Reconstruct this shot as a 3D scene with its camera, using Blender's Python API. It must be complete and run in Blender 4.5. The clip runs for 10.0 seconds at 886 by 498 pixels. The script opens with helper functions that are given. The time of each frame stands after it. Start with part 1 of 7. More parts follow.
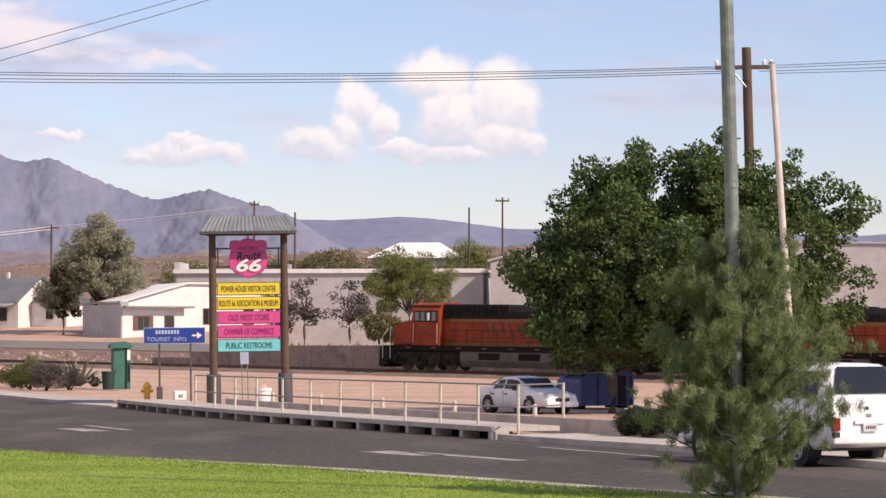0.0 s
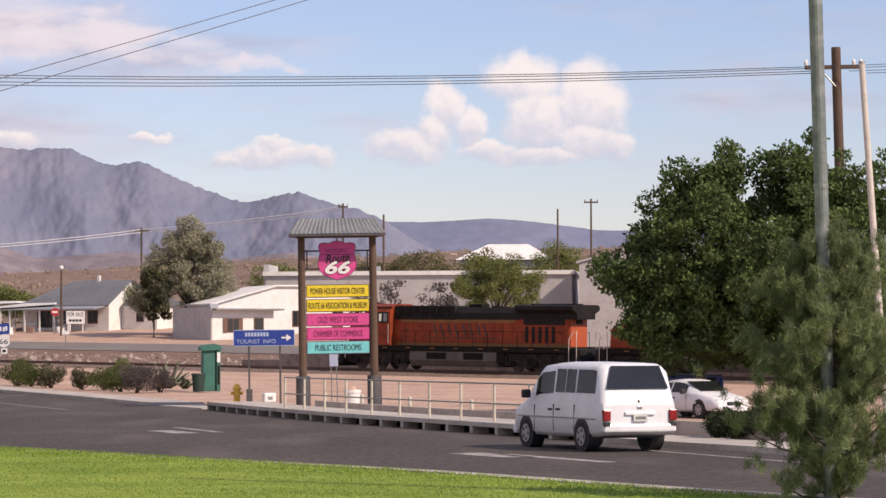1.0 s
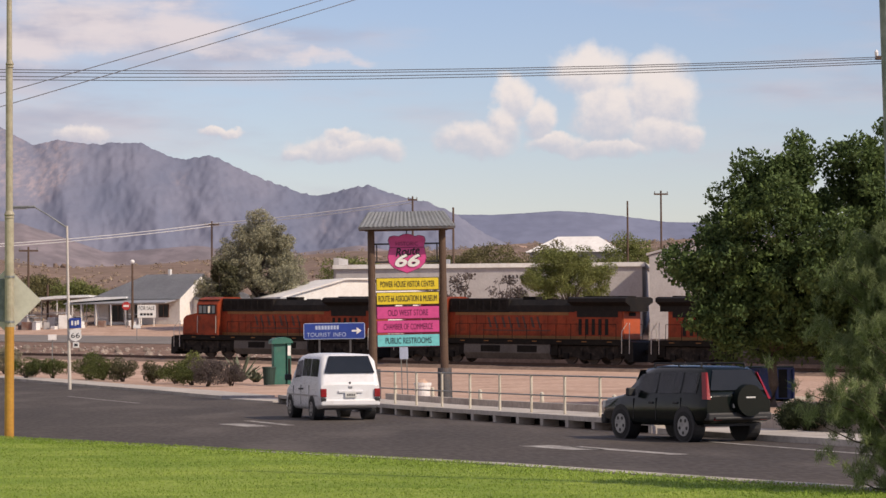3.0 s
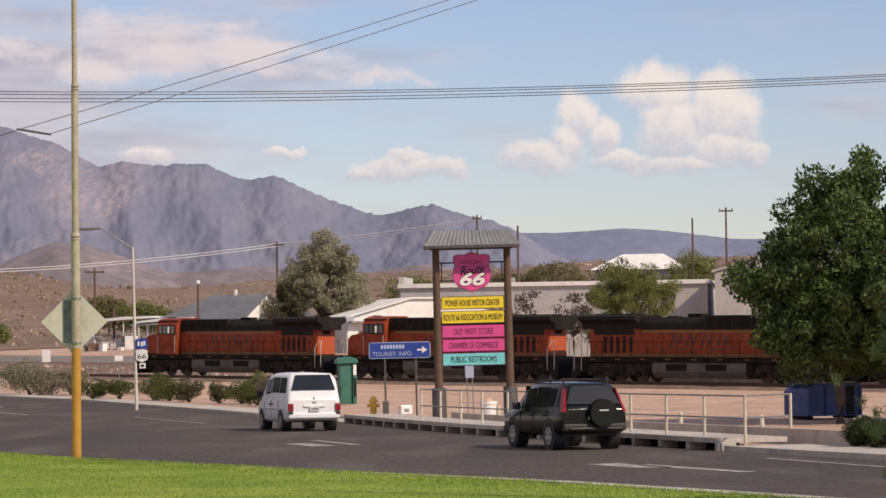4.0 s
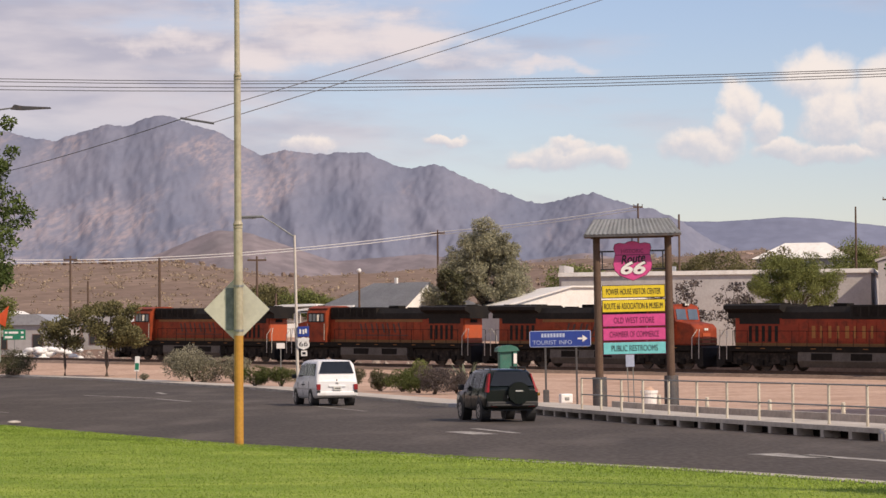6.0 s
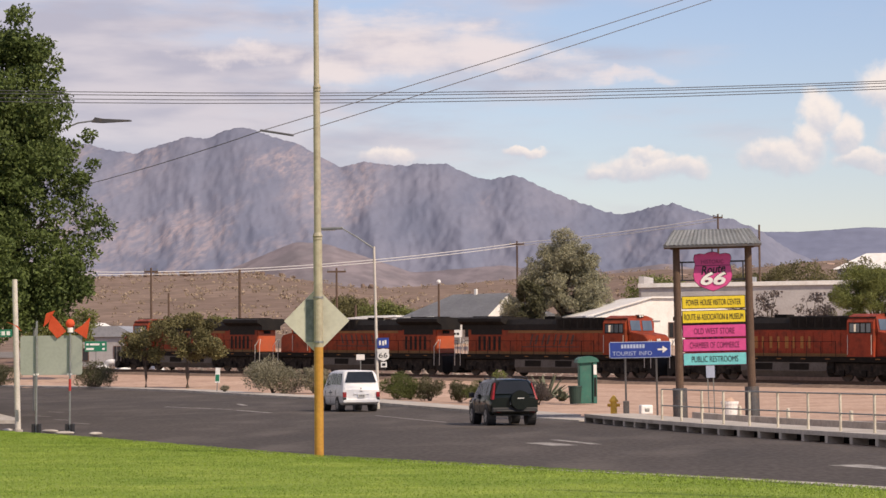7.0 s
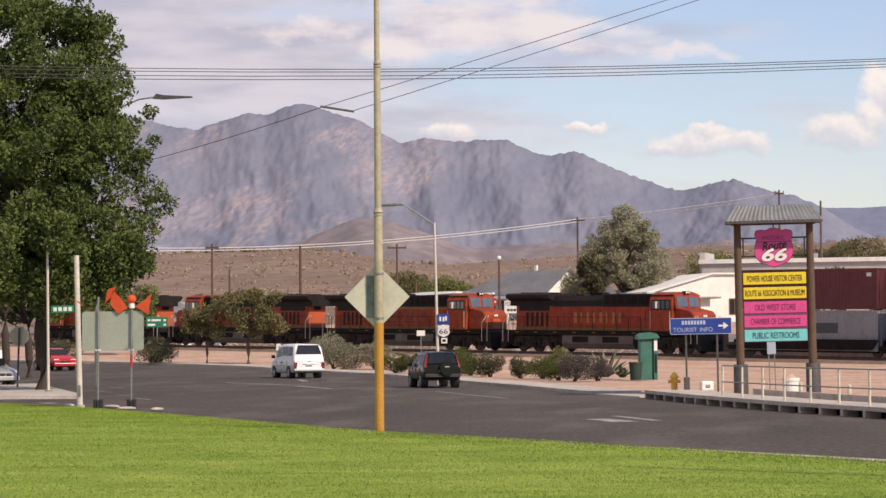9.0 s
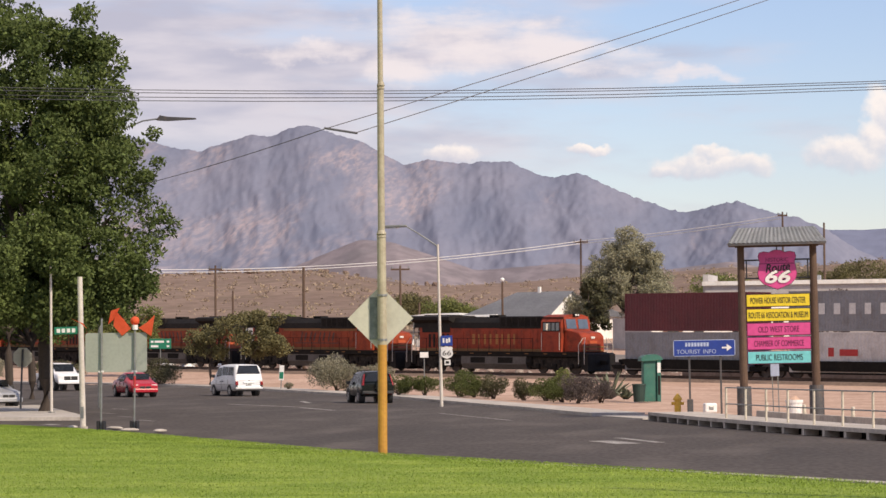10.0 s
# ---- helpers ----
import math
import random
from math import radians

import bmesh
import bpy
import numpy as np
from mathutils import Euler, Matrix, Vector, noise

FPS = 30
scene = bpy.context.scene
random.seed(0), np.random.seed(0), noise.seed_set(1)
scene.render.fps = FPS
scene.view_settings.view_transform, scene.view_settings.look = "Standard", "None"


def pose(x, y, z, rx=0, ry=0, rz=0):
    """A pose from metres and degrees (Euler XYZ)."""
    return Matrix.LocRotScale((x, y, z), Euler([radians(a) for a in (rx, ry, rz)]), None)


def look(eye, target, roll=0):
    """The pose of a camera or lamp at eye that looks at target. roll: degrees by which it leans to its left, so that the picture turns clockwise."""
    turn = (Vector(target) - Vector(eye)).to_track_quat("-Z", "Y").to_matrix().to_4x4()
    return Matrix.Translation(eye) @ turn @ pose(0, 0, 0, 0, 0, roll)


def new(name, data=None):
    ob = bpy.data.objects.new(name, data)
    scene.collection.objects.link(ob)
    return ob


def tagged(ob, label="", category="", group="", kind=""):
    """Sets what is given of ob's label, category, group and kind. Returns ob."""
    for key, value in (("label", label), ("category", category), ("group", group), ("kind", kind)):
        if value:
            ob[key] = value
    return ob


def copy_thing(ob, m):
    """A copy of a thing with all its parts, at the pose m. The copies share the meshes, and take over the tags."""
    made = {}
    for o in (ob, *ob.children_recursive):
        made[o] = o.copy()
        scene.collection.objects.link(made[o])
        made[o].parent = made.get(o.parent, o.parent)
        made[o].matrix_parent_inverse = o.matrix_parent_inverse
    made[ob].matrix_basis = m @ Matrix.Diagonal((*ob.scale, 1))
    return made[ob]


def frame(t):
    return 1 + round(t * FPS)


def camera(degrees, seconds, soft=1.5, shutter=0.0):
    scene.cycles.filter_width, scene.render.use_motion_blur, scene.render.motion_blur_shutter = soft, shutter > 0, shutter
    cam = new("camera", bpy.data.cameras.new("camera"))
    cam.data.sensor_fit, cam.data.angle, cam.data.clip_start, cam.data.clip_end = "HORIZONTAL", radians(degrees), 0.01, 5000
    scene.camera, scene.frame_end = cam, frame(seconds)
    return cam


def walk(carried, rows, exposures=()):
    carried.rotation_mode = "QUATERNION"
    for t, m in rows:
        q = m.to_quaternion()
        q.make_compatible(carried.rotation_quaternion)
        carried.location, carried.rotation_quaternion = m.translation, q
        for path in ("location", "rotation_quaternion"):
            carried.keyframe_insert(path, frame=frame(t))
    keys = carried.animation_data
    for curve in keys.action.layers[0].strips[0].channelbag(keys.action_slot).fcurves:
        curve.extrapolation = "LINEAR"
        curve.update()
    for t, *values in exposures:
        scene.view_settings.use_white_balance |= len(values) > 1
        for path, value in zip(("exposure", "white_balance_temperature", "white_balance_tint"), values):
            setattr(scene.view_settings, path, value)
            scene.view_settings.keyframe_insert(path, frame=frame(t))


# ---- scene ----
EYE = 2.2
cam = camera(19.35, 10.0)
TURNS = [
    (0.0, 92.215, 0.018, -5.871), (0.5, 92.085, 0.152, -4.835), (1.0, 92.257, 0.132, -3.912), (1.5, 92.491, 0.318, -3.147),
    (2.0, 92.475, 0.255, -2.624), (3.5, 91.987, 0.498, -1.986), (4.0, 92.526, 0.662, -0.925), (4.5, 92.662, 0.471, 0.003),
    (5.0, 92.32, 0.531, 1.305), (6.5, 92.317, 0.413, 3.243), (7.0, 92.567, 0.51, 4.363), (7.5, 92.365, 0.564, 5.475),
    (8.0, 92.256, 0.558, 5.896), (8.5, 92.05, 0.481, 5.707), (9.0, 92.051, 0.451, 5.692), (9.5, 92.334, 0.357, 5.7),
    (10.0, 92.53, 0.408, 5.764)]
walk(cam, [(t, pose(0, 0, EYE, a, b, c)) for t, a, b, c in TURNS],
     exposures=[(0.0, 0.37, 6950, 19), (1.0, 0.23, 6950, 19), (2.0, 0.06, 6980, 18), (3.5, 0.06, 7100, 15), (5.0, 0.09, 7250, 15), (6.5, 0.17, 7250, 15), (9.0, 0.26, 7200, 15), (10.0, 0.30, 7100, 14)])

# ---- light ----
SUN_EL, SUN_AZ = 38.0, 128.0      # height, and bearing clockwise from straight ahead
sun_data = bpy.data.lights.new("sun", "SUN")
sun_data.energy, sun_data.angle, sun_data.color = 3.9, radians(0.6), (1.0, 0.89, 0.72)
sun = new("sun", sun_data)
_se, _sa = radians(SUN_EL), radians(SUN_AZ)
SUN_DIR = Vector((math.sin(_sa) * math.cos(_se), math.cos(_sa) * math.cos(_se), math.sin(_se)))
sun.matrix_world = look(SUN_DIR * 100, (0, 0, 0))

world = bpy.data.worlds.new("desert_sky")
scene.world = world
world.use_nodes = True


def sky_nodes():
    nt = world.node_tree
    nt.nodes.clear()
    N, L = nt.nodes.new, nt.links.new

    def put(sock, v):
        if isinstance(v, (int, float)):
            sock.default_value = v
        else:
            L(v, sock)

    def m(op, a, b=0.0, c=None):
        n = N("ShaderNodeMath")
        n.operation = op
        put(n.inputs[0], a), put(n.inputs[1], b)
        if c is not None:
            put(n.inputs[2], c)
        return n.outputs[0]

    def ramp(v, lo, hi, out0=0.0, out1=1.0):
        n = N("ShaderNodeMapRange")
        n.interpolation_type = "SMOOTHSTEP"
        put(n.inputs["Value"], v)
        for k, x in zip(("From Min", "From Max", "To Min", "To Max"), (lo, hi, out0, out1)):
            put(n.inputs[k], x)
        return n.outputs["Result"]

    def mix(f, a, b):
        n = N("ShaderNodeMix")
        n.data_type = "RGBA"
        put(n.inputs["Factor"], f)
        for s, v in ((n.inputs[6], a), (n.inputs[7], b)):
            if isinstance(v, tuple):
                s.default_value = (*v, 1)
            else:
                L(v, s)
        return n.outputs[2]

    def fbm(vec, scale, detail=6.0, rough=0.55):
        n = N("ShaderNodeTexNoise")
        L(vec, n.inputs["Vector"])
        n.inputs["Scale"].default_value, n.inputs["Detail"].default_value = scale, detail
        n.inputs["Roughness"].default_value = rough
        return n.outputs["Fac"]

    tc = N("ShaderNodeTexCoord")
    sep = N("ShaderNodeSeparateXYZ")
    L(tc.outputs["Generated"], sep.inputs[0])
    az = m("MULTIPLY", m("ARCTAN2", sep.outputs[0], sep.outputs[1]), 57.2958)
    el = m("MULTIPLY", m("ARCSINE", sep.outputs[2]), 57.2958)
    comb = N("ShaderNodeCombineXYZ")
    put(comb.inputs[0], m("MULTIPLY", az, 0.1)), put(comb.inputs[1], m("MULTIPLY", el, 0.1))
    flat = comb.outputs[0]
    wide = N("ShaderNodeCombineXYZ")
    put(wide.inputs[0], m("MULTIPLY", az, 0.05)), put(wide.inputs[1], m("MULTIPLY", el, 0.22))
    veil_v = wide.outputs[0]

    sky = N("ShaderNodeTexSky")
    sky.sky_type, sky.sun_disc = "NISHITA", False
    sky.sun_elevation, sky.sun_rotation = _se, _sa
    sky.air_density, sky.dust_density, sky.ozone_density = 1.2, 0.2, 2.5
    scaled = N("ShaderNodeVectorMath")
    scaled.operation = "SCALE"
    L(sky.outputs[0], scaled.inputs[0])
    scaled.inputs["Scale"].default_value = SKY_GAIN
    toned = N("ShaderNodeVectorMath")
    toned.operation = "MULTIPLY"
    L(scaled.outputs[0], toned.inputs[0])
    toned.inputs[1].default_value = SKY_TONE
    base = toned.outputs[0]

    big = fbm(flat, 7.0, 8.0, 0.6)
    small = fbm(flat, 26.0, 6.0, 0.6)
    veil_n = fbm(veil_v, 2.6, 7.0, 0.55)
    # high veil of stratus, thicker towards the mountains
    thick = ramp(az, -12.0, 4.0, 0.80, 0.50)
    veil = m("MULTIPLY", ramp(veil_n, m("SUBTRACT", 0.99, thick), m("SUBTRACT", 1.30, thick)), ramp(el, 2.0, 6.0, 0.35, 0.92))
    col = mix(veil, base, mix(ramp(fbm(veil_v, 5.5, 5.0, 0.5), 0.36, 0.62), VEIL_DARK, VEIL))
    # heaped clouds: centre azimuth, height, half width, half height of each swelling
    heaps = [(3.15, 4.5, 0.85, 0.5), (3.64, 4.9, 0.5, 0.58), (3.9, 5.4, 0.55, 0.56), (4.55, 4.9, 0.42, 0.5), (4.95, 4.42, 0.75, 0.26),
             (5.72, 6.0, 0.85, 0.62), (6.05, 5.15, 0.72, 1.0), (7.15, 5.45, 0.8, 0.95), (7.1, 4.62, 0.68, 0.5), (7.66, 4.52, 0.5, 0.38), (6.1, 4.25, 1.1, 0.26),
             (0.02, 4.3, 1.2, 0.3), (-0.8, 4.22, 0.42, 0.2), (1.05, 4.3, 0.55, 0.3), (0.2, 4.52, 0.5, 0.2), (-2.44, 4.67, 0.5, 0.12), (-5.45, 4.6, 0.55, 0.24)]
    wisps = [(-3.4, 6.95, 1.5, 0.55), (-2.0, 6.6, 1.5, 0.34), (-5.0, 6.85, 1.1, 0.5), (-6.7, 6.5, 0.8, 0.5), (-5.9, 7.4, 1.8, 0.5), (-8.6, 6.9, 1.6, 0.25), (-0.4, 6.3, 1.3, 0.2)]

    # the swellings' edges wander with the noise
    az_w = m("ADD", az, m("MULTIPLY", m("SUBTRACT", big, 0.5), 1.1))
    el_w = m("ADD", el, m("MULTIPLY", m("SUBTRACT", fbm(flat, 9.0, 7.0, 0.58), 0.5), 0.9))

    def covered(rows):
        """How deep a direction lies in the swellings, and how the light falls on the foremost one."""
        cover = shade = None
        for a, e, ra, re in rows:
            dx = m("MULTIPLY", m("SUBTRACT", az_w, a), 1 / ra)
            dy = m("MULTIPLY", m("SUBTRACT", el_w, e), 1 / re)
            r2 = m("SUBTRACT", 1.0, m("ADD", m("MULTIPLY", dx, dx), m("MULTIPLY", dy, dy)))
            sh = m("ADD", m("MULTIPLY", dy, 0.34), m("MULTIPLY", dx, 0.10))
            if cover is None:
                cover, shade = r2, sh
            else:
                front = ramp(m("SUBTRACT", r2, cover), -0.4, 0.4)
                shade = m("ADD", m("MULTIPLY", sh, front), m("MULTIPLY", shade, m("SUBTRACT", 1.0, front)))
                cover = m("MAXIMUM", cover, r2)
        return cover, shade

    # thin torn cloud under the veil
    torn = m("ADD", m("MULTIPLY", covered(wisps)[0], 0.9), m("ADD", m("MULTIPLY", m("SUBTRACT", fbm(veil_v, 8.0, 7.0, 0.6), 0.5), 3.4), m("MULTIPLY", m("SUBTRACT", big, 0.5), 1.6)))
    col = mix(m("MULTIPLY", ramp(torn, -0.35, 1.2), 0.9), col, WISP)
    cover, shade = covered(heaps)
    edge = m("ADD", m("MULTIPLY", cover, 1.3), m("ADD", m("MULTIPLY", m("SUBTRACT", small, 0.5), 0.8), m("MULTIPLY", m("SUBTRACT", big, 0.5), 0.7)))
    dens = ramp(edge, -0.45, 0.9)
    lit = ramp(m("ADD", shade, m("ADD", m("MULTIPLY", m("SUBTRACT", small, 0.5), 0.7), m("MULTIPLY", m("SUBTRACT", el, 4.6), 0.16))), -0.5, 0.36)
    col = mix(m("MULTIPLY", dens, m("ADD", 0.55, m("MULTIPLY", lit, 0.38))), col, mix(lit, CLOUD_DARK, CLOUD_LIT))
    bg = N("ShaderNodeBackground")
    L(col, bg.inputs["Color"])
    bg.inputs["Strength"].default_value = 1.0
    out = N("ShaderNodeOutputWorld")
    L(bg.outputs[0], out.inputs[0])


WISP = (0.70, 0.675, 0.72)
SKY_GAIN, SKY_TONE = 0.094, (0.985, 1.0, 1.25)
VEIL_DARK, VEIL, CLOUD_DARK, CLOUD_LIT = (0.41, 0.42, 0.53), (0.56, 0.55, 0.63), (0.48, 0.50, 0.61), (0.80, 0.77, 0.76)
sky_nodes()


# ---- materials ----
def material(name, color, rough=0.6, metal=0.0, second=None, scale=6.0, fine=60.0, amount=0.5, bump=0.0, dirt=None, dirt_amount=0.0,
             spec=0.5, emission=None, per_object=0.0, per_island=0.0, translucent=0.0, stretch=None):
    """A surface with variation at two scales; second is the colour that the coarse variation leans to."""
    mt = bpy.data.materials.new(name)
    mt.use_nodes = True
    nt = mt.node_tree
    N, L = nt.nodes.new, nt.links.new
    b = nt.nodes["Principled BSDF"]
    b.inputs["Roughness"].default_value, b.inputs["Metallic"].default_value = rough, metal
    b.inputs["Specular IOR Level"].default_value = spec
    second = second or tuple(c * 0.72 for c in color)
    tc = N("ShaderNodeTexCoord")
    where = tc.outputs["Object"]
    if stretch:
        mp = N("ShaderNodeMapping")
        mp.inputs["Scale"].default_value = stretch
        L(where, mp.inputs["Vector"])
        where = mp.outputs[0]

    def noise_tex(sc, detail):
        n = N("ShaderNodeTexNoise")
        L(where, n.inputs["Vector"])
        n.inputs["Scale"].default_value, n.inputs["Detail"].default_value = sc, detail
        return n.outputs["Fac"]

    def mixed(f, a, c):
        n = N("ShaderNodeMix")
        n.data_type = "RGBA"
        if isinstance(f, float):
            n.inputs["Factor"].default_value = f
        else:
            L(f, n.inputs["Factor"])
        for s, v in ((n.inputs[6], a), (n.inputs[7], c)):
            if isinstance(v, tuple):
                s.default_value = (*v, 1)
            else:
                L(v, s)
        return n.outputs[2]

    def remap(v, lo, hi, a=0.0, c=1.0):
        n = N("ShaderNodeMapRange")
        L(v, n.inputs["Value"])
        for k, x in zip(("From Min", "From Max", "To Min", "To Max"), (lo, hi, a, c)):
            n.inputs[k].default_value = x
        return n.outputs["Result"]

    coarse, grain = noise_tex(scale, 5.0), noise_tex(fine, 4.0)
    col = mixed(remap(coarse, 0.35, 0.65), color, second)
    col = mixed(remap(grain, 0.4, 0.62, 0.0, amount), col, tuple(c * 0.6 for c in second))
    if dirt:
        col = mixed(remap(noise_tex(scale * 2.7, 7.0), 0.5, 0.68, 0.0, dirt_amount), col, dirt)
    if per_object or per_island:
        if per_object:
            r = N("ShaderNodeObjectInfo").outputs["Random"]
        else:
            r = N("ShaderNodeNewGeometry").outputs["Random Per Island"]
        k = per_object or per_island
        hsv = N("ShaderNodeHueSaturation")
        L(remap(r, 0.0, 1.0, 1 - k, 1 + k), hsv.inputs["Value"])
        L(col, hsv.inputs["Color"])
        col = hsv.outputs[0]
    L(col, b.inputs["Base Color"])
    L(remap(grain, 0.3, 0.7, max(0.02, rough - 0.08), min(1.0, rough + 0.1)), b.inputs["Roughness"])
    if bump:
        bp = N("ShaderNodeBump")
        bp.inputs["Strength"].default_value, bp.inputs["Distance"].default_value = 0.6, bump
        L(grain, bp.inputs["Height"])
        L(bp.outputs[0], b.inputs["Normal"])
    if emission:
        b.inputs["Emission Color"].default_value, b.inputs["Emission Strength"].default_value = (*emission[:3], 1), emission[3]
    if translucent:
        tr = N("ShaderNodeBsdfTranslucent")
        L(col, tr.inputs["Color"])
        ms = N("ShaderNodeMixShader")
        ms.inputs[0].default_value = translucent
        L(b.outputs[0], ms.inputs[1]), L(tr.outputs[0], ms.inputs[2])
        L(ms.outputs[0], nt.nodes["Material Output"].inputs["Surface"])
    return mt


def plain(name, color, rough=0.5, metal=0.0, **kw):
    return material(name, color, rough, metal, second=tuple(c * 0.86 for c in color), amount=kw.pop("amount", 0.2), **kw)


M = {}
M["dirt"] = material("desert_dirt", (0.56, 0.395, 0.305), 0.95, second=(0.47, 0.32, 0.245), scale=0.15, fine=2.5, amount=0.45, bump=0.05, dirt=(0.27, 0.16, 0.11), dirt_amount=0.4, spec=0.1)
M["asphalt"] = material("worn_asphalt", (0.089, 0.073, 0.062), 0.85, second=(0.060, 0.050, 0.043), scale=0.16, fine=7.0, amount=0.4, bump=0.01, dirt=(0.125, 0.106, 0.092), dirt_amount=0.6, spec=0.25, stretch=(1.0, 0.28, 1.0))
M["asphalt_lot"] = material("dusty_asphalt", (0.22, 0.20, 0.185), 0.9, second=(0.18, 0.163, 0.15), scale=0.2, fine=7.0, amount=0.3, bump=0.01, dirt=(0.2, 0.16, 0.13), dirt_amount=0.5, spec=0.2)
M["concrete"] = material("weathered_concrete", (0.53, 0.485, 0.43), 0.9, second=(0.42, 0.385, 0.345), scale=0.5, fine=8.0, amount=0.3, bump=0.01, dirt=(0.25, 0.21, 0.18), dirt_amount=0.45, spec=0.2)
M["lawn"] = material("mown_lawn", (0.25, 0.325, 0.060), 0.9, second=(0.165, 0.25, 0.036), scale=0.45, fine=9.0, amount=0.4, bump=0.04, dirt=(0.34, 0.40, 0.075), dirt_amount=0.55, spec=0.15, stretch=(0.45, 1.0, 1.0))
M["grass_blade"] = material("grass_blades", (0.30, 0.395, 0.075), 0.8, second=(0.17, 0.265, 0.04), scale=0.4, fine=9.0, amount=0.3, spec=0.2, per_island=0.3, translucent=0.25)
M["paint_white"] = material("worn_road_paint", (0.50, 0.475, 0.44), 0.85, second=(0.20, 0.185, 0.17), scale=2.6, fine=14.0, amount=0.5, spec=0.2)
M["ballast"] = material("track_ballast", (0.25, 0.185, 0.15), 0.95, second=(0.19, 0.135, 0.11), scale=0.6, fine=6.0, amount=0.6, bump=0.05, dirt=(0.12, 0.085, 0.07), dirt_amount=0.6, spec=0.1)
M["rail_steel"] = material("rusty_rail_steel", (0.16, 0.10, 0.075), 0.5, 0.6, scale=3.0)
M["foothill"] = material("pinkish_foothill_earth", (0.265, 0.225, 0.235), 0.95, second=(0.215, 0.188, 0.205), scale=0.01, fine=0.08, amount=0.5, bump=2.0, stretch=(1, 0.4, 1), dirt=(0.15, 0.14, 0.15), dirt_amount=0.5, spec=0.05)
# blue of the air in between is put into this base colour
M["rock_far_hazed"] = material("haze_blue_far_rock", (0.20, 0.22, 0.30), 0.95, second=(0.165, 0.185, 0.265), scale=0.004, fine=0.03, amount=0.25, spec=0.03)
M["scrub"] = material("desert_scrub", (0.33, 0.265, 0.185), 0.95, second=(0.33, 0.25, 0.19), scale=0.3, fine=2.0, amount=0.4, per_island=0.35, spec=0.1)


# ---- mesh tools ----
def mesh_from(verts, faces, name, smooth=False):
    me = bpy.data.meshes.new(name)
    me.from_pydata([tuple(map(float, v)) for v in verts], [], faces)
    if smooth:
        me.polygons.foreach_set("use_smooth", [True] * len(me.polygons))
    me.update()
    return me


def part(name, bm, mat, parent=None, label="", smooth=False):
    """Links a bmesh, or a mesh, as one object under parent."""
    if isinstance(bm, bmesh.types.BMesh):
        me = bpy.data.meshes.new(name)
        bmesh.ops.recalc_face_normals(bm, faces=bm.faces)
        if smooth:
            for f in bm.faces:
                f.smooth = True
        bm.to_mesh(me)
        bm.free()
    else:
        me = bm
    if mat and not me.materials:
        me.materials.append(M[mat])
    ob = new(name, me)
    if parent is not None:
        ob.parent = parent
    return tagged(ob, label) if label else ob


def thing(name, label, category, m=None, group="", kind=""):
    ob = new(name)
    if m is not None:
        ob.matrix_basis = m
    return tagged(ob, label, category, group, kind)


def box(bm, x0, x1, y0, y1, z0, z1, bevel=0.0):
    vs = [bm.verts.new(p) for p in ((x0, y0, z0), (x1, y0, z0), (x1, y1, z0), (x0, y1, z0), (x0, y0, z1), (x1, y0, z1), (x1, y1, z1), (x0, y1, z1))]
    fs = [bm.faces.new([vs[i] for i in q]) for q in ((3, 2, 1, 0), (4, 5, 6, 7), (0, 1, 5, 4), (1, 2, 6, 5), (2, 3, 7, 6), (3, 0, 4, 7))]
    if bevel:
        es = list({e for f in fs for e in f.edges})
        bmesh.ops.bevel(bm, geom=es, offset=bevel, segments=2, affect="EDGES", profile=0.5)
    return bm


def tube(bm, p0, p1, r0, r1=None, seg=10, cap=True):
    p0, p1 = Vector(p0), Vector(p1)
    r1 = r0 if r1 is None else r1
    q = (p1 - p0).to_track_quat("Z", "Y").to_matrix()
    rings = []
    for p, r in ((p0, r0), (p1, r1)):
        rings.append([bm.verts.new(p + q @ Vector((r * math.cos(a), r * math.sin(a), 0))) for a in (2 * math.pi * i / seg for i in range(seg))])
    for i in range(seg):
        j = (i + 1) % seg
        bm.faces.new((rings[0][i], rings[0][j], rings[1][j], rings[1][i]))
    if cap:
        bm.faces.new(rings[0][::-1]), bm.faces.new(rings[1])
    return bm


def chain(bm, pts, radii, seg=8):
    """One tube through all the points, with a radius at each."""
    pts = [Vector(p) for p in pts]
    rings = []
    for i, (p, r) in enumerate(zip(pts, radii)):
        way = pts[min(i + 1, len(pts) - 1)] - pts[max(i - 1, 0)]
        q = way.to_track_quat("Z", "Y").to_matrix()
        rings.append([bm.verts.new(p + q @ Vector((r * math.cos(a), r * math.sin(a), 0))) for a in (2 * math.pi * k / seg for k in range(seg))])
    for lo, hi in zip(rings, rings[1:]):
        for i in range(seg):
            j = (i + 1) % seg
            bm.faces.new((lo[i], lo[j], hi[j], hi[i]))
    bm.faces.new(rings[0][::-1]), bm.faces.new(rings[-1])
    return bm


def prism(bm, outline, lo, hi, axis="y"):
    """An outline of (a, b) pairs drawn out between lo and hi along axis: y takes (x, z), x takes (y, z), z takes (x, y)."""
    def at(p, h):
        return (p[0], h, p[1]) if axis == "y" else (h, p[0], p[1]) if axis == "x" else (p[0], p[1], h)
    a, b = [bm.verts.new(at(p, lo)) for p in outline], [bm.verts.new(at(p, hi)) for p in outline]
    n = len(outline)
    for i in range(n):
        j = (i + 1) % n
        bm.faces.new((a[i], a[j], b[j], b[i]))
    bm.faces.new(a[::-1]), bm.faces.new(b)
    return bm


def bm_new():
    return bmesh.new()


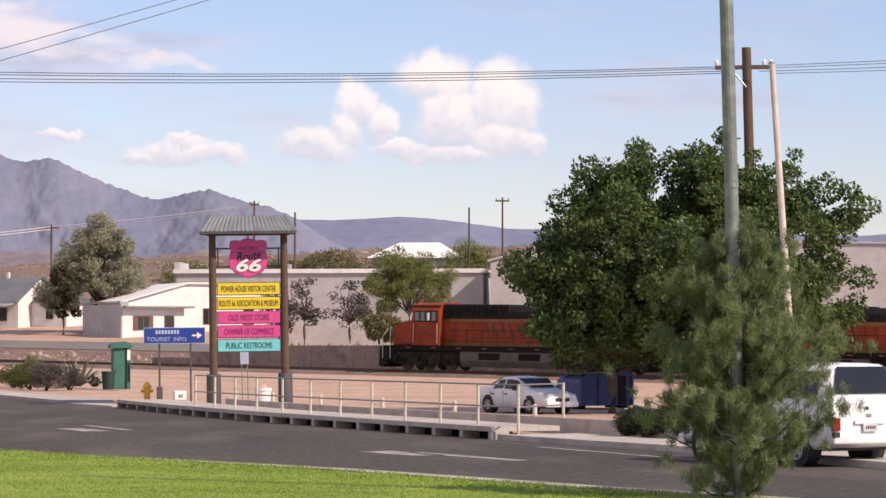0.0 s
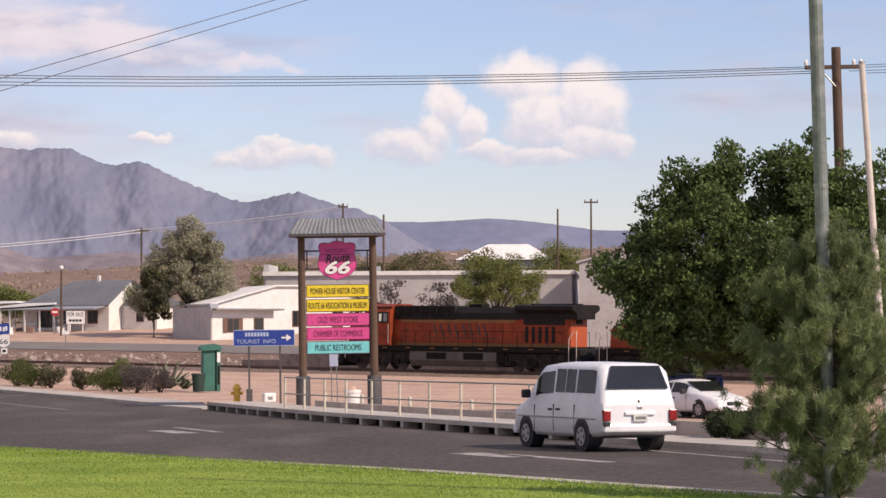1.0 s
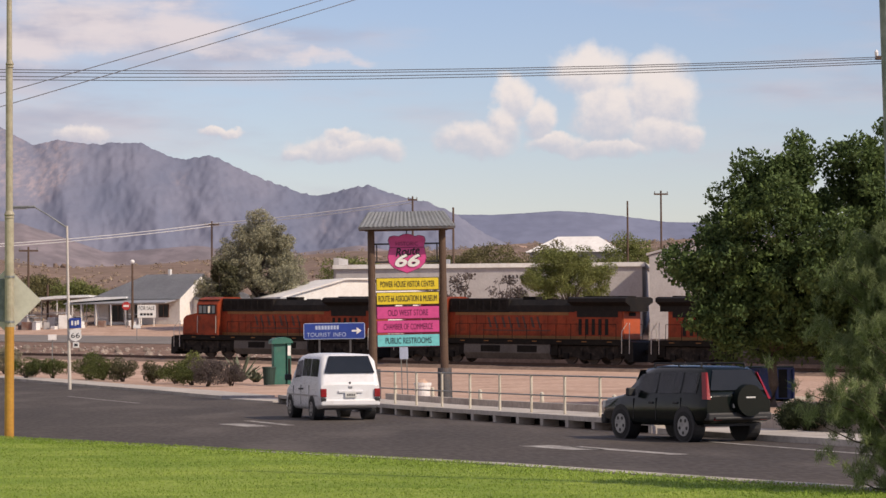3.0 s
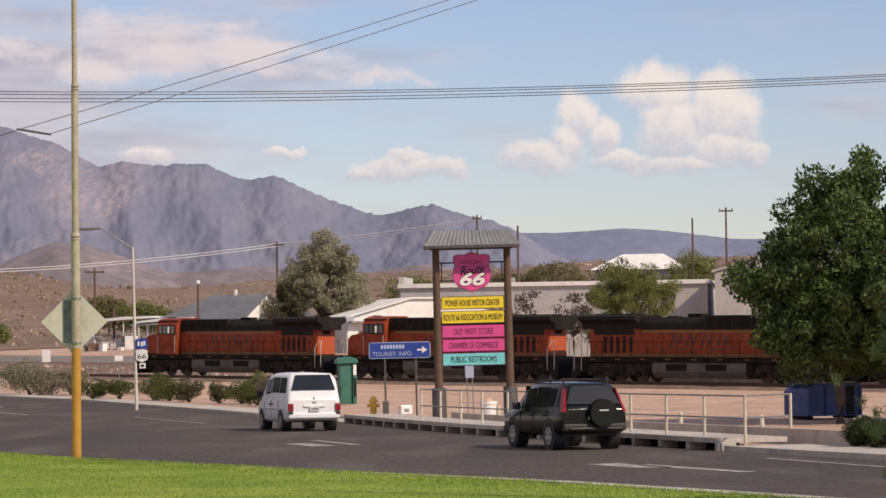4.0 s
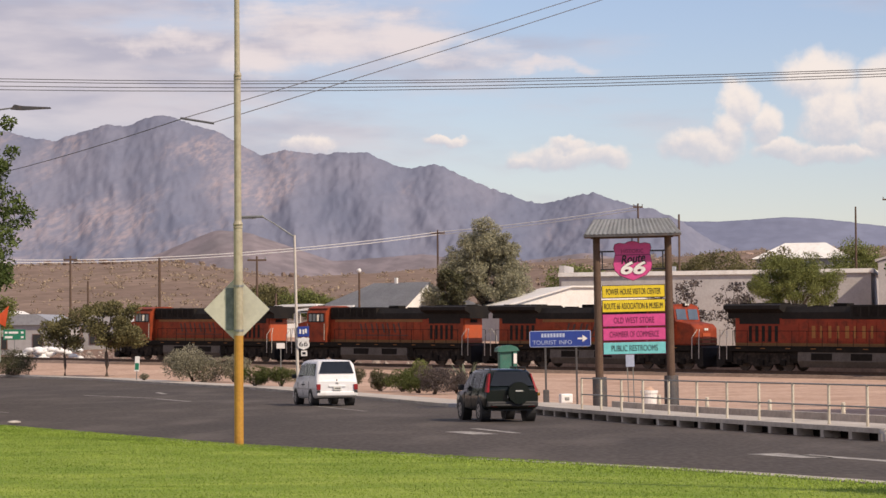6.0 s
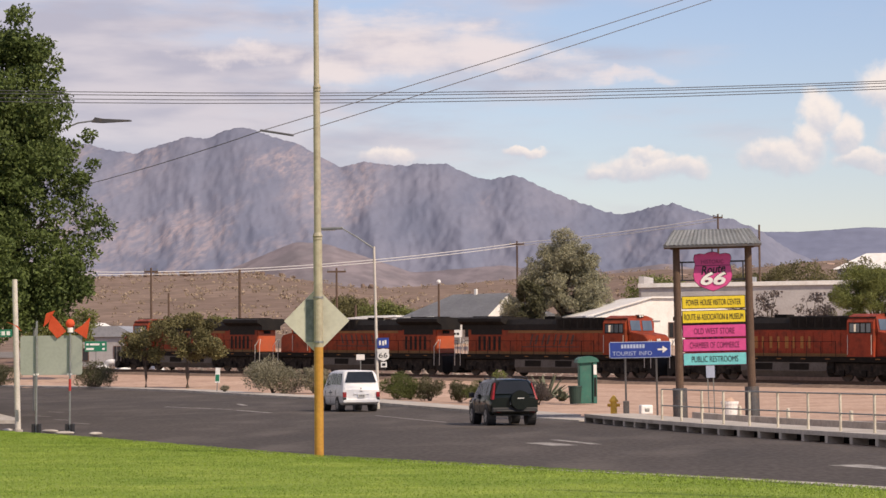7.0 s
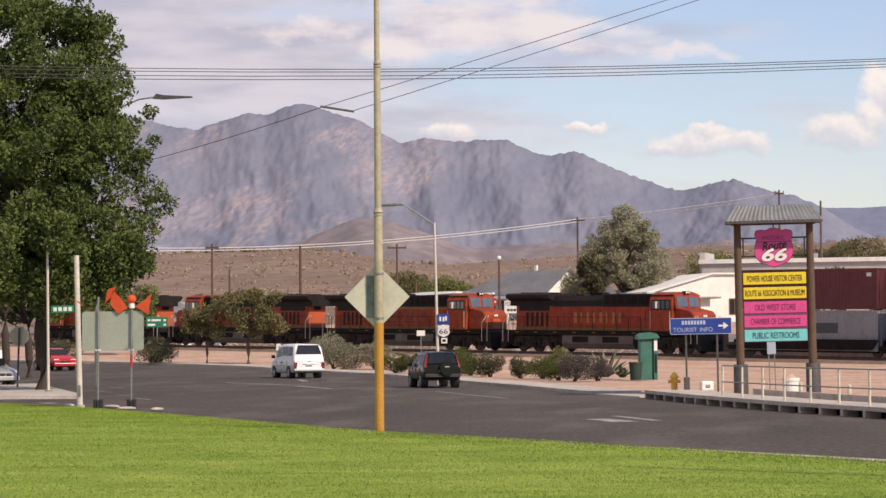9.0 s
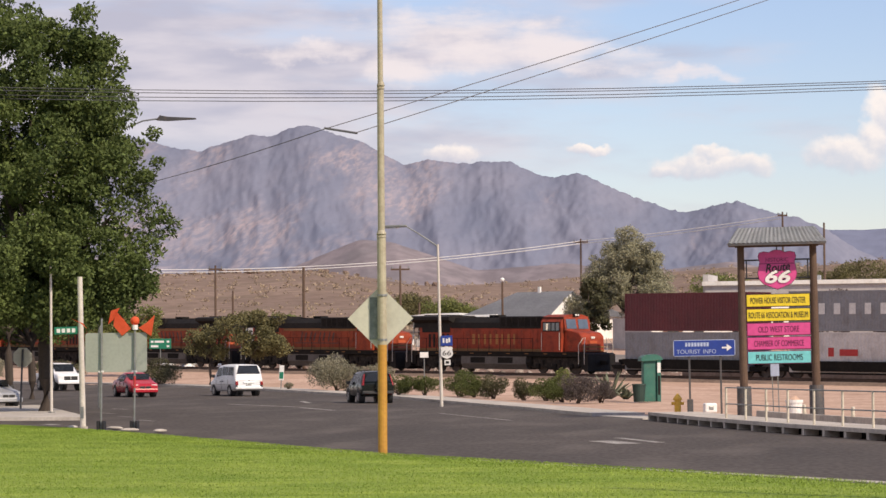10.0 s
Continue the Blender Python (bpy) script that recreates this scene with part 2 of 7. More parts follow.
# ---- the lie of the land ----
NX, NY = 0.685, 0.728            # across the railway, away from the lawn
UX, UY = 0.728, -0.685           # along the railway, towards the near end
TRACK_D = 137.1                  # distance of the track's middle across
KERB = [(40, -45), (24, 8), (14.5, 40), (10.6, 55), (8.3, 60.8), (2.2, 80), (-2.3, 100), (-8.0, 118), (-17.4, 147), (-31.5, 177), (-42, 192), (-58, 205), (-90, 222), (-140, 240)]


def kerb_x(y):
    return float(np.interp(y, [p[1] for p in KERB], [p[0] for p in KERB]))


def road_z(y):
    return 0.0 if y < 90 else 0.25 * ((min(y, 200) - 90) / 60) ** 2 + max(0, y - 200) * 0.02


def rail_z(s):
    return 0.84 + 0.0147 * (-106.3 - s) if s < -40 else -0.13


def smooth(a, b, v):
    t = min(1.0, max(0.0, (v - a) / (b - a)))
    return t * t * (3 - 2 * t)


def land_z(x, y):
    """Height of the bare ground."""
    d, s = x * NX + y * NY, x * UX + y * UY
    near = road_z(y) if y > 20 else 0.0
    zr = rail_z(max(-420, s)) - 0.35
    off = x - kerb_x(y)
    if d < TRACK_D:
        near -= 0.45 * smooth(3, 13, off) * smooth(60, 95, y) * smooth(-4, 8, x)
        near += 0.12 * smooth(0.0, 1.5, off)
        w = smooth(6, max(12.0, (TRACK_D - 4 - (kerb_x(y) * NX + y * NY)) / NX), off)
        return near * (1 - w) + zr * w
    far = d - TRACK_D
    z = zr - 0.25 * smooth(3, 8, far) + 0.052 * max(0, far - 6) * (1 if far < 700 else 700 / far)
    r = math.hypot(x, y)
    if far > 60:
        k = smooth(60, 400, far)
        z += k * (noise.fractal(Vector((x, y, 0)) * 0.006, 1.0, 2.0, 5) * 5.0 + noise.fractal(Vector((x, y, 3)) * 0.03, 1.0, 2.0, 3) * 0.9)
    yard = smooth(0.026, 0.036, x / max(y, 1.0)) * smooth(12, 14.5, far) * (1 - smooth(80, 112, far))
    z = z * (1 - yard) + 2.5 * yard
    z += 8.5 * smooth(380, 800, r) * smooth(-0.09, -0.16, x / max(y, 1.0))
    if r > 850:
        z = z * (1 - smooth(850, 1500, r)) + smooth(850, 1500, r) * 10
    return z


def polar_sheet(name, angles, radii, height, mat, smooth_faces=True):
    vs = [(r * math.sin(radians(a)), r * math.cos(radians(a)), height(r * math.sin(radians(a)), r * math.cos(radians(a)))) for r in radii for a in angles]
    n = len(angles)
    fs = [(i * n + j, i * n + j + 1, (i + 1) * n + j + 1, (i + 1) * n + j) for i in range(len(radii) - 1) for j in range(n - 1)]
    me = mesh_from([(v[0], v[1], v[2]) for v in vs], [f[::-1] for f in fs], name, smooth_faces)
    return part(name, me, mat)


angles = sorted(set([round(-180 + 6 * i, 2) for i in range(61)] + [round(-24 + 0.3 * i, 2) for i in range(161)]))
radii = [0.5 * 1.35 ** i for i in range(12)] + [20 * 1.028 ** i for i in range(155)]
radii = sorted(r for r in radii if r < 1500) + [1700, 2100, 2700, 3500, 4600]
M["hill_earth"] = material("brown_hill_earth", (0.275, 0.20, 0.158), 0.95, second=(0.215, 0.155, 0.125), scale=0.02, fine=0.3, amount=0.5, bump=0.3, dirt=(0.15, 0.115, 0.085), dirt_amount=0.6, spec=0.05)
ground = polar_sheet("ground", angles, radii, lambda x, y: land_z(x, y) - 0.05, "dirt")
tagged(ground, "bare sandy desert ground rising behind the railway", "ground", kind="structure")

hillside = polar_sheet("hillside", [-24 + 0.4 * i for i in range(121)], [r for r in radii if 296 < r < 1500], lambda x, y: land_z(x, y) + 0.02, "hill_earth")
tagged(hillside, "brown scrub-covered hillside beyond the houses", "hillside", kind="structure")


def strip(name, ys, left, right, cols, height, mat, label, category):
    """A sheet between two edges given as x by y."""
    vs, fs = [], []
    for y in ys:
        a, b = left(y), right(y)
        for i in range(cols + 1):
            x = a + (b - a) * i / cols
            vs.append((x, y, height(x, y)))
    n = cols + 1
    for i in range(len(ys) - 1):
        for j in range(cols):
            fs.append((i * n + j, i * n + j + 1, (i + 1) * n + j + 1, (i + 1) * n + j))
    return tagged(part(name, mesh_from(vs, fs, name, True), mat), label, category, kind="structure")


ys_road = [-40 + 4 * i for i in range(70)]
road = strip("road", ys_road, lambda y: -150, kerb_x, 40, lambda x, y: road_z(y) + 0.012, "asphalt", "wide dark grey asphalt road with worn lane paint", "road")

LAWN_EDGE = [(30, 5), (12, 31.5), (6.8, 39.6), (3.3, 46.0), (0.4, 50.4), (-7.6, 61.5), (-16.1, 77.8), (-21.5, 87.5), (-26.5, 94.0), (-60, 108)]


def lawn_x(y):
    return float(np.interp(y, [p[1] for p in LAWN_EDGE], [p[0] for p in LAWN_EDGE]))


def edging(y):
    """The grass creeps over the edging further along."""
    return 0.5 - 0.36 * smooth(46, 56, y)


ys_lawn = [-40 + 3 * i for i in range(15)] + [5 + 1.0 * i for i in range(104)]
lawn = strip("lawn", ys_lawn, lambda y: -150, lambda y: lawn_x(y) - edging(y), 60, lambda x, y: 0.10 + 0.015 * noise.noise(Vector((x, y, 0)) * 0.12) - 0.05 * smooth(-1.0 - edging(y), -edging(y), x - lawn_x(y)), "lawn", "bright green mown lawn beside the road", "lawn")
gutter = strip("lawn_kerb", ys_lawn, lambda y: lawn_x(y) - edging(y) - 0.05, lawn_x, 1, lambda x, y: 0.085 - 0.04 * smooth(46, 56, y), "concrete", "low concrete edging along the lawn", "kerb")


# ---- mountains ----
def hazed_rock_material(name, base, dark, pale, patch):
    """Worn rock with distance haze put into its blue colours, darker patches painted as valley shade, dark brush, and
    cliffs of paler broken stone where the patches lie.
    """
    mt = bpy.data.materials.new(name)
    mt.use_nodes = True
    nt = mt.node_tree
    N, L = nt.nodes.new, nt.links.new
    b = nt.nodes["Principled BSDF"]
    b.inputs["Roughness"].default_value, b.inputs["Specular IOR Level"].default_value = 0.95, 0.05
    tc = N("ShaderNodeTexCoord")

    def grain(scale, stretch, detail=5.0):
        mp, n = N("ShaderNodeMapping"), N("ShaderNodeTexNoise")
        mp.inputs["Scale"].default_value = stretch
        L(tc.outputs["Object"], mp.inputs["Vector"]), L(mp.outputs[0], n.inputs["Vector"])
        n.inputs["Scale"].default_value, n.inputs["Detail"].default_value = scale, detail
        n.inputs["Roughness"].default_value = 0.6
        return n.outputs["Fac"]

    def remap(v, lo, hi, a=0.0, c=1.0):
        n = N("ShaderNodeMapRange")
        L(v, n.inputs["Value"])
        for k, x in zip(("From Min", "From Max", "To Min", "To Max"), (lo, hi, a, c)):
            n.inputs[k].default_value = x
        return n.outputs["Result"]

    def mixed(f, a, c):
        n = N("ShaderNodeMix")
        n.data_type = "RGBA"
        L(f, n.inputs["Factor"])
        for s, v in ((n.inputs[6], a), (n.inputs[7], c)):
            if isinstance(v, tuple):
                s.default_value = (*v, 1)
            else:
                L(v, s)
        return n.outputs[2]

    def times(a, c):
        n = N("ShaderNodeMath")
        n.operation = "MULTIPLY"
        L(a, n.inputs[0]), L(c, n.inputs[1])
        return n.outputs[0]

    valley_shade, brush = grain(0.006, (1, 0.08, 1)), grain(0.075, (1, 0.06, 0.8), 6.0)
    cliffs, stones = grain(0.006, (1, 0.05, 0.7), 6.0), grain(0.1, (1.3, 0.06, 0.8), 5.0)
    # broad darker patches put the shade of valleys into the rock colour
    col = mixed(remap(valley_shade, 0.40, 0.60), base, dark)
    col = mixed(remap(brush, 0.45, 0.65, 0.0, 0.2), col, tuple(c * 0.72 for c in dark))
    # the bare cliffs lie on the higher, western massif
    sep, add = N("ShaderNodeSeparateXYZ"), N("ShaderNodeMath")
    L(tc.outputs["Object"], sep.inputs[0]), L(cliffs, add.inputs[0])
    L(remap(sep.outputs[0], -620.0, -120.0, 0.09, -0.10), add.inputs[1])
    cliffs = add.outputs[0]
    col = mixed(times(remap(cliffs, patch, patch + 0.16), remap(stones, 0.42, 0.62, 0.1, 0.9)), col, pale)
    L(col, b.inputs["Base Color"])
    return mt


# base and dark tones carry the distance haze as painted blue
M["rock"] = hazed_rock_material("mountain_rock", (0.205, 0.212, 0.27), (0.158, 0.175, 0.238), (0.40, 0.325, 0.325), 0.54)


def mountain(name, crest, dist, depth, floor, mat, label, rough=1.0, az0=-26, az1=20, step=0.045, rows=110):
    """A range seen side on: its crest runs over summits and saddles, each an azimuth and a height angle, and spurs run down from it."""
    ca, ce = [c[0] for c in crest], [c[1] for c in crest]
    az = np.arange(az0, az1, step)
    fine = np.arange(az0 - 4, az1 + 4, 0.02)
    line = np.interp(fine, ca, ce)
    kern = np.exp(-np.linspace(-2, 2, 25) ** 2)
    line = np.convolve(np.pad(line, 12, mode="edge"), kern / kern.sum(), mode="valid")
    vs, fs = [], []
    for k in range(rows):
        s = (1 - k / (rows - 1)) ** 1.25
        r = dist - depth * s
        for a in az:
            bend = noise.fractal(Vector((a * 0.45, s * 1.6, dist * 0.01)), 1.0, 2.0, 3)
            top = float(np.interp(a - 0.9 * s + 1.1 * s * bend, fine, line))
            el = top * (1 - s) ** 1.25
            # spurs slanting down from the crest, and broken rock on them
            q = Vector((a * 0.5 - 0.5 * s + 0.2 * bend, s * 2.8, dist * 0.02))
            spur = 0.30 - abs(noise.fractal(q, 1.1, 2.1, 3))
            crag = noise.fractal(Vector((a * 4.2, s * 16, 2.0)), 0.5, 2.1, 5)
            body = smooth(0.02, 0.4, s) * (1 - s) ** 0.6
            el += rough * (body * (0.44 * spur + 0.03 * crag) + 0.035 * crag * (1 - s))
            z = EYE + math.tan(radians(el)) * r
            vs.append((r * math.sin(radians(a)), r * math.cos(radians(a)), floor + (z - floor) * (1 - smooth(0.85, 1.0, s))))
    for a in az:
        vs.append(((dist + 250) * math.sin(radians(a)), (dist + 250) * math.cos(radians(a)), floor))
    n = len(az)
    for i in range(rows):
        for j in range(n - 1):
            fs.append((i * n + j, i * n + j + 1, (i + 1) * n + j + 1, (i + 1) * n + j))
    ob = part(name, mesh_from(vs, fs, name, True), mat)
    return tagged(ob, label, "mountain", kind="structure")


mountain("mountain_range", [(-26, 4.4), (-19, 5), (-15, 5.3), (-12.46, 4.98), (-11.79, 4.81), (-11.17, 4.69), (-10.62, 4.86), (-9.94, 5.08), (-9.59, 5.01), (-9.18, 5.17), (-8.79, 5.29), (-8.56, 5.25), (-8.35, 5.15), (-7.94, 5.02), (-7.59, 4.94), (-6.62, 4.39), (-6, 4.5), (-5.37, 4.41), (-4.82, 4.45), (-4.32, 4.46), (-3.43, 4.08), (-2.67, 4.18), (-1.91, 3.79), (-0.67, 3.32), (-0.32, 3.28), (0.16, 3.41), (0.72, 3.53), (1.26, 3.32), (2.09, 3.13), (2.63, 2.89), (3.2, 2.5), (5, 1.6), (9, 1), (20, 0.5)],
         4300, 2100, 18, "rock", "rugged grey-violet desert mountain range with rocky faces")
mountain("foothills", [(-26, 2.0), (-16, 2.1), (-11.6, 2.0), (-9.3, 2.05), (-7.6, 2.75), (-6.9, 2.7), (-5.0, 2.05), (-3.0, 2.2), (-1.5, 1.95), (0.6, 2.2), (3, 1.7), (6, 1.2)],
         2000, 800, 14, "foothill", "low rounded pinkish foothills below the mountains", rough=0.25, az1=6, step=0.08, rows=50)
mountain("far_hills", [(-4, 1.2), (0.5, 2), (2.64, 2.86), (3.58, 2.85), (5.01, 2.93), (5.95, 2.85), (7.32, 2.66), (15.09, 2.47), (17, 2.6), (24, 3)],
         4600, 900, 20, "rock_far_hazed", "low hazy blue hills on the horizon", rough=0.3, az0=-2, az1=24, step=0.08, rows=50)


# ---- railway ----
def track_at(s, across=0.0, z=0.0):
    d = TRACK_D + across
    return Vector((NX * d + UX * s, NY * d + UY * s, rail_z(s) + z))


def build_track():
    t = thing("railway_track", "single railway track on a bed of brown ballast", "railway", kind="structure")
    s0, s1, n = -420.0, 60.0, 120
    vs, fs = [], []
    prof = [(-4.6, -0.75), (-3.0, -0.45), (-1.9, -0.17), (1.9, -0.17), (3.0, -0.45), (4.6, -0.75)]
    for i in range(n + 1):
        s = s0 + (s1 - s0) * i / n
        for a, z in prof:
            vs.append(track_at(s, a, z + 0.05 * noise.noise(Vector((s * 0.8, a, 0)))))
    k = len(prof)
    for i in range(n):
        for j in range(k - 1):
            fs.append((i * k + j, i * k + j + 1, (i + 1) * k + j + 1, (i + 1) * k + j))
    part("ballast_bed", mesh_from(vs, fs, "ballast_bed"), "ballast", t)
    for side in (-0.76, 0.76):
        bm = bm_new()
        m = 24
        for i in range(m):
            a, b = s0 + (s1 - s0) * i / m, s0 + (s1 - s0) * (i + 1) / m
            p, q = track_at(a, side, -0.085), track_at(b, side, -0.085)
            w = Vector((NX, NY, 0)) * 0.036
            ring = [[bm.verts.new(c + w * e + Vector((0, 0, h))) for e, h in ((-1, -0.085), (1, -0.085), (1, 0.085), (-1, 0.085))] for c in (p, q)]
            for u in range(4):
                v = (u + 1) % 4
                bm.faces.new((ring[0][u], ring[0][v], ring[1][v], ring[1][u]))
        part("rail", bm, "rail_steel", t)
    bm = bm_new()
    box(bm, -0.11, 0.11, -1.3, 1.3, -0.27, -0.155)
    me = bpy.data.meshes.new("sleeper")
    bm.to_mesh(me), bm.free()
    me.materials.append(M["timber_dark"])
    for i in range(290):
        s = -200 + i * 0.55
        o = part("sleeper", me, None, t)
        o.matrix_basis = Matrix.Translation(track_at(s)) @ pose(0, 0, 0, 0, 0.84, -43.25)


M["timber_dark"] = material("creosoted_timber", (0.07, 0.05, 0.04), 0.9, scale=3, fine=30, per_object=0.3)


# ---- locomotives ----
M["loco_orange"] = material("faded_orange_paint", (0.31, 0.055, 0.020), 0.55, second=(0.215, 0.036, 0.015), scale=0.7, fine=9.0, amount=0.25, dirt=(0.085, 0.026, 0.014), dirt_amount=0.65, spec=0.2)
M["loco_red"] = material("faded_red_paint", (0.32, 0.052, 0.024), 0.55, second=(0.23, 0.036, 0.018), scale=0.7, fine=9.0, amount=0.25, dirt=(0.08, 0.026, 0.016), dirt_amount=0.65, spec=0.2)
M["loco_black"] = material("sooty_black_paint", (0.011, 0.010, 0.010), 0.6, second=(0.017, 0.015, 0.014), scale=0.8, fine=8.0, amount=0.3, dirt=(0.026, 0.021, 0.017), dirt_amount=0.5, spec=0.15)
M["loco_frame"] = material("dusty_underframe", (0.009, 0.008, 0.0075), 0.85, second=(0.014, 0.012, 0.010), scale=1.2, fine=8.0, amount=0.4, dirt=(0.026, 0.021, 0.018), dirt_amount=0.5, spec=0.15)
M["loco_grey"] = material("dusty_grey_paint", (0.030, 0.026, 0.023), 0.85, second=(0.015, 0.013, 0.012), scale=1.6, fine=8.0, amount=0.35, dirt=(0.075, 0.06, 0.05), dirt_amount=0.5, spec=0.15)
M["tank_grey"] = material("dusty_grey_tank", (0.105, 0.096, 0.088), 0.7, second=(0.075, 0.068, 0.062), scale=0.8, fine=8.0, amount=0.35, dirt=(0.06, 0.05, 0.042), dirt_amount=0.6)
M["loco_yellow"] = material("dull_yellow_stripe", (0.24, 0.10, 0.02), 0.6, scale=1.0, fine=9.0, amount=0.3, dirt=(0.18, 0.09, 0.03), dirt_amount=0.6)
M["handrail_white"] = material("chipped_white_paint", (0.6, 0.56, 0.5), 0.6, scale=2.0, fine=20)
M["glass_cab"] = material("cab_window_glass", (0.10, 0.13, 0.16), 0.05, scale=1.0, amount=0.1, spec=1.0)
M["lamp_glass"] = material("clear_lamp_glass", (0.8, 0.8, 0.76), 0.15, scale=4, amount=0.1)
M["wheel_steel"] = material("worn_wheel_steel", (0.10, 0.08, 0.07), 0.55, 0.5, scale=3, fine=20)

HALF = 11.17


def build_loco(orange, letter_mat, letters_slanted):
    """A heavy six-axle diesel locomotive, its nose at +x, the rail head at z = 0."""
    e = thing("diesel_locomotive", "dusty orange and black diesel freight locomotive on the track", "locomotive", group="locomotives")
    bm = box(bm_new(), -10.3, 10.3, -1.5, 1.5, 1.28, 1.62, 0.03)
    part("frame", bm, "loco_frame", e)
    bm = box(bm_new(), -9.6, 9.6, -1.53, 1.53, 1.615, 1.66)
    part("walkway", bm, "loco_black", e)
    # thin stripe on the sill
    for y in (-1, 1):
        for k in range(9):
            part("sill_mark", box(bm_new(), -8.9 + 2.1 * k, -8.5 + 2.1 * k, y * 1.5, y * 1.512, 1.47, 1.53), "loco_yellow", e)
    # pilots with steps
    for x in (-1, 1):
        bm = prism(bm_new(), [(x * 10.25, 1.62), (x * 10.55, 1.5), (x * 10.62, 0.25), (x * 10.3, 0.18), (x * 9.9, 0.5), (x * 9.9, 1.6)], -1.45, 1.45)
        p = part("pilot", bm, "loco_black", e)
        for y in (-1, 1):
            for k in range(4):
                bm = box(bm_new(), x * 10.0 - 0.3, x * 10.0 + 0.3, y * 1.25 - 0.25, y * 1.25 + 0.25, 0.4 + 0.3 * k, 0.45 + 0.3 * k)
                part("step", bm, "loco_grey", p)
        bm = box(bm_new(), x * 10.55, x * 11.17, -0.14, 0.14, 0.72, 1.02, 0.04)
        part("coupler", bm, "loco_frame", e)
    # long hood
    bm = box(bm_new(), -9.35, 5.6, -0.98, 0.98, 1.64, 3.62, 0.04)
    hood = part("hood", bm, orange, e)
    bm = prism(bm_new(), [(-1.0, 3.45), (-1.0, 3.9), (-0.72, 4.28), (0.72, 4.28), (1.0, 3.9), (1.0, 3.45)], -5.4, 5.6, "x")
    part("hood_roof", bm, "loco_black", e)
    bm = box(bm_new(), -9.36, 5.61, -0.992, 0.992, 1.66, 1.86)
    part("hood_stripe", bm, "loco_yellow", e)
    bm = box(bm_new(), -4.9, 5.0, -0.994, 0.994, 3.24, 3.44)
    part("hood_band", bm, "loco_yellow" if letters_slanted else orange, e)
    for y in (-1, 1):
        for i in range(13):                                  # doors along the hood
            x = -4.7 + i * 0.78
            bm = box(bm_new(), x, x + 0.72, y * 0.98, y * 1.008, 1.95, 3.22, 0.008)
            part("hood_door", bm, orange, hood)
        for i in range(5):                                   # tall intake openings near the back
            x = -8.2 + i * 0.55
            bm = box(bm_new(), x, x + 0.26, y * 0.97, y * 1.0, 1.95, 3.0)
            part("intake_grille", bm, "loco_black", hood)
        bm = box(bm_new(), -9.0, -5.6, y * 0.97, y * 1.0, 3.12, 3.6)
        part("radiator_intake", bm, "loco_black", hood)
        # lettering as plain bars
        if letters_slanted:
            for i in range(4):
                x = -2.6 + i * 1.25
                for pts in ([(x, 2.35), (x + 0.16, 2.35), (x + 0.42, 3.15), (x + 0.26, 3.15)], [(x + 0.55, 2.4), (x + 0.75, 2.4), (x + 0.98, 3.1), (x + 0.78, 3.1)]):
                    part("letter_bar", prism(bm_new(), pts, y * 1.009, y * 1.014), letter_mat, hood)
            part("letter_bar", prism(bm_new(), [(-3.4, 2.18), (2.6, 2.18), (2.63, 2.25), (-3.37, 2.25)], y * 1.009, y * 1.014), letter_mat, hood)
        else:
            for i, wide in enumerate((0.3, 0.16, 0.24, 0.2, 0.3, 0.16, 0.26, 0.18)):
                x = -2.9 + i * 0.68
                bm = prism(bm_new(), [(x, 2.2), (x + wide, 2.2), (x + wide, 3.0), (x, 3.0)], y * 1.009, y * 1.014)
                part("letter_bar", bm, letter_mat, hood)
    # radiator wings at the back
    bm = prism(bm_new(), [(-0.99, 3.5), (-0.99, 3.86), (-1.5, 4.12), (-1.5, 4.36), (-1.25, 4.46), (1.25, 4.46), (1.5, 4.36), (1.5, 4.12), (0.99, 3.86), (0.99, 3.5)], -10.0, -5.2, "x")
    part("radiator", bm, "loco_black", e)
    for x in (-9.0, -7.6, -6.2):
        bm = tube(bm_new(), (x, 0, 4.46), (x, 0, 4.53), 0.6, seg=16)
        part("fan", bm, "loco_frame", e)
    # dynamic brake box, stack, roof clutter
    bm = box(bm_new(), 0.2, 5.5, -1.04, 1.04, 3.42, 4.38, 0.06)
    brake = part("brake_box", bm, "loco_black", e)
    for y in (-1, 1):
        for i in range(7):
            bm = box(bm_new(), 0.45 + i * 0.7, 0.95 + i * 0.7, y * 1.04, y * 1.06, 3.6, 4.25)
            part("brake_grille", bm, "loco_frame", brake)
        for x in (1.75, 3.15, 4.55, 5.3):
            part("grab_iron", tube(bm_new(), (x, y * 1.09, 3.5), (x, y * 1.09, 4.3), 0.022, seg=6), "loco_grey", brake)
    # added dark block, so that no light shows through below the frame
    part("underframe_core", box(bm_new(), -10.1, 10.1, -0.62, 0.62, 0.5, 1.3), "loco_frame", e)
    bm = box(bm_new(), -1.6, -0.5, -0.4, 0.4, 4.26, 4.5, 0.04)
    part("exhaust_pipe", bm, "loco_frame", e)
    for x in (-3.4, 0.9):
        bm = box(bm_new(), x, x + 0.9, -0.3, 0.3, 4.26, 4.36, 0.02)
        part("roof_hatch", bm, "loco_grey", e)
    # cab
    bm = prism(bm_new(), [(-1.52, 1.64), (-1.52, 3.95), (-1.28, 4.34), (-0.7, 4.5), (0.7, 4.5), (1.28, 4.34), (1.52, 3.95), (1.52, 1.64)], 5.55, 7.75, "x")
    cab = part("cab", bm, orange, e)
    bm = prism(bm_new(), [(7.7, 3.2), (8.0, 3.28), (7.78, 4.32), (7.7, 4.35)], -1.3, 1.3)
    part("windscreen_frame", bm, "loco_red", cab)
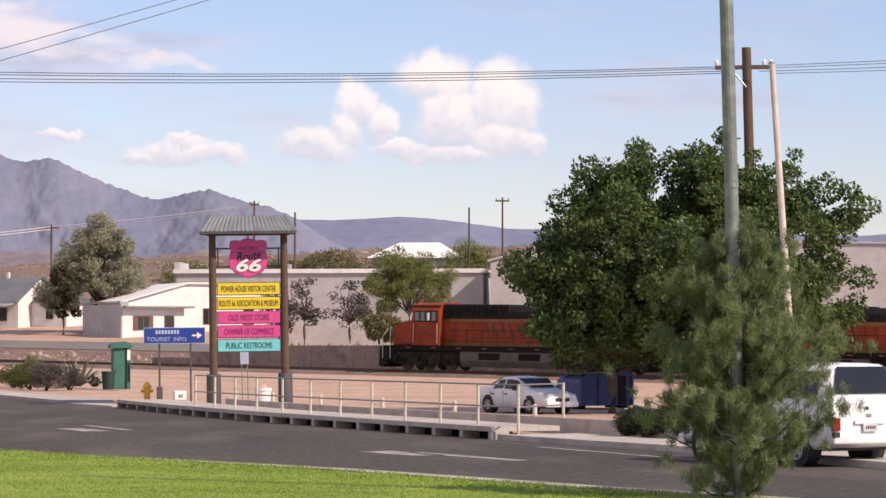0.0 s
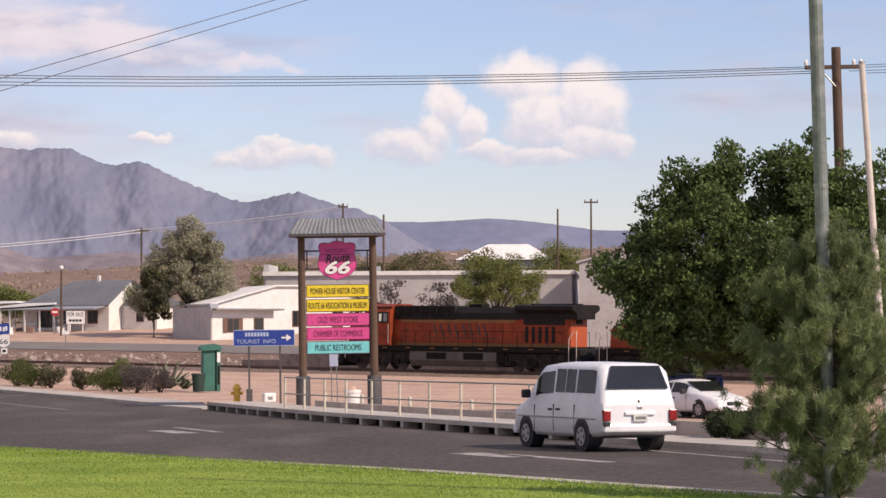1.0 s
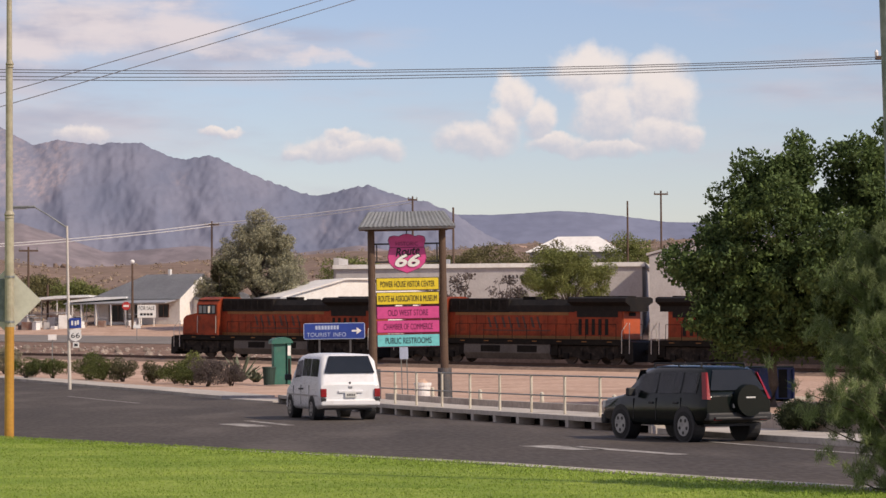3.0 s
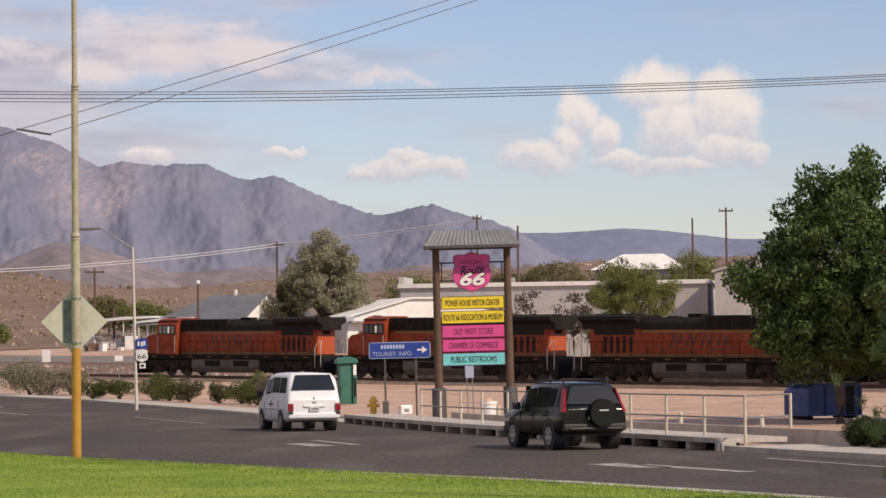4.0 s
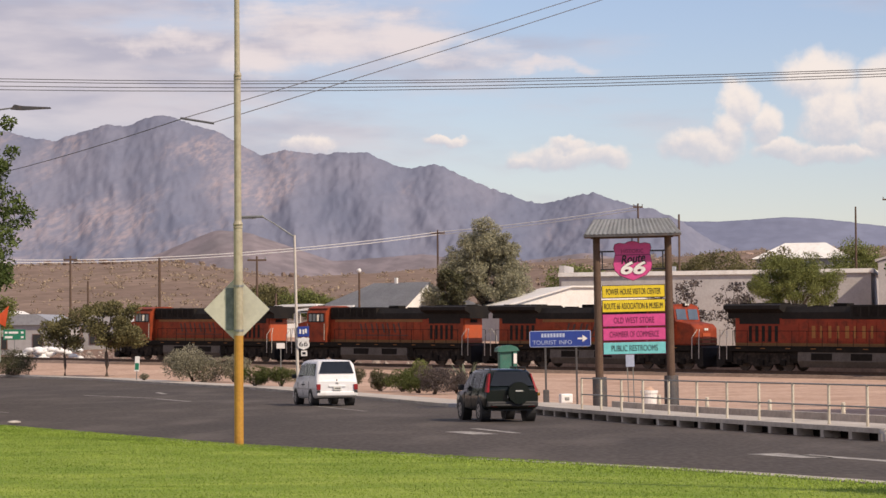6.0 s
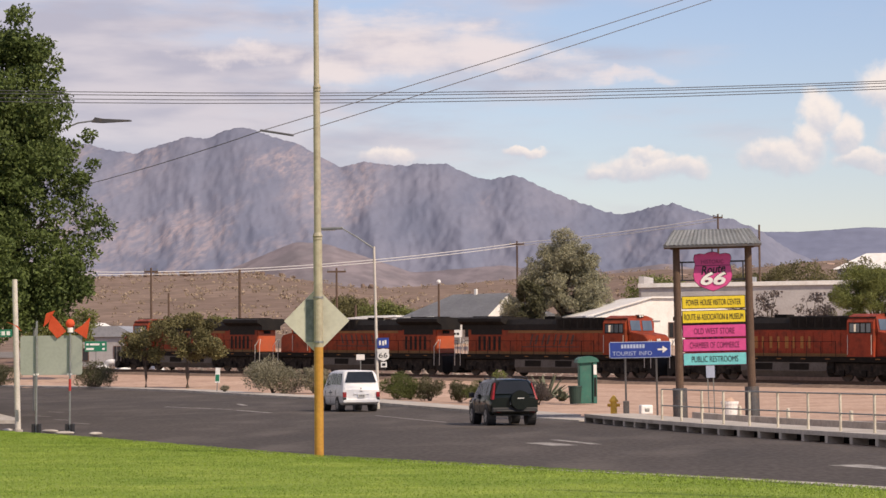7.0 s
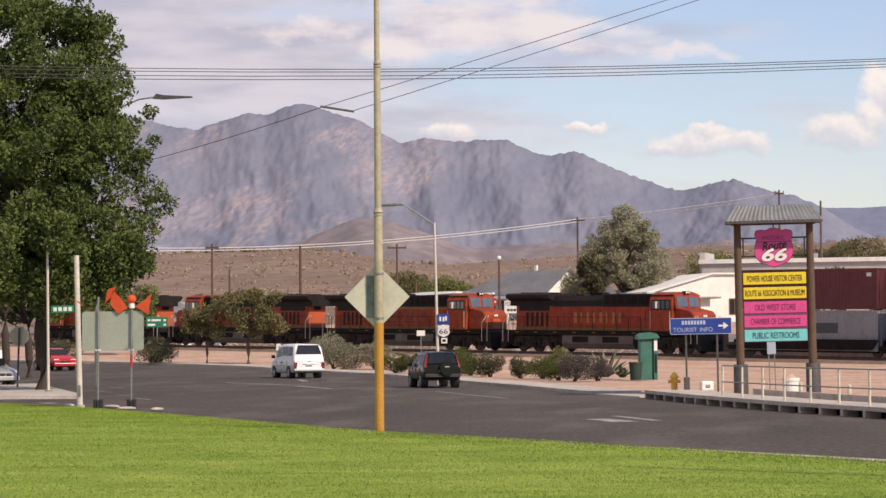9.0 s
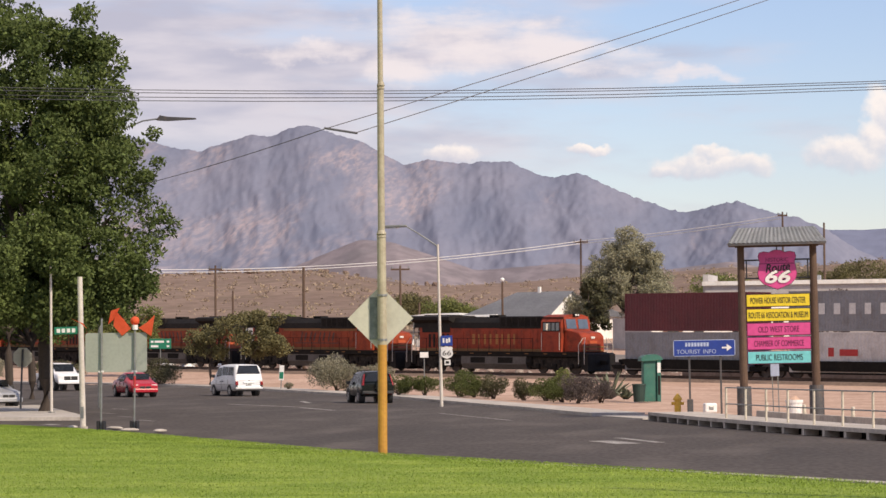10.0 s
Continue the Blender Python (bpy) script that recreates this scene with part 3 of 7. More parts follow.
    for y in (-0.62, 0.62):
        bm = prism(bm_new(), [(7.975, 3.42), (8.01, 3.42), (7.86, 4.14), (7.82, 4.14)], y - 0.5, y + 0.5)
        part("windscreen", bm, "glass_cab", cab)
    for y in (-1, 1):
        part("window_surround", box(bm_new(), 5.72, 7.58, y * 1.515, y * 1.528, 3.2, 3.92), "loco_black", cab)
        for x in (5.8, 6.26, 6.72, 7.18):
            bm = box(bm_new(), x, x + 0.34, y * 1.528, y * 1.54, 3.28, 3.85)
            part("cab_window", bm, "glass_cab", cab)
        for x in (5.65, 7.62):
            part("cab_handrail", tube(bm_new(), (x, y * 1.58, 1.8), (x, y * 1.58, 3.1), 0.022, seg=6), "handrail_white", cab)
        part("cab_roof_edge", box(bm_new(), 5.5, 7.8, y * 1.36 - 0.05, y * 1.36 + 0.05, 4.2, 4.28), "loco_black", cab)
        bm = box(bm_new(), 6.3, 6.34, y * 1.53, y * 1.75, 3.3, 3.8)
        part("wind_deflector", bm, "handrail_white", cab)
    bm = box(bm_new(), 7.6, 7.9, -0.3, 0.3, 4.36, 4.56, 0.03)
    part("number_board", bm, "loco_black", cab)
    for y in (-0.12, 0.12):
        bm = tube(bm_new(), (7.9, y, 4.46), (7.93, y, 4.46), 0.08, seg=10)
        part("headlight", bm, "lamp_glass", cab)
    # short nose
    bm = prism(bm_new(), [(7.7, 1.64), (7.7, 3.3), (8.1, 3.3), (9.3, 3.12), (9.6, 2.85), (9.65, 1.64)], -1.2, 1.2)
    bmesh.ops.bevel(bm, geom=list(bm.edges), offset=0.09, segments=2, affect="EDGES", profile=0.5)
    nose = part("nose", bm, orange, e)
    bm = box(bm_new(), 9.62, 9.68, -0.4, 0.4, 1.7, 2.5)
    part("nose_door", bm, "loco_sunlit", nose)
    for z in (1.72, 2.0):
        part("nose_stripe", box(bm_new(), 9.6, 9.69, -1.1, 1.1, z, z + 0.1), "loco_yellow", nose)
    for y in (-0.1, 0.1):
        bm = tube(bm_new(), (9.6, y, 2.75), (9.66, y, 2.75), 0.09, seg=10)
        part("nose_light", bm, "lamp_glass", nose)
    # back end panel
    bm = box(bm_new(), -9.42, -9.34, -0.9, 0.9, 1.7, 3.5, 0.02)
    part("end_panel", bm, "loco_sunlit", e)
    bm = box(bm_new(), -9.46, -9.40, -0.35, 0.35, 3.2, 3.45)
    part("end_light", bm, "loco_black", e)
    # fuel tank and gear below
    bm = prism(bm_new(), [(-1.46, 1.3), (-1.5, 0.7), (-1.25, 0.28), (1.25, 0.28), (1.5, 0.7), (1.46, 1.3)], -3.7, 3.8, "x")
    tank = part("fuel_tank", bm, "tank_grey", e)
    for x in (-2.6, 0.6):
        for y in (-1, 1):
            bm = box(bm_new(), x, x + 1.7, y * 1.44, y * 1.5, 0.75, 1.2, 0.02)
            part("tank_panel", bm, "loco_frame", tank)
    for x in (3.6, -4.3):
        bm = tube(bm_new(), (x, -1.2, 0.85), (x + 0.7, -1.2, 0.85), 0.28, seg=10)
        part("air_reservoir", bm, "loco_frame", e)
    for x0, x1 in ((3.85, 4.35), (-4.3, -3.75), (9.3, 10.2), (-10.2, -9.3)):
        part("equipment_box", box(bm_new(), x0, x1, -1.4, 1.4, 0.55, 1.3, 0.03), "loco_frame", e)
    # trucks
    for c in (-6.85, 6.85):
        bm = bm_new()
        for y in (-1, 1):
            prism(bm, [(c - 2.75, 1.0), (c - 2.5, 1.22), (c + 2.5, 1.22), (c + 2.75, 1.0), (c + 2.6, 0.42), (c + 1.3, 0.5), (c + 0.6, 0.3), (c - 0.6, 0.3), (c - 1.3, 0.5), (c - 2.6, 0.42)], y * 1.12, y * 1.28)
        box(bm, c - 2.4, c + 2.4, -1.1, 1.1, 0.75, 1.24)
        truck = part("truck", bm, "loco_grey", e)
        for i in (-1, 0, 1):
            bm = tube(bm_new(), (c + i * 1.85, -0.9, 0.53), (c + i * 1.85, 0.9, 0.53), 0.08, seg=8)
            for y in (-1, 1):
                tube(bm, (c + i * 1.85, y * 0.68, 0.53), (c + i * 1.85, y * 0.82, 0.53), 0.53, seg=20)
            part("wheelset", bm, "wheel_steel", truck)
            for y in (-1, 1):
                bm = box(bm_new(), c + i * 1.85 - 0.2, c + i * 1.85 + 0.2, y * 1.26, y * 1.42, 0.36, 0.74, 0.03)
                part("axle_box", bm, "loco_frame", truck)
                bm = tube(bm_new(), (c + i * 1.85 + 0.55, y * 1.34, 0.6), (c + i * 1.85 + 0.55, y * 1.34, 1.05), 0.11, seg=8)
                part("spring", bm, "loco_grey", truck)
    # handrails along the walkways and at the ends
    for y in (-1, 1):
        bm = bm_new()
        pts = [-9.2 + 1.25 * i for i in range(12)]
        for x in pts:
            tube(bm, (x, y * 1.46, 1.64), (x, y * 1.46, 2.66), 0.022, seg=6)
        tube(bm, (pts[0], y * 1.46, 2.66), (pts[-1], y * 1.46, 2.66), 0.02, seg=6)
        part("handrail", bm, "loco_frame", e)
        for x in (-10.0, 9.95):
            bm = bm_new()
            for dx in (-0.32, 0.3):
                tube(bm, (x + dx, y * 1.5, 0.75), (x + dx, y * 1.5, 2.2), 0.028, seg=6)
                tube(bm, (x + dx, y * 1.5, 2.2), (x + dx * 0.3, y * 1.2, 2.75), 0.028, seg=6)
            part("grab_rail", bm, "handrail_white", e)
    return e


# lighter copy of the orange, with sunlight on the end faces put into it
M["loco_sunlit"] = material("sunlit_orange_paint", (0.46, 0.085, 0.024), 0.5, second=(0.38, 0.066, 0.022), scale=0.7, fine=9.0, amount=0.2, dirt=(0.3, 0.08, 0.03), dirt_amount=0.35)
M["letter_dark"] = plain("dull_dark_lettering", (0.06, 0.028, 0.022), 0.6)
M["letter_gold"] = plain("faded_gold_lettering", (0.34, 0.14, 0.03), 0.6)


# ---- double stack containers ----
def corrugated(bm, x0, x1, y0, y1, z0, z1, pitch=0.28, depth=0.036):
    """A steel box whose long sides are folded into ribs."""
    n = int((x1 - x0) / pitch)
    xs, off = [], []
    for i in range(n):
        a = x0 + (x1 - x0) * i / n
        w = (x1 - x0) / n
        xs += [a, a + w * 0.3, a + w * 0.5, a + w * 0.8]
        off += [0, 0, depth, depth]
    xs.append(x1), off.append(0)
    for y, sgn in ((y0, 1), (y1, -1)):
        lo = [bm.verts.new((x, y + sgn * o, z0 + 0.1)) for x, o in zip(xs, off)]
        hi = [bm.verts.new((x, y + sgn * o, z1 - 0.1)) for x, o in zip(xs, off)]
        for i in range(len(xs) - 1):
            bm.faces.new((lo[i], lo[i + 1], hi[i + 1], hi[i]))
    box(bm, x0, x1, y0 + 0.05, y1 - 0.05, z0, z1)
    for z in (z0, z1 - 0.12):
        box(bm, x0, x1, y0 - 0.004, y1 + 0.004, z, z + 0.12)
    for x in (x0, x1 - 0.12):
        box(bm, x, x + 0.12, y0 - 0.005, y1 + 0.005, z0, z1)
    return bm


M["steel_maroon"] = material("maroon_container_steel", (0.13, 0.022, 0.028), 0.6, second=(0.10, 0.018, 0.024), scale=0.5, fine=8, amount=0.25, dirt=(0.08, 0.02, 0.02), dirt_amount=0.4)
M["steel_grey"] = material("grey_container_steel", (0.25, 0.26, 0.28), 0.6, second=(0.21, 0.22, 0.235), scale=0.5, fine=8, amount=0.25, dirt=(0.15, 0.13, 0.12), dirt_amount=0.4)
M["steel_white"] = material("white_container_steel", (0.62, 0.60, 0.58), 0.6, second=(0.5, 0.48, 0.47), scale=0.5, fine=8, amount=0.25, dirt=(0.3, 0.26, 0.24), dirt_amount=0.4)
M["mark_dark"] = plain("dark_marking", (0.05, 0.055, 0.07), 0.6)
M["mark_red"] = plain("red_marking", (0.45, 0.03, 0.03), 0.6)
M["mark_white"] = plain("white_marking", (0.7, 0.7, 0.68), 0.6)


def build_container(name, mat, label, length, marks=()):
    e = thing(name, label, "container", group="stacked containers")
    part("shell", corrugated(bm_new(), -length / 2, length / 2, -1.22, 1.22, 0, 2.75), mat, e)
    for y in (-1, 1):
        for x, z, w, h, mm in marks:
            bm = bm_new()
            prism(bm, [(x, z), (x + w, z), (x + w, z + h), (x, z + h)], y * 1.224, y * 1.23)
            part("marking_bar", bm, mm, e)
    for x in (-1, 1):
        for k in range(4):
            bm = tube(bm_new(), (x * (length / 2 + 0.03), -0.9 + 0.6 * k, 0.1), (x * (length / 2 + 0.03), -0.9 + 0.6 * k, 2.6), 0.025, seg=6)
            part("lock_rod", bm, mat, e)
    return e


def build_well_car(length):
    e = thing("well_car", "dark low well wagon carrying stacked containers", "rail wagon", group="well wagons")
    bm = bm_new()
    for y in (-1, 1):
        prism(bm, [(-length / 2, 1.05), (-length / 2 + 0.6, 0.5), (length / 2 - 0.6, 0.5), (length / 2, 1.05), (length / 2, 1.2), (-length / 2, 1.2)], y * 1.3, y * 1.45)
    part("side_sill", bm, "loco_frame", e)
    part("floor_beam", box(bm_new(), -length / 2 + 0.3, length / 2 - 0.3, -1.3, 1.3, 0.3, 0.4), "loco_frame", e)
    for x in (-1, 1):
        c = x * (length / 2 + 0.35)
        bm = box(bm_new(), c - 0.9, c + 0.9, -0.6, 0.6, 0.75, 1.15, 0.04)
        part("end_platform", bm, "loco_frame", e)
        bm = bm_new()
        for y in (-1, 1):
            prism(bm, [(c - 1.2, 0.75), (c + 1.2, 0.75), (c + 0.9, 0.45), (c - 0.9, 0.45)], y * 0.95, y * 1.1)
        truck = part("truck", bm, "loco_frame", e)
        for k in (-0.85, 0.85):
            bm = tube(bm_new(), (c + k, -0.9, 0.48), (c + k, 0.9, 0.48), 0.08, seg=8)
            for y in (-1, 1):
                tube(bm, (c + k, y * 0.68, 0.48), (c + k, y * 0.82, 0.48), 0.48, seg=18)
            part("wheelset", bm, "wheel_steel", truck)
    return e


build_track()
TRAIN = []          # (thing, distance of its middle behind the leading coupler, height, nose to the near end?)
loco_a = build_loco("loco_orange", "letter_dark", True)
loco_d = build_loco("loco_red", "letter_gold", False)
loco_b, loco_c = copy_thing(loco_a, Matrix()), copy_thing(loco_a, Matrix())
for i, (l, near) in enumerate(((loco_a, False), (loco_b, False), (loco_c, True), (loco_d, True))):
    TRAIN.append((l, 11.2 + 22.4 * i, 0.0, near))
letters = tuple((-3.4 + 1.35 * i, 1.15, 0.55, 0.75, "mark_white") for i in range(5))
boxes = [("shipping_container", "steel_maroon", "weathered maroon shipping container stacked on a wagon", ((5.2, 2.2, 0.4, 0.25, "mark_white"),)),
         ("shipping_container", "steel_grey", "dusty grey shipping container in a wagon well", ((0.6, 1.2, 2.0, 0.7, "mark_dark"),)),
         ("shipping_container", "steel_grey", "grey shipping container with dark lettering bars", letters),
         ("shipping_container", "steel_white", "dirty white shipping container with red marks", ((-2.6, 1.1, 0.5, 0.6, "mark_red"), (-1.6, 1.15, 1.6, 0.45, "mark_red")))]
first = 89.6 + 3.1
for k in range(2):
    c = first + 6.1 + k * 16.0
    TRAIN.append((build_well_car(12.4), c, 0.0, True))
    for j in range(2):
        n, mt, lb, marks = boxes[2 * k + j]
        TRAIN.append((build_container(n, mt, lb, 12.19, marks), c, 3.25 if j == 0 else 0.42, True))


def train_pose(back, z, near, t):
    s = -109.65 - 11.9 * t + back
    p = track_at(s, 0, z)
    tilt = 0.84
    return Matrix.Translation(p) @ (pose(0, 0, 0, 0, tilt, -43.25) if near else pose(0, 0, 0, 0, -tilt, 136.75))


# ---- cars ----
M["paint_car_white"] = material("white_car_paint", (0.74, 0.75, 0.77), 0.28, second=(0.68, 0.69, 0.71), scale=1.0, fine=30, amount=0.1, dirt=(0.5, 0.47, 0.43), dirt_amount=0.25)
M["paint_car_dark"] = material("dark_green_car_paint", (0.006, 0.010, 0.009), 0.16, second=(0.005, 0.008, 0.007), scale=1.0, fine=30, amount=0.1, spec=0.3)
M["paint_car_red"] = material("red_car_paint", (0.42, 0.02, 0.035), 0.25, second=(0.36, 0.017, 0.03), scale=1.0, fine=30, amount=0.1)
M["paint_car_silver"] = material("silver_car_paint", (0.42, 0.43, 0.45), 0.3, 0.4, second=(0.36, 0.37, 0.39), scale=1.0, fine=30, amount=0.1)
M["car_trim"] = material("black_car_trim", (0.022, 0.022, 0.024), 0.6, scale=3, fine=40, amount=0.3)
M["car_glass"] = material("tinted_car_glass", (0.034, 0.038, 0.040), 0.05, scale=1.0, amount=0.05, spec=0.9)
M["tyre_rubber"] = material("tyre_rubber", (0.022, 0.021, 0.021), 0.85, scale=6, fine=60, amount=0.3)
M["rim_alloy"] = material("alloy_rim", (0.42, 0.42, 0.43), 0.35, 0.7, scale=5, fine=40, amount=0.2)
M["lens_red"] = material("red_lamp_lens", (0.30, 0.012, 0.016), 0.2, scale=5, fine=40, amount=0.2)
M["lens_clear"] = material("clear_lamp_lens", (0.7, 0.7, 0.68), 0.15, scale=5, fine=40, amount=0.15)
M["plate_white"] = material("white_plate", (0.62, 0.62, 0.6), 0.5, scale=8, amount=0.1)


def lerp_station(st, x):
    xs = [s[0] for s in st]
    return [float(np.interp(x, xs, [s[k] for s in st])) for k in range(1, 6)]


def build_car(name, label, st, paint, wheels, radius, windows, rear, front, extras=None, group="", category="car"):
    """st: x from the back, sill, belt and top heights, half widths at belt and top. windows: spans of x along the side.
    rear and front: spans of x over which the back window and the windscreen slope."""
    e = thing(name, label, category, group=group)
    bm = bm_new()
    rings = []
    for x, zl, zb, zt, wb, wt in st:
        half = [(wb * 0.9, zl), (wb * 0.985, zl + 0.10), (wb, zl + 0.55 * (zb - zl)), (wb * 0.975, zb), (wb * 0.975 + (wt - wb * 0.975) * 0.82, zb + (zt - zb) * 0.84), (wt * 0.88, zb + (zt - zb) * 0.985), (wt * 0.45, zt + 0.01)]
        ring = [(x, -y, z) for y, z in half] + [(x, y, z) for y, z in half[::-1]]
        rings.append([bm.verts.new(p) for p in ring])
    n = len(rings[0])
    for a, b in zip(rings, rings[1:]):
        for i in range(n):
            j = (i + 1) % n
            bm.faces.new((a[i], a[j], b[j], b[i]))
    bm.faces.new(rings[0]), bm.faces.new(rings[-1][::-1])
    body = part("body", bm, paint, e, smooth=False)
    for f in body.data.polygons:
        f.use_smooth = abs(f.normal.x) < 0.97

    def side_pt(x, v, sgn, out=0.012):
        zl, zb, zt, wb, wt = lerp_station(st, x)
        y = wb * 0.975 + (wt - wb * 0.975) * v
        return (x, sgn * (y + out), zb + (zt - zb) * v)

    for sgn in (-1, 1):
        for a, b, lo, hi in windows:
            bm = bm_new()
            m = 4
            low = [bm.verts.new(side_pt(a + (b - a) * i / m, lo, sgn)) for i in range(m + 1)]
            top = [bm.verts.new(side_pt(a + (b - a) * i / m, hi, sgn)) for i in range(m + 1)]
            for i in range(m):
                bm.faces.new((low[i], low[i + 1], top[i + 1], top[i]))
            bmesh.ops.solidify(bm, geom=bm.faces[:], thickness=0.012)
            part("side_window", bm, "car_glass", e)

    for nm, (xa, xb), sgn in (("rear_window", rear, -1), ("windscreen", front, 1)):
        bm = bm_new()
        quad = []
        for v in (extras or {}).get("rear_span", (0.1, 0.9)) if sgn < 0 else (0.1, 0.9):
            x = xa + (xb - xa) * v
            zl, zb, zt, wb, wt = lerp_station(st, x)
            w = (wb * 0.9 if v < 0.5 else wt * 0.84)
            quad.append((x + sgn * 0.03, w * 0.92, zt + 0.03))
        a, b = quad
        f = [bm.verts.new((a[0], -a[1], a[2])), bm.verts.new((a[0], a[1], a[2])), bm.verts.new((b[0], b[1], b[2])), bm.verts.new((b[0], -b[1], b[2]))]
        bm.faces.new(f)
        bmesh.ops.solidify(bm, geom=bm.faces[:], thickness=0.012)
        part(nm, bm, "car_glass", e)
    for x in wheels:
        wb = lerp_station(st, x)[3]
        for sgn in (-1, 1):
            bm = bm_new()
            tube(bm, (x, sgn * (wb - 0.30), radius + 0.03), (x, sgn * (wb + 0.006), radius + 0.03), radius * 1.17, seg=24)
            part("wheel_arch", bm, "car_trim", e)
            bm = bm_new()
            w = 0.2
            for y0, y1, r0, r1 in ((-w, -w + 0.03, radius * 0.93, radius), (-w + 0.03, -0.03, radius, radius), (-0.03, 0.0, radius, radius * 0.93)):
                tube(bm, (0, sgn * y0, 0), (0, sgn * y1, 0), r0, r1, seg=24)
            wheel = part("wheel", bm, "tyre_rubber", e, smooth=False)
            wheel.matrix_basis = pose(x, sgn * (wb + 0.015), radius)
            bm = bm_new()
            tube(bm, (0, sgn * -0.02, 0), (0, sgn * 0.008, 0), radius * 0.64, seg=20)
            part("rim", bm, "rim_alloy", wheel)
            for k in range(5):
                a = 2 * math.pi * (k + 0.5) / 5
                c = Vector((math.cos(a) * radius * 0.42, sgn * 0.012, math.sin(a) * radius * 0.42))
                part("rim_hole", tube(bm_new(), c - Vector((0, sgn * 0.02, 0)), c + Vector((0, sgn * 0.001, 0)), radius * 0.12, seg=8), "car_trim", wheel)
    # bumpers, lamps, plate, mirrors
    L = st[-1][0]
    for x0, x1 in ((-0.06, 0.16), (L - 0.16, L + 0.05)):
        w = min(lerp_station(st, max(0.1, min(L - 0.1, x0)))[3], 0.95)
        bm = box(bm_new(), x0, x1, -w * 0.97, w * 0.97, st[0][1] - 0.02 if x0 < 1 else st[-1][1] - 0.12, st[0][1] + 0.16 if x0 < 1 else st[-1][1] + 0.1, 0.04)
        part("bumper", bm, (extras or {}).get("bumper", paint), e)
    for sgn in (-1, 1):
        for nm, x, y, z, sx, sy, sz, mt in (extras or {}).get("lamps", ()):
            bm = box(bm_new(), x - sx / 2, x + sx / 2, sgn * y - sy / 2, sgn * y + sy / 2, z - sz / 2, z + sz / 2, 0.015)
            part(nm, bm, mt, e)
        mx, mz = (extras or {}).get("mirror", (L * 0.72, 1.08))
        wb = lerp_station(st, mx)[3]
        bm = box(bm_new(), mx - 0.06, mx + 0.08, sgn * (wb + 0.12) - 0.1, sgn * (wb + 0.12) + 0.1, mz - 0.09, mz + 0.1, 0.03)
        part("wing_mirror", bm, "car_trim", e)
        for hx in (extras or {}).get("handles", ()):
            zb = lerp_station(st, hx)[1]
            bm = box(bm_new(), hx - 0.09, hx + 0.09, sgn * lerp_station(st, hx)[3] - 0.02, sgn * lerp_station(st, hx)[3] + 0.015, zb - 0.16, zb - 0.11, 0.01)
            part("door_handle", bm, "car_trim", e)
        for sx in (extras or {}).get("seams", ()):
            zl, zb, zt, wb, wt = lerp_station(st, sx)
            bm = box(bm_new(), sx - 0.008, sx + 0.008, sgn * (wb - 0.03), sgn * (wb + 0.002), zl + 0.12, zb - 0.02)
            part("door_gap", bm, "car_trim", e)
    px, pz = (extras or {}).get("plate", (-0.02, 0.72))
    part("number_plate", box(bm_new(), px - 0.02, px + 0.015, -0.17, 0.17, pz - 0.08, pz + 0.08, 0.005), "plate_white", e)
    bm = bm_new()
    for k in range(5):
        box(bm, px - 0.024, px - 0.018, -0.12 + k * 0.05, -0.09 + k * 0.05, pz - 0.03, pz + 0.03)
    part("plate_bar", bm, "car_trim", e)
    under = box(bm_new(), 0.3, L - 0.3, -0.72, 0.72, st[1][1] - 0.1, st[1][1] + 0.1)
    part("underbody", under, "car_trim", e)
    return e


VAN = [(0, .45, 1.0, 1.02, .88, .85), (.06, .40, 1.02, 1.10, .90, .84), (.24, .36, 1.03, 1.85, .92, .76), (.5, .32, 1.03, 1.92, .92, .78), (2.4, .30, 1.03, 1.94, .92, .78), (3.3, .3, 1.0, 1.87, .92, .75),
       (4.05, .3, .98, 1.10, .90, .80), (4.6, .35, .86, .90, .86, .72), (4.79, .42, .70, .74, .78, .65)]
van = build_car("passenger_van", "white boxy passenger van driving along the road", VAN, "paint_car_white", (0.98, 3.9), 0.325,
                [(.42, 1.32, .27, .84), (1.40, 1.88, .27, .84), (1.93, 2.40, .27, .84), (2.50, 3.46, .25, .80)], (0.06, 0.25), (3.32, 4.05),
                dict(lamps=(("tail_lamp", 0.0, .80, .80, .12, .17, .24, "lens_red"), ("reverse_lamp", 0.0, .80, .60, .12, .15, .12, "car_trim"), ("headlamp", 4.72, .62, .68, .12, .3, .16, "lens_clear")),
                     mirror=(3.62, 1.22), handles=(2.2, 2.6), seams=(1.37, 2.43, 3.45), plate=(-0.035, .74), rear_span=(0.30, 0.93)), category="van")
for nm, y0, y1, z0, z1, x0, x1, mt in (("wiper", -0.02, 0.02, 1.06, 1.12, -0.0, 0.06, "car_trim"), ("plate_lamp_panel", -0.36, 0.36, 0.80, 0.87, -0.045, 0.05, "paint_car_white"), ("badge", -0.06, 0.06, 0.93, 1.0, -0.02, 0.04, "rim_alloy")):
    part(nm, box(bm_new(), x0, x1, y0, y1, z0, z1, 0.01), mt, van)
for y in (-0.925, 0.925):
    part("rub_strip", box(bm_new(), 0.3, 4.3, y - 0.01, y + 0.01, 0.70, 0.735, 0.004), "rim_alloy", van)

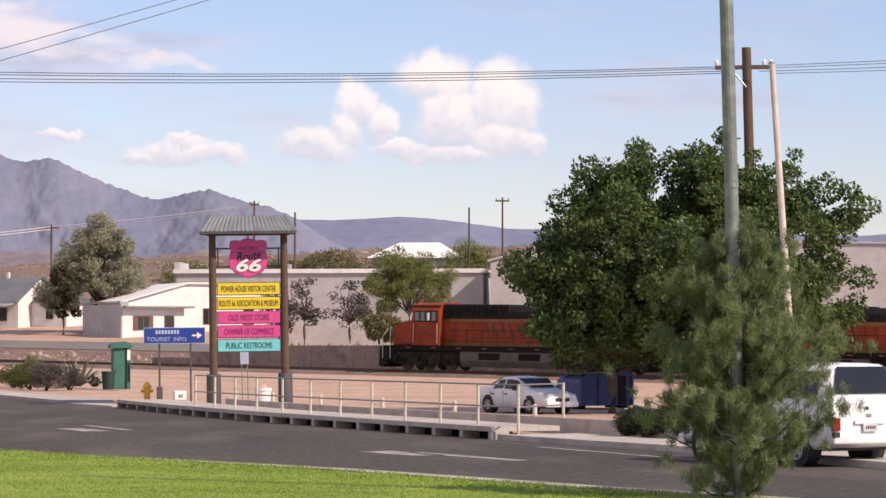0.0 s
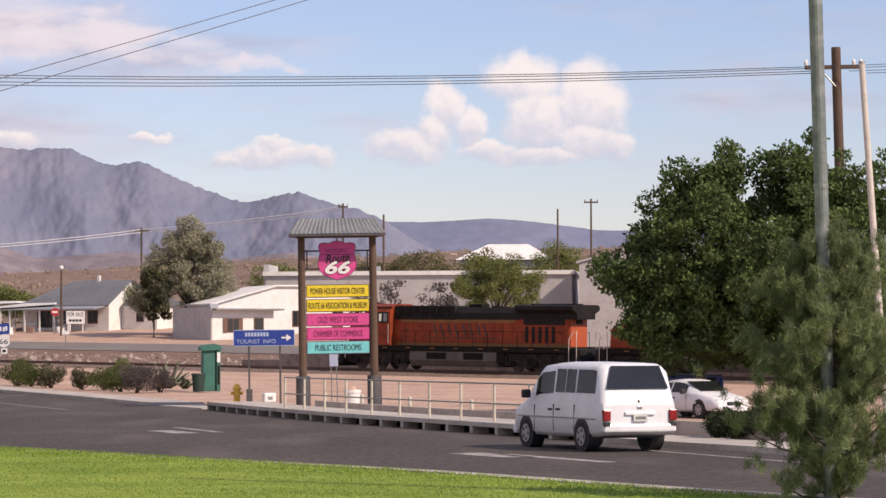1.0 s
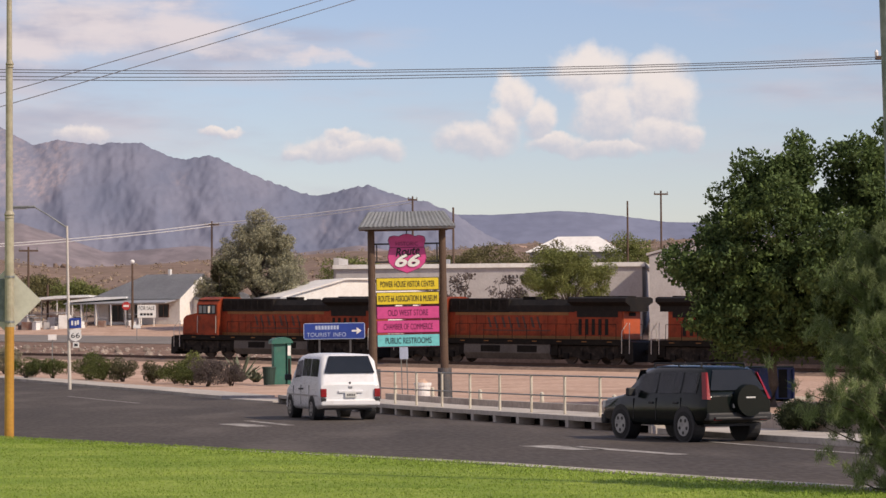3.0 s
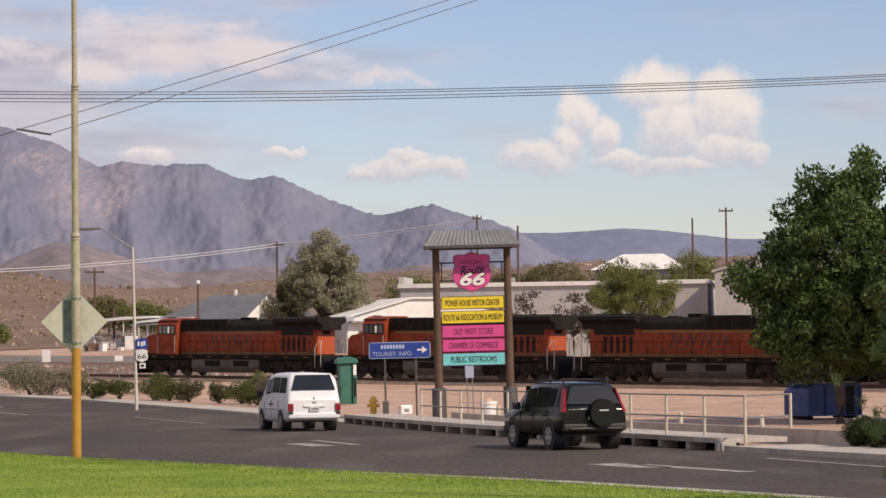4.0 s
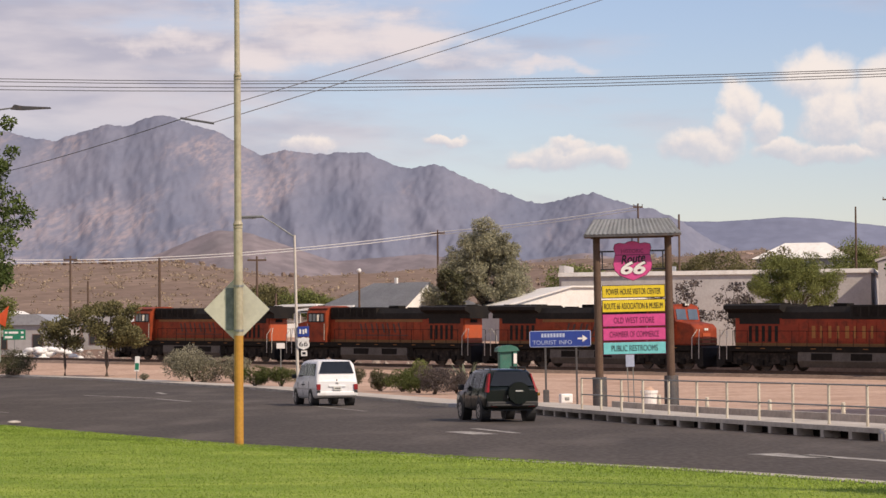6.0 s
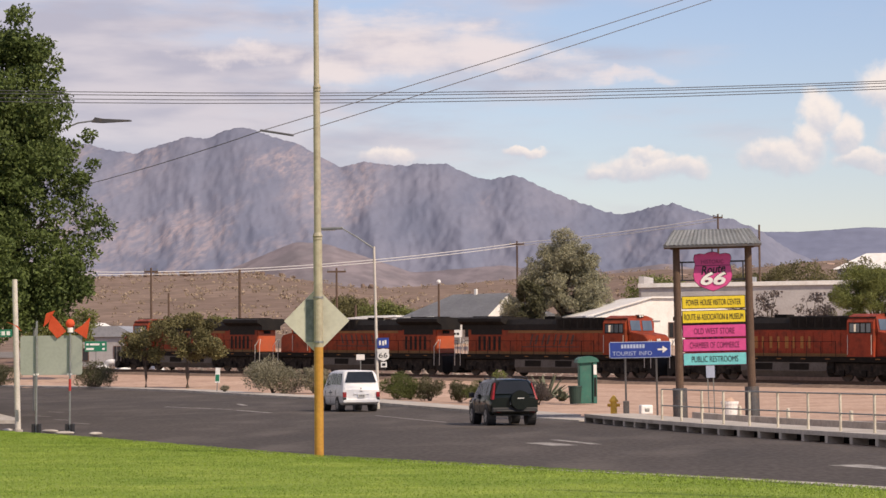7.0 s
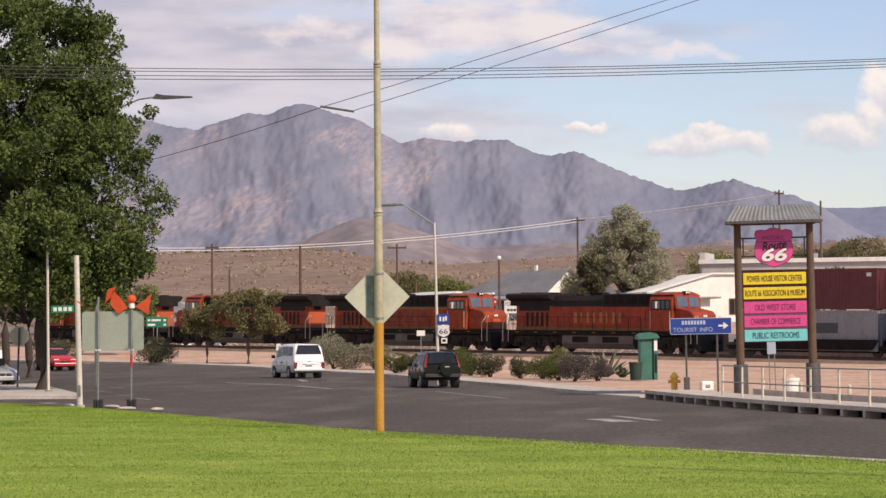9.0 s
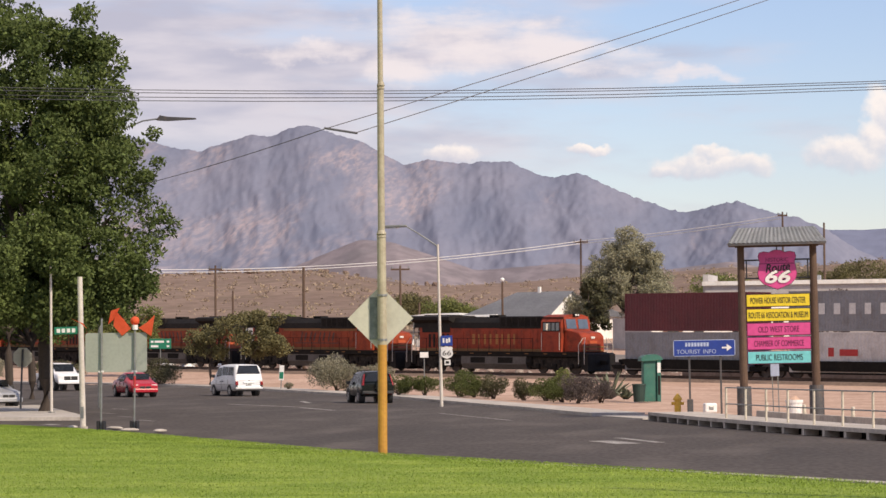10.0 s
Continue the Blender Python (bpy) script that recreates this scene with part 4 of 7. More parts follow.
SUV = [(0, .5, .98, 1.0, .84, .8), (.05, .45, 1.0, 1.06, .86, .78), (.3, .4, 1.0, 1.58, .88, .66), (.55, .36, 1.0, 1.66, .89, .68), (2.2, .34, .98, 1.68, .89, .69), (2.75, .34, .96, 1.62, .89, .68),
       (3.45, .34, .95, 1.03, .88, .76), (4.25, .38, .86, .92, .84, .7), (4.5, .45, .65, .72, .74, .6)]
suv = build_car("sport_utility_car", "dark green sport utility car with a spare wheel on its tailgate", SUV, "paint_car_dark", (0.85, 3.5), 0.35,
                [(.42, .98, .14, .8), (1.05, 1.95, .12, .84), (2.03, 2.95, .12, .8)], (0.05, 0.32), (2.76, 3.45),
                dict(bumper="car_trim", lamps=(("reflector", -0.06, .6, .52, .04, .2, .07, "lens_red"), ("headlamp", 4.4, .6, .78, .14, .34, .16, "lens_clear")),
                     mirror=(2.85, 1.08), handles=(1.2, 2.2), seams=(1.0, 2.0, 2.95), plate=(-0.03, .84)))
for sgn in (-1, 1):
    bm = bm_new()
    lo = [bm.verts.new((x, sgn * y, 0.95)) for x, y in ((-0.03, 0.765), (0.12, 0.765), (0.14, 0.872), (-0.01, 0.845))]
    hi = [bm.verts.new((x, sgn * y, 1.54)) for x, y in ((0.25, 0.655), (0.38, 0.655), (0.40, 0.712), (0.27, 0.69))]
    for i in range(4):
        j = (i + 1) % 4
        bm.faces.new((lo[i], lo[j], hi[j], hi[i]))
    bm.faces.new(lo[::-1]), bm.faces.new(hi)
    part("tail_lamp", bm, "lens_red", suv)
bm = bm_new()
tube(bm, (-0.2, -0.18, 0.92), (-0.02, -0.18, 0.92), 0.35, 0.36, seg=24)
part("spare_wheel_cover", bm, "paint_car_dark", suv)
part("cover_bar", box(bm_new(), -0.208, -0.19, -0.30, -0.06, 0.97, 1.005, 0.004), "plate_white", suv)
part("step_bumper", box(bm_new(), -0.12, 0.05, -0.7, 0.7, 0.5, 0.57, 0.03), "car_trim", suv)
for y in (-0.58, 0.58):
    bm = bm_new()
    tube(bm, (0.6, y, 1.73), (2.5, y, 1.73), 0.022, seg=6)
    for x in (0.6, 1.5, 2.5):
        tube(bm, (x, y, 1.6), (x, y, 1.73), 0.022, seg=6)
    part("roof_rail", bm, "car_trim", suv)

SEDAN = [(0, .45, .8, .86, .78, .7), (.3, .3, .86, 1.0, .88, .74), (.8, .26, .88, 1.05, .9, .72), (1.6, .24, .9, 1.43, .9, .6), (2.2, .24, .9, 1.47, .9, .62), (2.7, .24, .9, 1.42, .9, .6), (3.6, .25, .88, .96, .9, .76), (4.5, .3, .76, .80, .86, .7), (4.8, .38, .6, .63, .74, .6)]


def build_sedan(name, label, paint):
    return build_car(name, label, SEDAN, paint, (0.95, 3.78), 0.32, [(1.25, 1.95, .15, .8), (2.03, 2.95, .12, .8)], (0.85, 1.6), (2.72, 3.6),
                     dict(lamps=(("tail_lamp", 0.1, .62, .78, .14, .3, .16, "lens_red"), ("headlamp", 4.6, .58, .66, .2, .34, .14, "lens_clear"), ("fog_lamp", 4.8, .5, .4, .06, .16, .08, "lens_clear"), ("grille", 4.82, .18, .56, .05, .3, .14, "car_trim")),
                          mirror=(2.95, 1.0), handles=(1.3, 2.2), seams=(1.15, 2.0, 3.0), plate=(-0.03, .6)))


sedan = build_sedan("saloon_car", "white saloon car driving across the lot", "paint_car_white")
red_car = build_sedan("saloon_car", "red saloon car approaching on the road", "paint_car_red")
parked = build_sedan("saloon_car", "silver car parked beside the corner pavement", "paint_car_silver")
parked.matrix_basis = pose(-39.0, 135.5, road_z(131) + 0.015, 0, 0, -50)

PICKUP = [(0, .6, 1.1, 1.12, .9, .86), (.1, .5, 1.12, 1.16, .95, .9), (1.9, .45, 1.12, 1.16, .97, .92), (2.1, .45, 1.12, 1.75, .97, .74), (2.6, .45, 1.12, 1.86, .97, .74), (3.4, .45, 1.12, 1.84, .97, .74), (4.1, .45, 1.1, 1.2, .97, .84), (5.2, .5, 1.05, 1.1, .95, .84), (5.5, .55, .95, .98, .88, .76)]
pickup = build_car("pickup_truck", "white pickup truck approaching on the road", PICKUP, "paint_car_white", (1.1, 4.55), 0.40,
                   [(2.25, 2.75, .14, .82), (2.85, 3.6, .12, .8)], (1.9, 2.12), (3.42, 4.1),
                   dict(lamps=(("tail_lamp", 0.0, .85, .95, .1, .14, .36, "lens_red"), ("headlamp", 5.42, .66, .88, .14, .34, .2, "lens_clear"), ("grille", 5.5, .25, .82, .06, .46, .26, "car_trim")),
                        mirror=(3.6, 1.25), handles=(2.9,), seams=(2.2, 2.8, 3.65), plate=(-0.03, .72)), category="truck")


def poly_path(rows, degree=3):
    a = np.array(rows)
    return np.polyfit(a[:, 0], a[:, 1], degree), np.polyfit(a[:, 0], a[:, 2], degree)


VAN_PATH = poly_path([(0, 12.85, 47.35), (2, 3.93, 65.32), (4, -2.8, 86.15), (6, -9.42, 108.88), (8, -17.19, 132.53), (10, -27.6, 156.14)])
SUV_PATH = poly_path([(0, 29.0, 38.6), (2, 14.2, 50.2), (3.5, 6.54, 60.7), (4, 4.74, 64.52), (6, -1.45, 82.52), (8, -7.93, 105.87), (10, -17.05, 135.02)])
RED_PATH = poly_path([(0, -92, 222), (5, -73, 209), (8.5, -49.2, 182), (9.5, -40.6, 167.5), (10, -35.9, 159)])
PICKUP_PATH = poly_path([(0, -104, 228), (5, -87, 221), (9, -56.2, 195), (9.5, -51.6, 188.5), (10, -46.2, 180)])
SEDAN_PATH = poly_path([(0, 12.94, 106.1), (5, 25.2, 83.4), (10, 37.4, 60.6)], 1)


def street(x, y):
    return road_z(y) + 0.014


def lot(x, y):
    return land_z(x, y) - 0.04


ROADSTERS = [(van, VAN_PATH, street), (suv, SUV_PATH, street), (red_car, RED_PATH, street), (pickup, PICKUP_PATH, street), (sedan, SEDAN_PATH, lot)]


def steer(path, t):
    """The cars still point straighter up the road before they enter the bend."""
    if path is SUV_PATH:
        return -7.0 * (1 - smooth(4.0, 6.5, t))
    return -7.0 * (1 - smooth(2.0, 4.5, t)) + 2.0 * smooth(4.0, 5.0, t) if path is VAN_PATH else 0.0


def drive_pose(path, t, ground):
    (px, py) = path
    x, y = float(np.polyval(px, t)), float(np.polyval(py, t))
    dx, dy = float(np.polyval(np.polyder(px), t)), float(np.polyval(np.polyder(py), t))
    return pose(x, y, ground(x, y), 0, 0, math.degrees(math.atan2(dy, dx)) + steer(path, t))


def spin(wheel, path):
    """Roll a wheel over the ground that its car covers."""
    (px, py) = path
    at, r = wheel.matrix_basis.translation.copy(), wheel.matrix_basis.translation.z
    rows, angle = [], 0.0
    for i in range(301):
        t = i / 30
        rows.append((t, Matrix.Translation(at) @ Matrix.Rotation(angle, 4, "Y")))
        v = math.hypot(float(np.polyval(np.polyder(px), t)), float(np.polyval(np.polyder(py), t)))
        angle += min(v / 30 / r, 1.45)
    walk(wheel, rows)


# ---- writing ----
def writing(text, width, height, mat, parent, m, name="lettering", bold=0.0, slant=0.0):
    """Letters of the built-in font as a mesh, width wide and height high, on the plane y = 0 of m, facing -y."""
    cu = bpy.data.curves.new(name, "FONT")
    cu.body, cu.align_x, cu.align_y, cu.extrude, cu.offset, cu.shear = text, "CENTER", "CENTER", 0.004, bold, slant
    tmp = new(name, cu)
    dg = bpy.context.evaluated_depsgraph_get()
    dg.update()
    me = bpy.data.meshes.new_from_object(tmp.evaluated_get(dg))
    bpy.data.objects.remove(tmp)
    co = np.array([v.co[:] for v in me.vertices])
    lo, hi = co.min(0), co.max(0)
    me.transform(Matrix.Diagonal((width / (hi[0] - lo[0]), height / (hi[1] - lo[1]), 1, 1)) @ Matrix.Translation((-(lo[0] + hi[0]) / 2, -(lo[1] + hi[1]) / 2, 0)))
    me.transform(m @ pose(0, 0, 0, 90))
    me.materials.clear()
    return part(name, me, mat, parent)


M["bank_earth"] = material("rusty_bank_earth", (0.235, 0.155, 0.12), 0.95, second=(0.175, 0.115, 0.09), scale=0.3, fine=3, amount=0.5, bump=0.05, dirt=(0.36, 0.25, 0.19), dirt_amount=0.5, spec=0.1)

# ---- kerbs, walkway, paint ----
def along(line, step):
    """Points at even steps along a line of points, with the way it goes."""
    out, carry = [], 0.0
    for (a, b) in zip(line, line[1:]):
        a, b = Vector((*a, 0)), Vector((*b, 0))
        L = (b - a).length
        k = carry
        while k < L:
            out.append((a + (b - a) * (k / L), (b - a).normalized()))
            k += step
        carry = k - L
    return out


def ribbon(bm, pts, a, b, z0, z1):
    """A raised band along pts, from a to b to the right of the way, between two heights over the road."""
    rings = []
    for p, w in pts:
        nrm = Vector((w.y, -w.x, 0))
        base = road_z(p.y)
        rings.append([bm.verts.new((q.x, q.y, base + z)) for q, z in ((p + nrm * a, z0), (p + nrm * a, z1), (p + nrm * b, z1), (p + nrm * b, z0))])
    for r, s in zip(rings, rings[1:]):
        for i in range(4):
            j = (i + 1) % 4
            bm.faces.new((r[i], r[j], s[j], s[i]))
    bm.faces.new(rings[0]), bm.faces.new(rings[-1][::-1])
    return bm


KERB_UP = [p for p in KERB if p[1] >= 8]
DECK = [(7.62, 63.0), (5.4, 70.0), (2.2, 80), (-0.2, 89.5), (-2.3, 99)]
far_line = [(-2.3, 100), (-4.6, 105.5), (-8.0, 118), (-17.4, 147), (-31.5, 177), (-42, 192), (-58, 205), (-90, 222), (-140, 240)]
near_line = [(24, 8), (14.5, 40), (10.6, 55), (9.2, 58.4), (8.35, 60.7), (7.66, 62.9)]
for nm, ln in (("kerb", far_line[1:]), ("kerb", near_line)):
    bm = ribbon(bm_new(), along(ln, 1.5), 0.0, 0.18, -0.1, 0.15)
    tagged(part(nm, bm, "concrete"), "concrete kerb along the road", "kerb", kind="structure")
    bm = ribbon(bm_new(), along(ln, 1.5), 0.184, 2.2, -0.1, 0.145)
    tagged(part("pavement", bm, "concrete"), "pale concrete pavement along the road", "pavement", kind="structure")
bm = ribbon(bm_new(), along([(-2.5, 99.5), (-4.5, 105.2)], 0.7), 0.1, 4.0, -0.1, 0.06)
tagged(part("pavement", bm, "concrete"), "sloping concrete crossing beside the walkway", "pavement", kind="structure")
# low wall between the walkway and the lot
WALL = [(13.9, 52.5), (12.6, 57), (11.0, 61.5), (8.0, 70.8), (4.7, 80.6), (2.6, 88.5), (1.7, 93)]
bm = ribbon(bm_new(), along(WALL, 1.0), 0.0, 0.2, -0.3, 0.47)
tagged(part("low_wall", bm, "concrete"), "low grey concrete wall behind the walkway", "wall", kind="structure")
# road behind the railway
strip("back_road", [150 + 3 * i for i in range(60)], lambda y: (TRACK_D + 27 - NY * y) / NX, lambda y: (TRACK_D + 38 - NY * y) / NX, 6, lambda x, y: land_z(x, y) + 0.03, "asphalt_lot", "grey asphalt back road beyond the railway", "road")
strip("railway_bank", [120 + 3 * i for i in range(70)], lambda y: (TRACK_D + 4.4 - NY * y) / NX, lambda y: (TRACK_D + 26.5 - NY * y) / NX, 9, lambda x, y: land_z(x, y) + 0.02, "bank_earth", "rusty brown earth bank behind the railway", "bank")
# rough bank between railway and back road
M["rubble"] = material("grey_brown_rubble", (0.36, 0.30, 0.26), 0.95, second=(0.24, 0.19, 0.16), scale=0.6, fine=6.0, amount=0.4, per_island=0.35, spec=0.1)
def stones():
    rnd = random.Random(4)
    bm = bm_new()
    for i in range(1000):
        s, a = rnd.uniform(-215, -120), rnd.uniform(5.5, 22)
        p = Vector((NX * (TRACK_D + a) + UX * s, NY * (TRACK_D + a) + UY * s, 0))
        r = rnd.uniform(0.05, 0.2) if rnd.random() < 0.9 else rnd.uniform(0.2, 0.45)
        ret = bmesh.ops.create_icosphere(bm, subdivisions=1, radius=r, matrix=Matrix.Translation((p.x, p.y, land_z(p.x, p.y) + r * 0.1)) @ pose(0, 0, 0, rnd.uniform(0, 90), rnd.uniform(0, 90), 0) @ Matrix.Diagonal((1, rnd.uniform(0.6, 1.2), rnd.uniform(0.4, 0.8), 1)))
    tagged(part("bank_stone", bm, "rubble"), "loose brown stones on the bank behind the track", "stones", kind="stuff")


stones()


def build_retaining_wall():
    """Block wall that holds up the yard beside the railway."""
    e = thing("retaining_wall", "brown-grey concrete block wall beside the railway", "wall", kind="structure")
    n = 37
    for k in range(n):
        a, b = -139 + 4.0 * k, -139 + 4.0 * (k + 1) - 0.03
        p, q = track_at(a, 8.0), track_at(b, 8.0)
        w = Vector((NX, NY, 0)) * 0.3
        top = 2.5 - (0.9, 0.45, 0.2, 0.0)[min(k, 3)]
        bm = bm_new()
        ring = [[bm.verts.new((c.x, c.y, z)) for c in (p, q, q + w, p + w)] for z in (-1.2, top)]
        for i in range(4):
            j = (i + 1) % 4
            bm.faces.new((ring[0][i], ring[0][j], ring[1][j], ring[1][i]))
        bm.faces.new(ring[1])
        part("panel", bm, "wall_block", e)


M["wall_block"] = material("brown_grey_block", (0.34, 0.27, 0.225), 0.92, second=(0.27, 0.215, 0.18), scale=0.5, fine=5.0, amount=0.35, bump=0.02, dirt=(0.12, 0.10, 0.085), dirt_amount=0.5, per_object=0.12, spec=0.1)
build_retaining_wall()

walkway = thing("raised_walkway", "raised concrete walkway over dark drain openings", "walkway", kind="structure")
dpts = along(DECK, 0.8)
bm = ribbon(bm_new(), dpts, 0.0, 1.9, 0.2, 0.32)
part("deck", bm, "concrete", walkway)
# near-black strip added to stand for the shade inside the drain openings
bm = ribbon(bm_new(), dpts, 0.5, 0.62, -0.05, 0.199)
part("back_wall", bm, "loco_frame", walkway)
for p, w in along(DECK, 1.75):
    bm = bm_new()
    nrm = Vector((w.y, -w.x, 0))
    prism(bm, [tuple((p + nrm * a + w * b)[:2]) for a, b in ((0.01, -0.1), (0.48, -0.1), (0.48, 0.1), (0.01, 0.1))], 0.0, 0.199, "z")
    part("support", bm, "concrete", walkway)

# railing
railing = thing("pipe_railing", "cream-painted steel pipe railing along the walkway", "railing")
rail_line = [(Vector((9.78, 65.3, 0)), None)] + along([(8.26, 62.5), (5.85, 70.1), (2.65, 80), (0.25, 89.0)], 2.37)
M["paint_cream"] = material("chipped_cream_paint", (0.62, 0.57, 0.46), 0.55, second=(0.52, 0.47, 0.38), scale=2, fine=25, amount=0.25, dirt=(0.25, 0.18, 0.12), dirt_amount=0.4)
M["galvanised"] = material("dull_galvanised_steel", (0.30, 0.31, 0.30), 0.5, 0.6, second=(0.24, 0.25, 0.24), scale=2, fine=20, amount=0.3)
tops = []
for p, w in rail_line:
    z0 = 0.1 if p.y < 63 else 0.45 if w is None else 0.31
    bm = tube(bm_new(), (p.x, p.y, z0), (p.x, p.y, 1.36), 0.038, seg=8)
    part("post", bm, "paint_cream", railing)
    tops.append(p)
for z in (0.80, 1.34):
    for a, b in zip(tops, tops[1:]):
        bm = tube(bm_new(), (a.x, a.y, z), (b.x, b.y, z), 0.021, seg=8)
        part("rail", bm, "galvanised", railing)


def low_post(x, y):
    t = thing("low_post", "short white marker post on the low wall", "post", pose(x, y, road_z(y) + 0.47), group="marker posts")
    part("shaft", tube(bm_new(), (0, 0, -0.02), (0, 0, 0.28), 0.06, seg=8), "paint_cream", t)
    part("cap", tube(bm_new(), (0, 0, 0.28), (0, 0, 0.31), 0.066, 0.03, seg=8), "paint_cream", t)


for p, w in along(WALL, 5.1):
    low_post(p.x + 0.1 * w.y, p.y - 0.1 * w.x)


def paint_mark(x, y, L, w, deg, label="worn white lane line on the road"):
    bm = bm_new()
    n = max(1, int(L / 2))
    c, s = math.cos(radians(deg)), math.sin(radians(deg))
    rows = []
    for i in range(n + 1):
        u = -L / 2 + L * i / n
        rows.append([bm.verts.new((x + c * u - s * v, y + s * u + c * v, road_z(y + s * u) + 0.02)) for v in (-w / 2, w / 2)])
    for a, b in zip(rows, rows[1:]):
        bm.faces.new((a[0], b[0], b[1], a[1]))
    tagged(part("lane_line", bm, "paint_white"), label, "road marking", group="lane lines", kind="structure")


for x, y, L, w, deg in ((-2.5, 71.5, 2.8, 0.75, 108), (-1.9, 73.4, 4.8, 0.3, 106), (4.75, 54.6, 2.6, 0.8, 112), (5.9, 52.9, 4.6, 0.4, 112), (9.4, 53.5, 9, 0.18, 107), (-18.5, 123, 7, 0.3, 112), (-22.6, 131.5, 9, 0.3, 122),
                        (-21.5, 139, 4.5, 0.3, 104), (-27.0, 116, 2.4, 0.16, 120), (-24.6, 109, 2.4, 0.16, 118), (-22.2, 102, 2.4, 0.16, 116), (-28.5, 125, 2.4, 0.16, 120), (-24.5, 96.0, 1.5, 0.5, 118),
                        (-9.5, 106, 14, 0.16, 107)):
    paint_mark(x, y, L, w, deg)

# corner pavement beyond the lawn
bm = prism(bm_new(), [(-25.0, 103.0), (-26.3, 108), (-29.5, 118), (-36, 138), (-44, 156), (-80, 156), (-80, 103)], -0.1, 0.16, "z")
tagged(part("pavement", bm, "concrete"), "pale concrete corner pavement under the trees", "pavement", kind="structure")


# ---- big painted sign ----
M["wood_post"] = material("weathered_brown_post", (0.12, 0.075, 0.05), 0.85, second=(0.09, 0.055, 0.038), scale=2, fine=25, amount=0.4, bump=0.01)
M["tin_roof"] = material("galvanised_corrugated_tin", (0.46, 0.48, 0.49), 0.5, 0.2, second=(0.38, 0.40, 0.41), scale=1.2, fine=20, amount=0.25, dirt=(0.2, 0.17, 0.15), dirt_amount=0.3)
M["sign_yellow"] = plain("yellow_sign_paint", (0.78, 0.60, 0.03), 0.5)
M["sign_pink"] = plain("pink_sign_paint", (0.66, 0.075, 0.27), 0.5)
M["sign_cyan"] = plain("turquoise_sign_paint", (0.16, 0.60, 0.62), 0.5)
M["sign_black"] = plain("black_sign_paint", (0.012, 0.012, 0.014), 0.5)
M["sign_plum"] = plain("dark_plum_lettering", (0.16, 0.012, 0.07), 0.5)
M["sign_white"] = plain("white_sign_paint", (0.80, 0.79, 0.77), 0.5)
M["sign_blue"] = plain("blue_sign_sheeting", (0.02, 0.055, 0.30), 0.4)
M["sign_green"] = plain("green_sign_sheeting", (0.01, 0.19, 0.11), 0.4)
M["sign_letter_pale"] = plain("worn_pale_lettering", (0.42, 0.50, 0.68), 0.5)
M["sleeve_steel"] = material("dark_grey_steel_sleeve", (0.10, 0.10, 0.105), 0.6, 0.3, second=(0.075, 0.075, 0.08), scale=2, fine=15, amount=0.3, dirt=(0.2, 0.14, 0.1), dirt_amount=0.35)


def shield_outline(w, h):
    half = [(0.0, 0.5), (0.10, 0.485), (0.20, 0.44), (0.32, 0.46), (0.44, 0.43), (0.47, 0.33), (0.43, 0.2), (0.46, 0.05), (0.485, -0.1), (0.45, -0.24), (0.34, -0.36), (0.18, -0.43), (0.0, -0.5)]
    return [(x * w, z * h) for x, z in half] + [(-x * w, z * h) for x, z in half[-2:0:-1]]


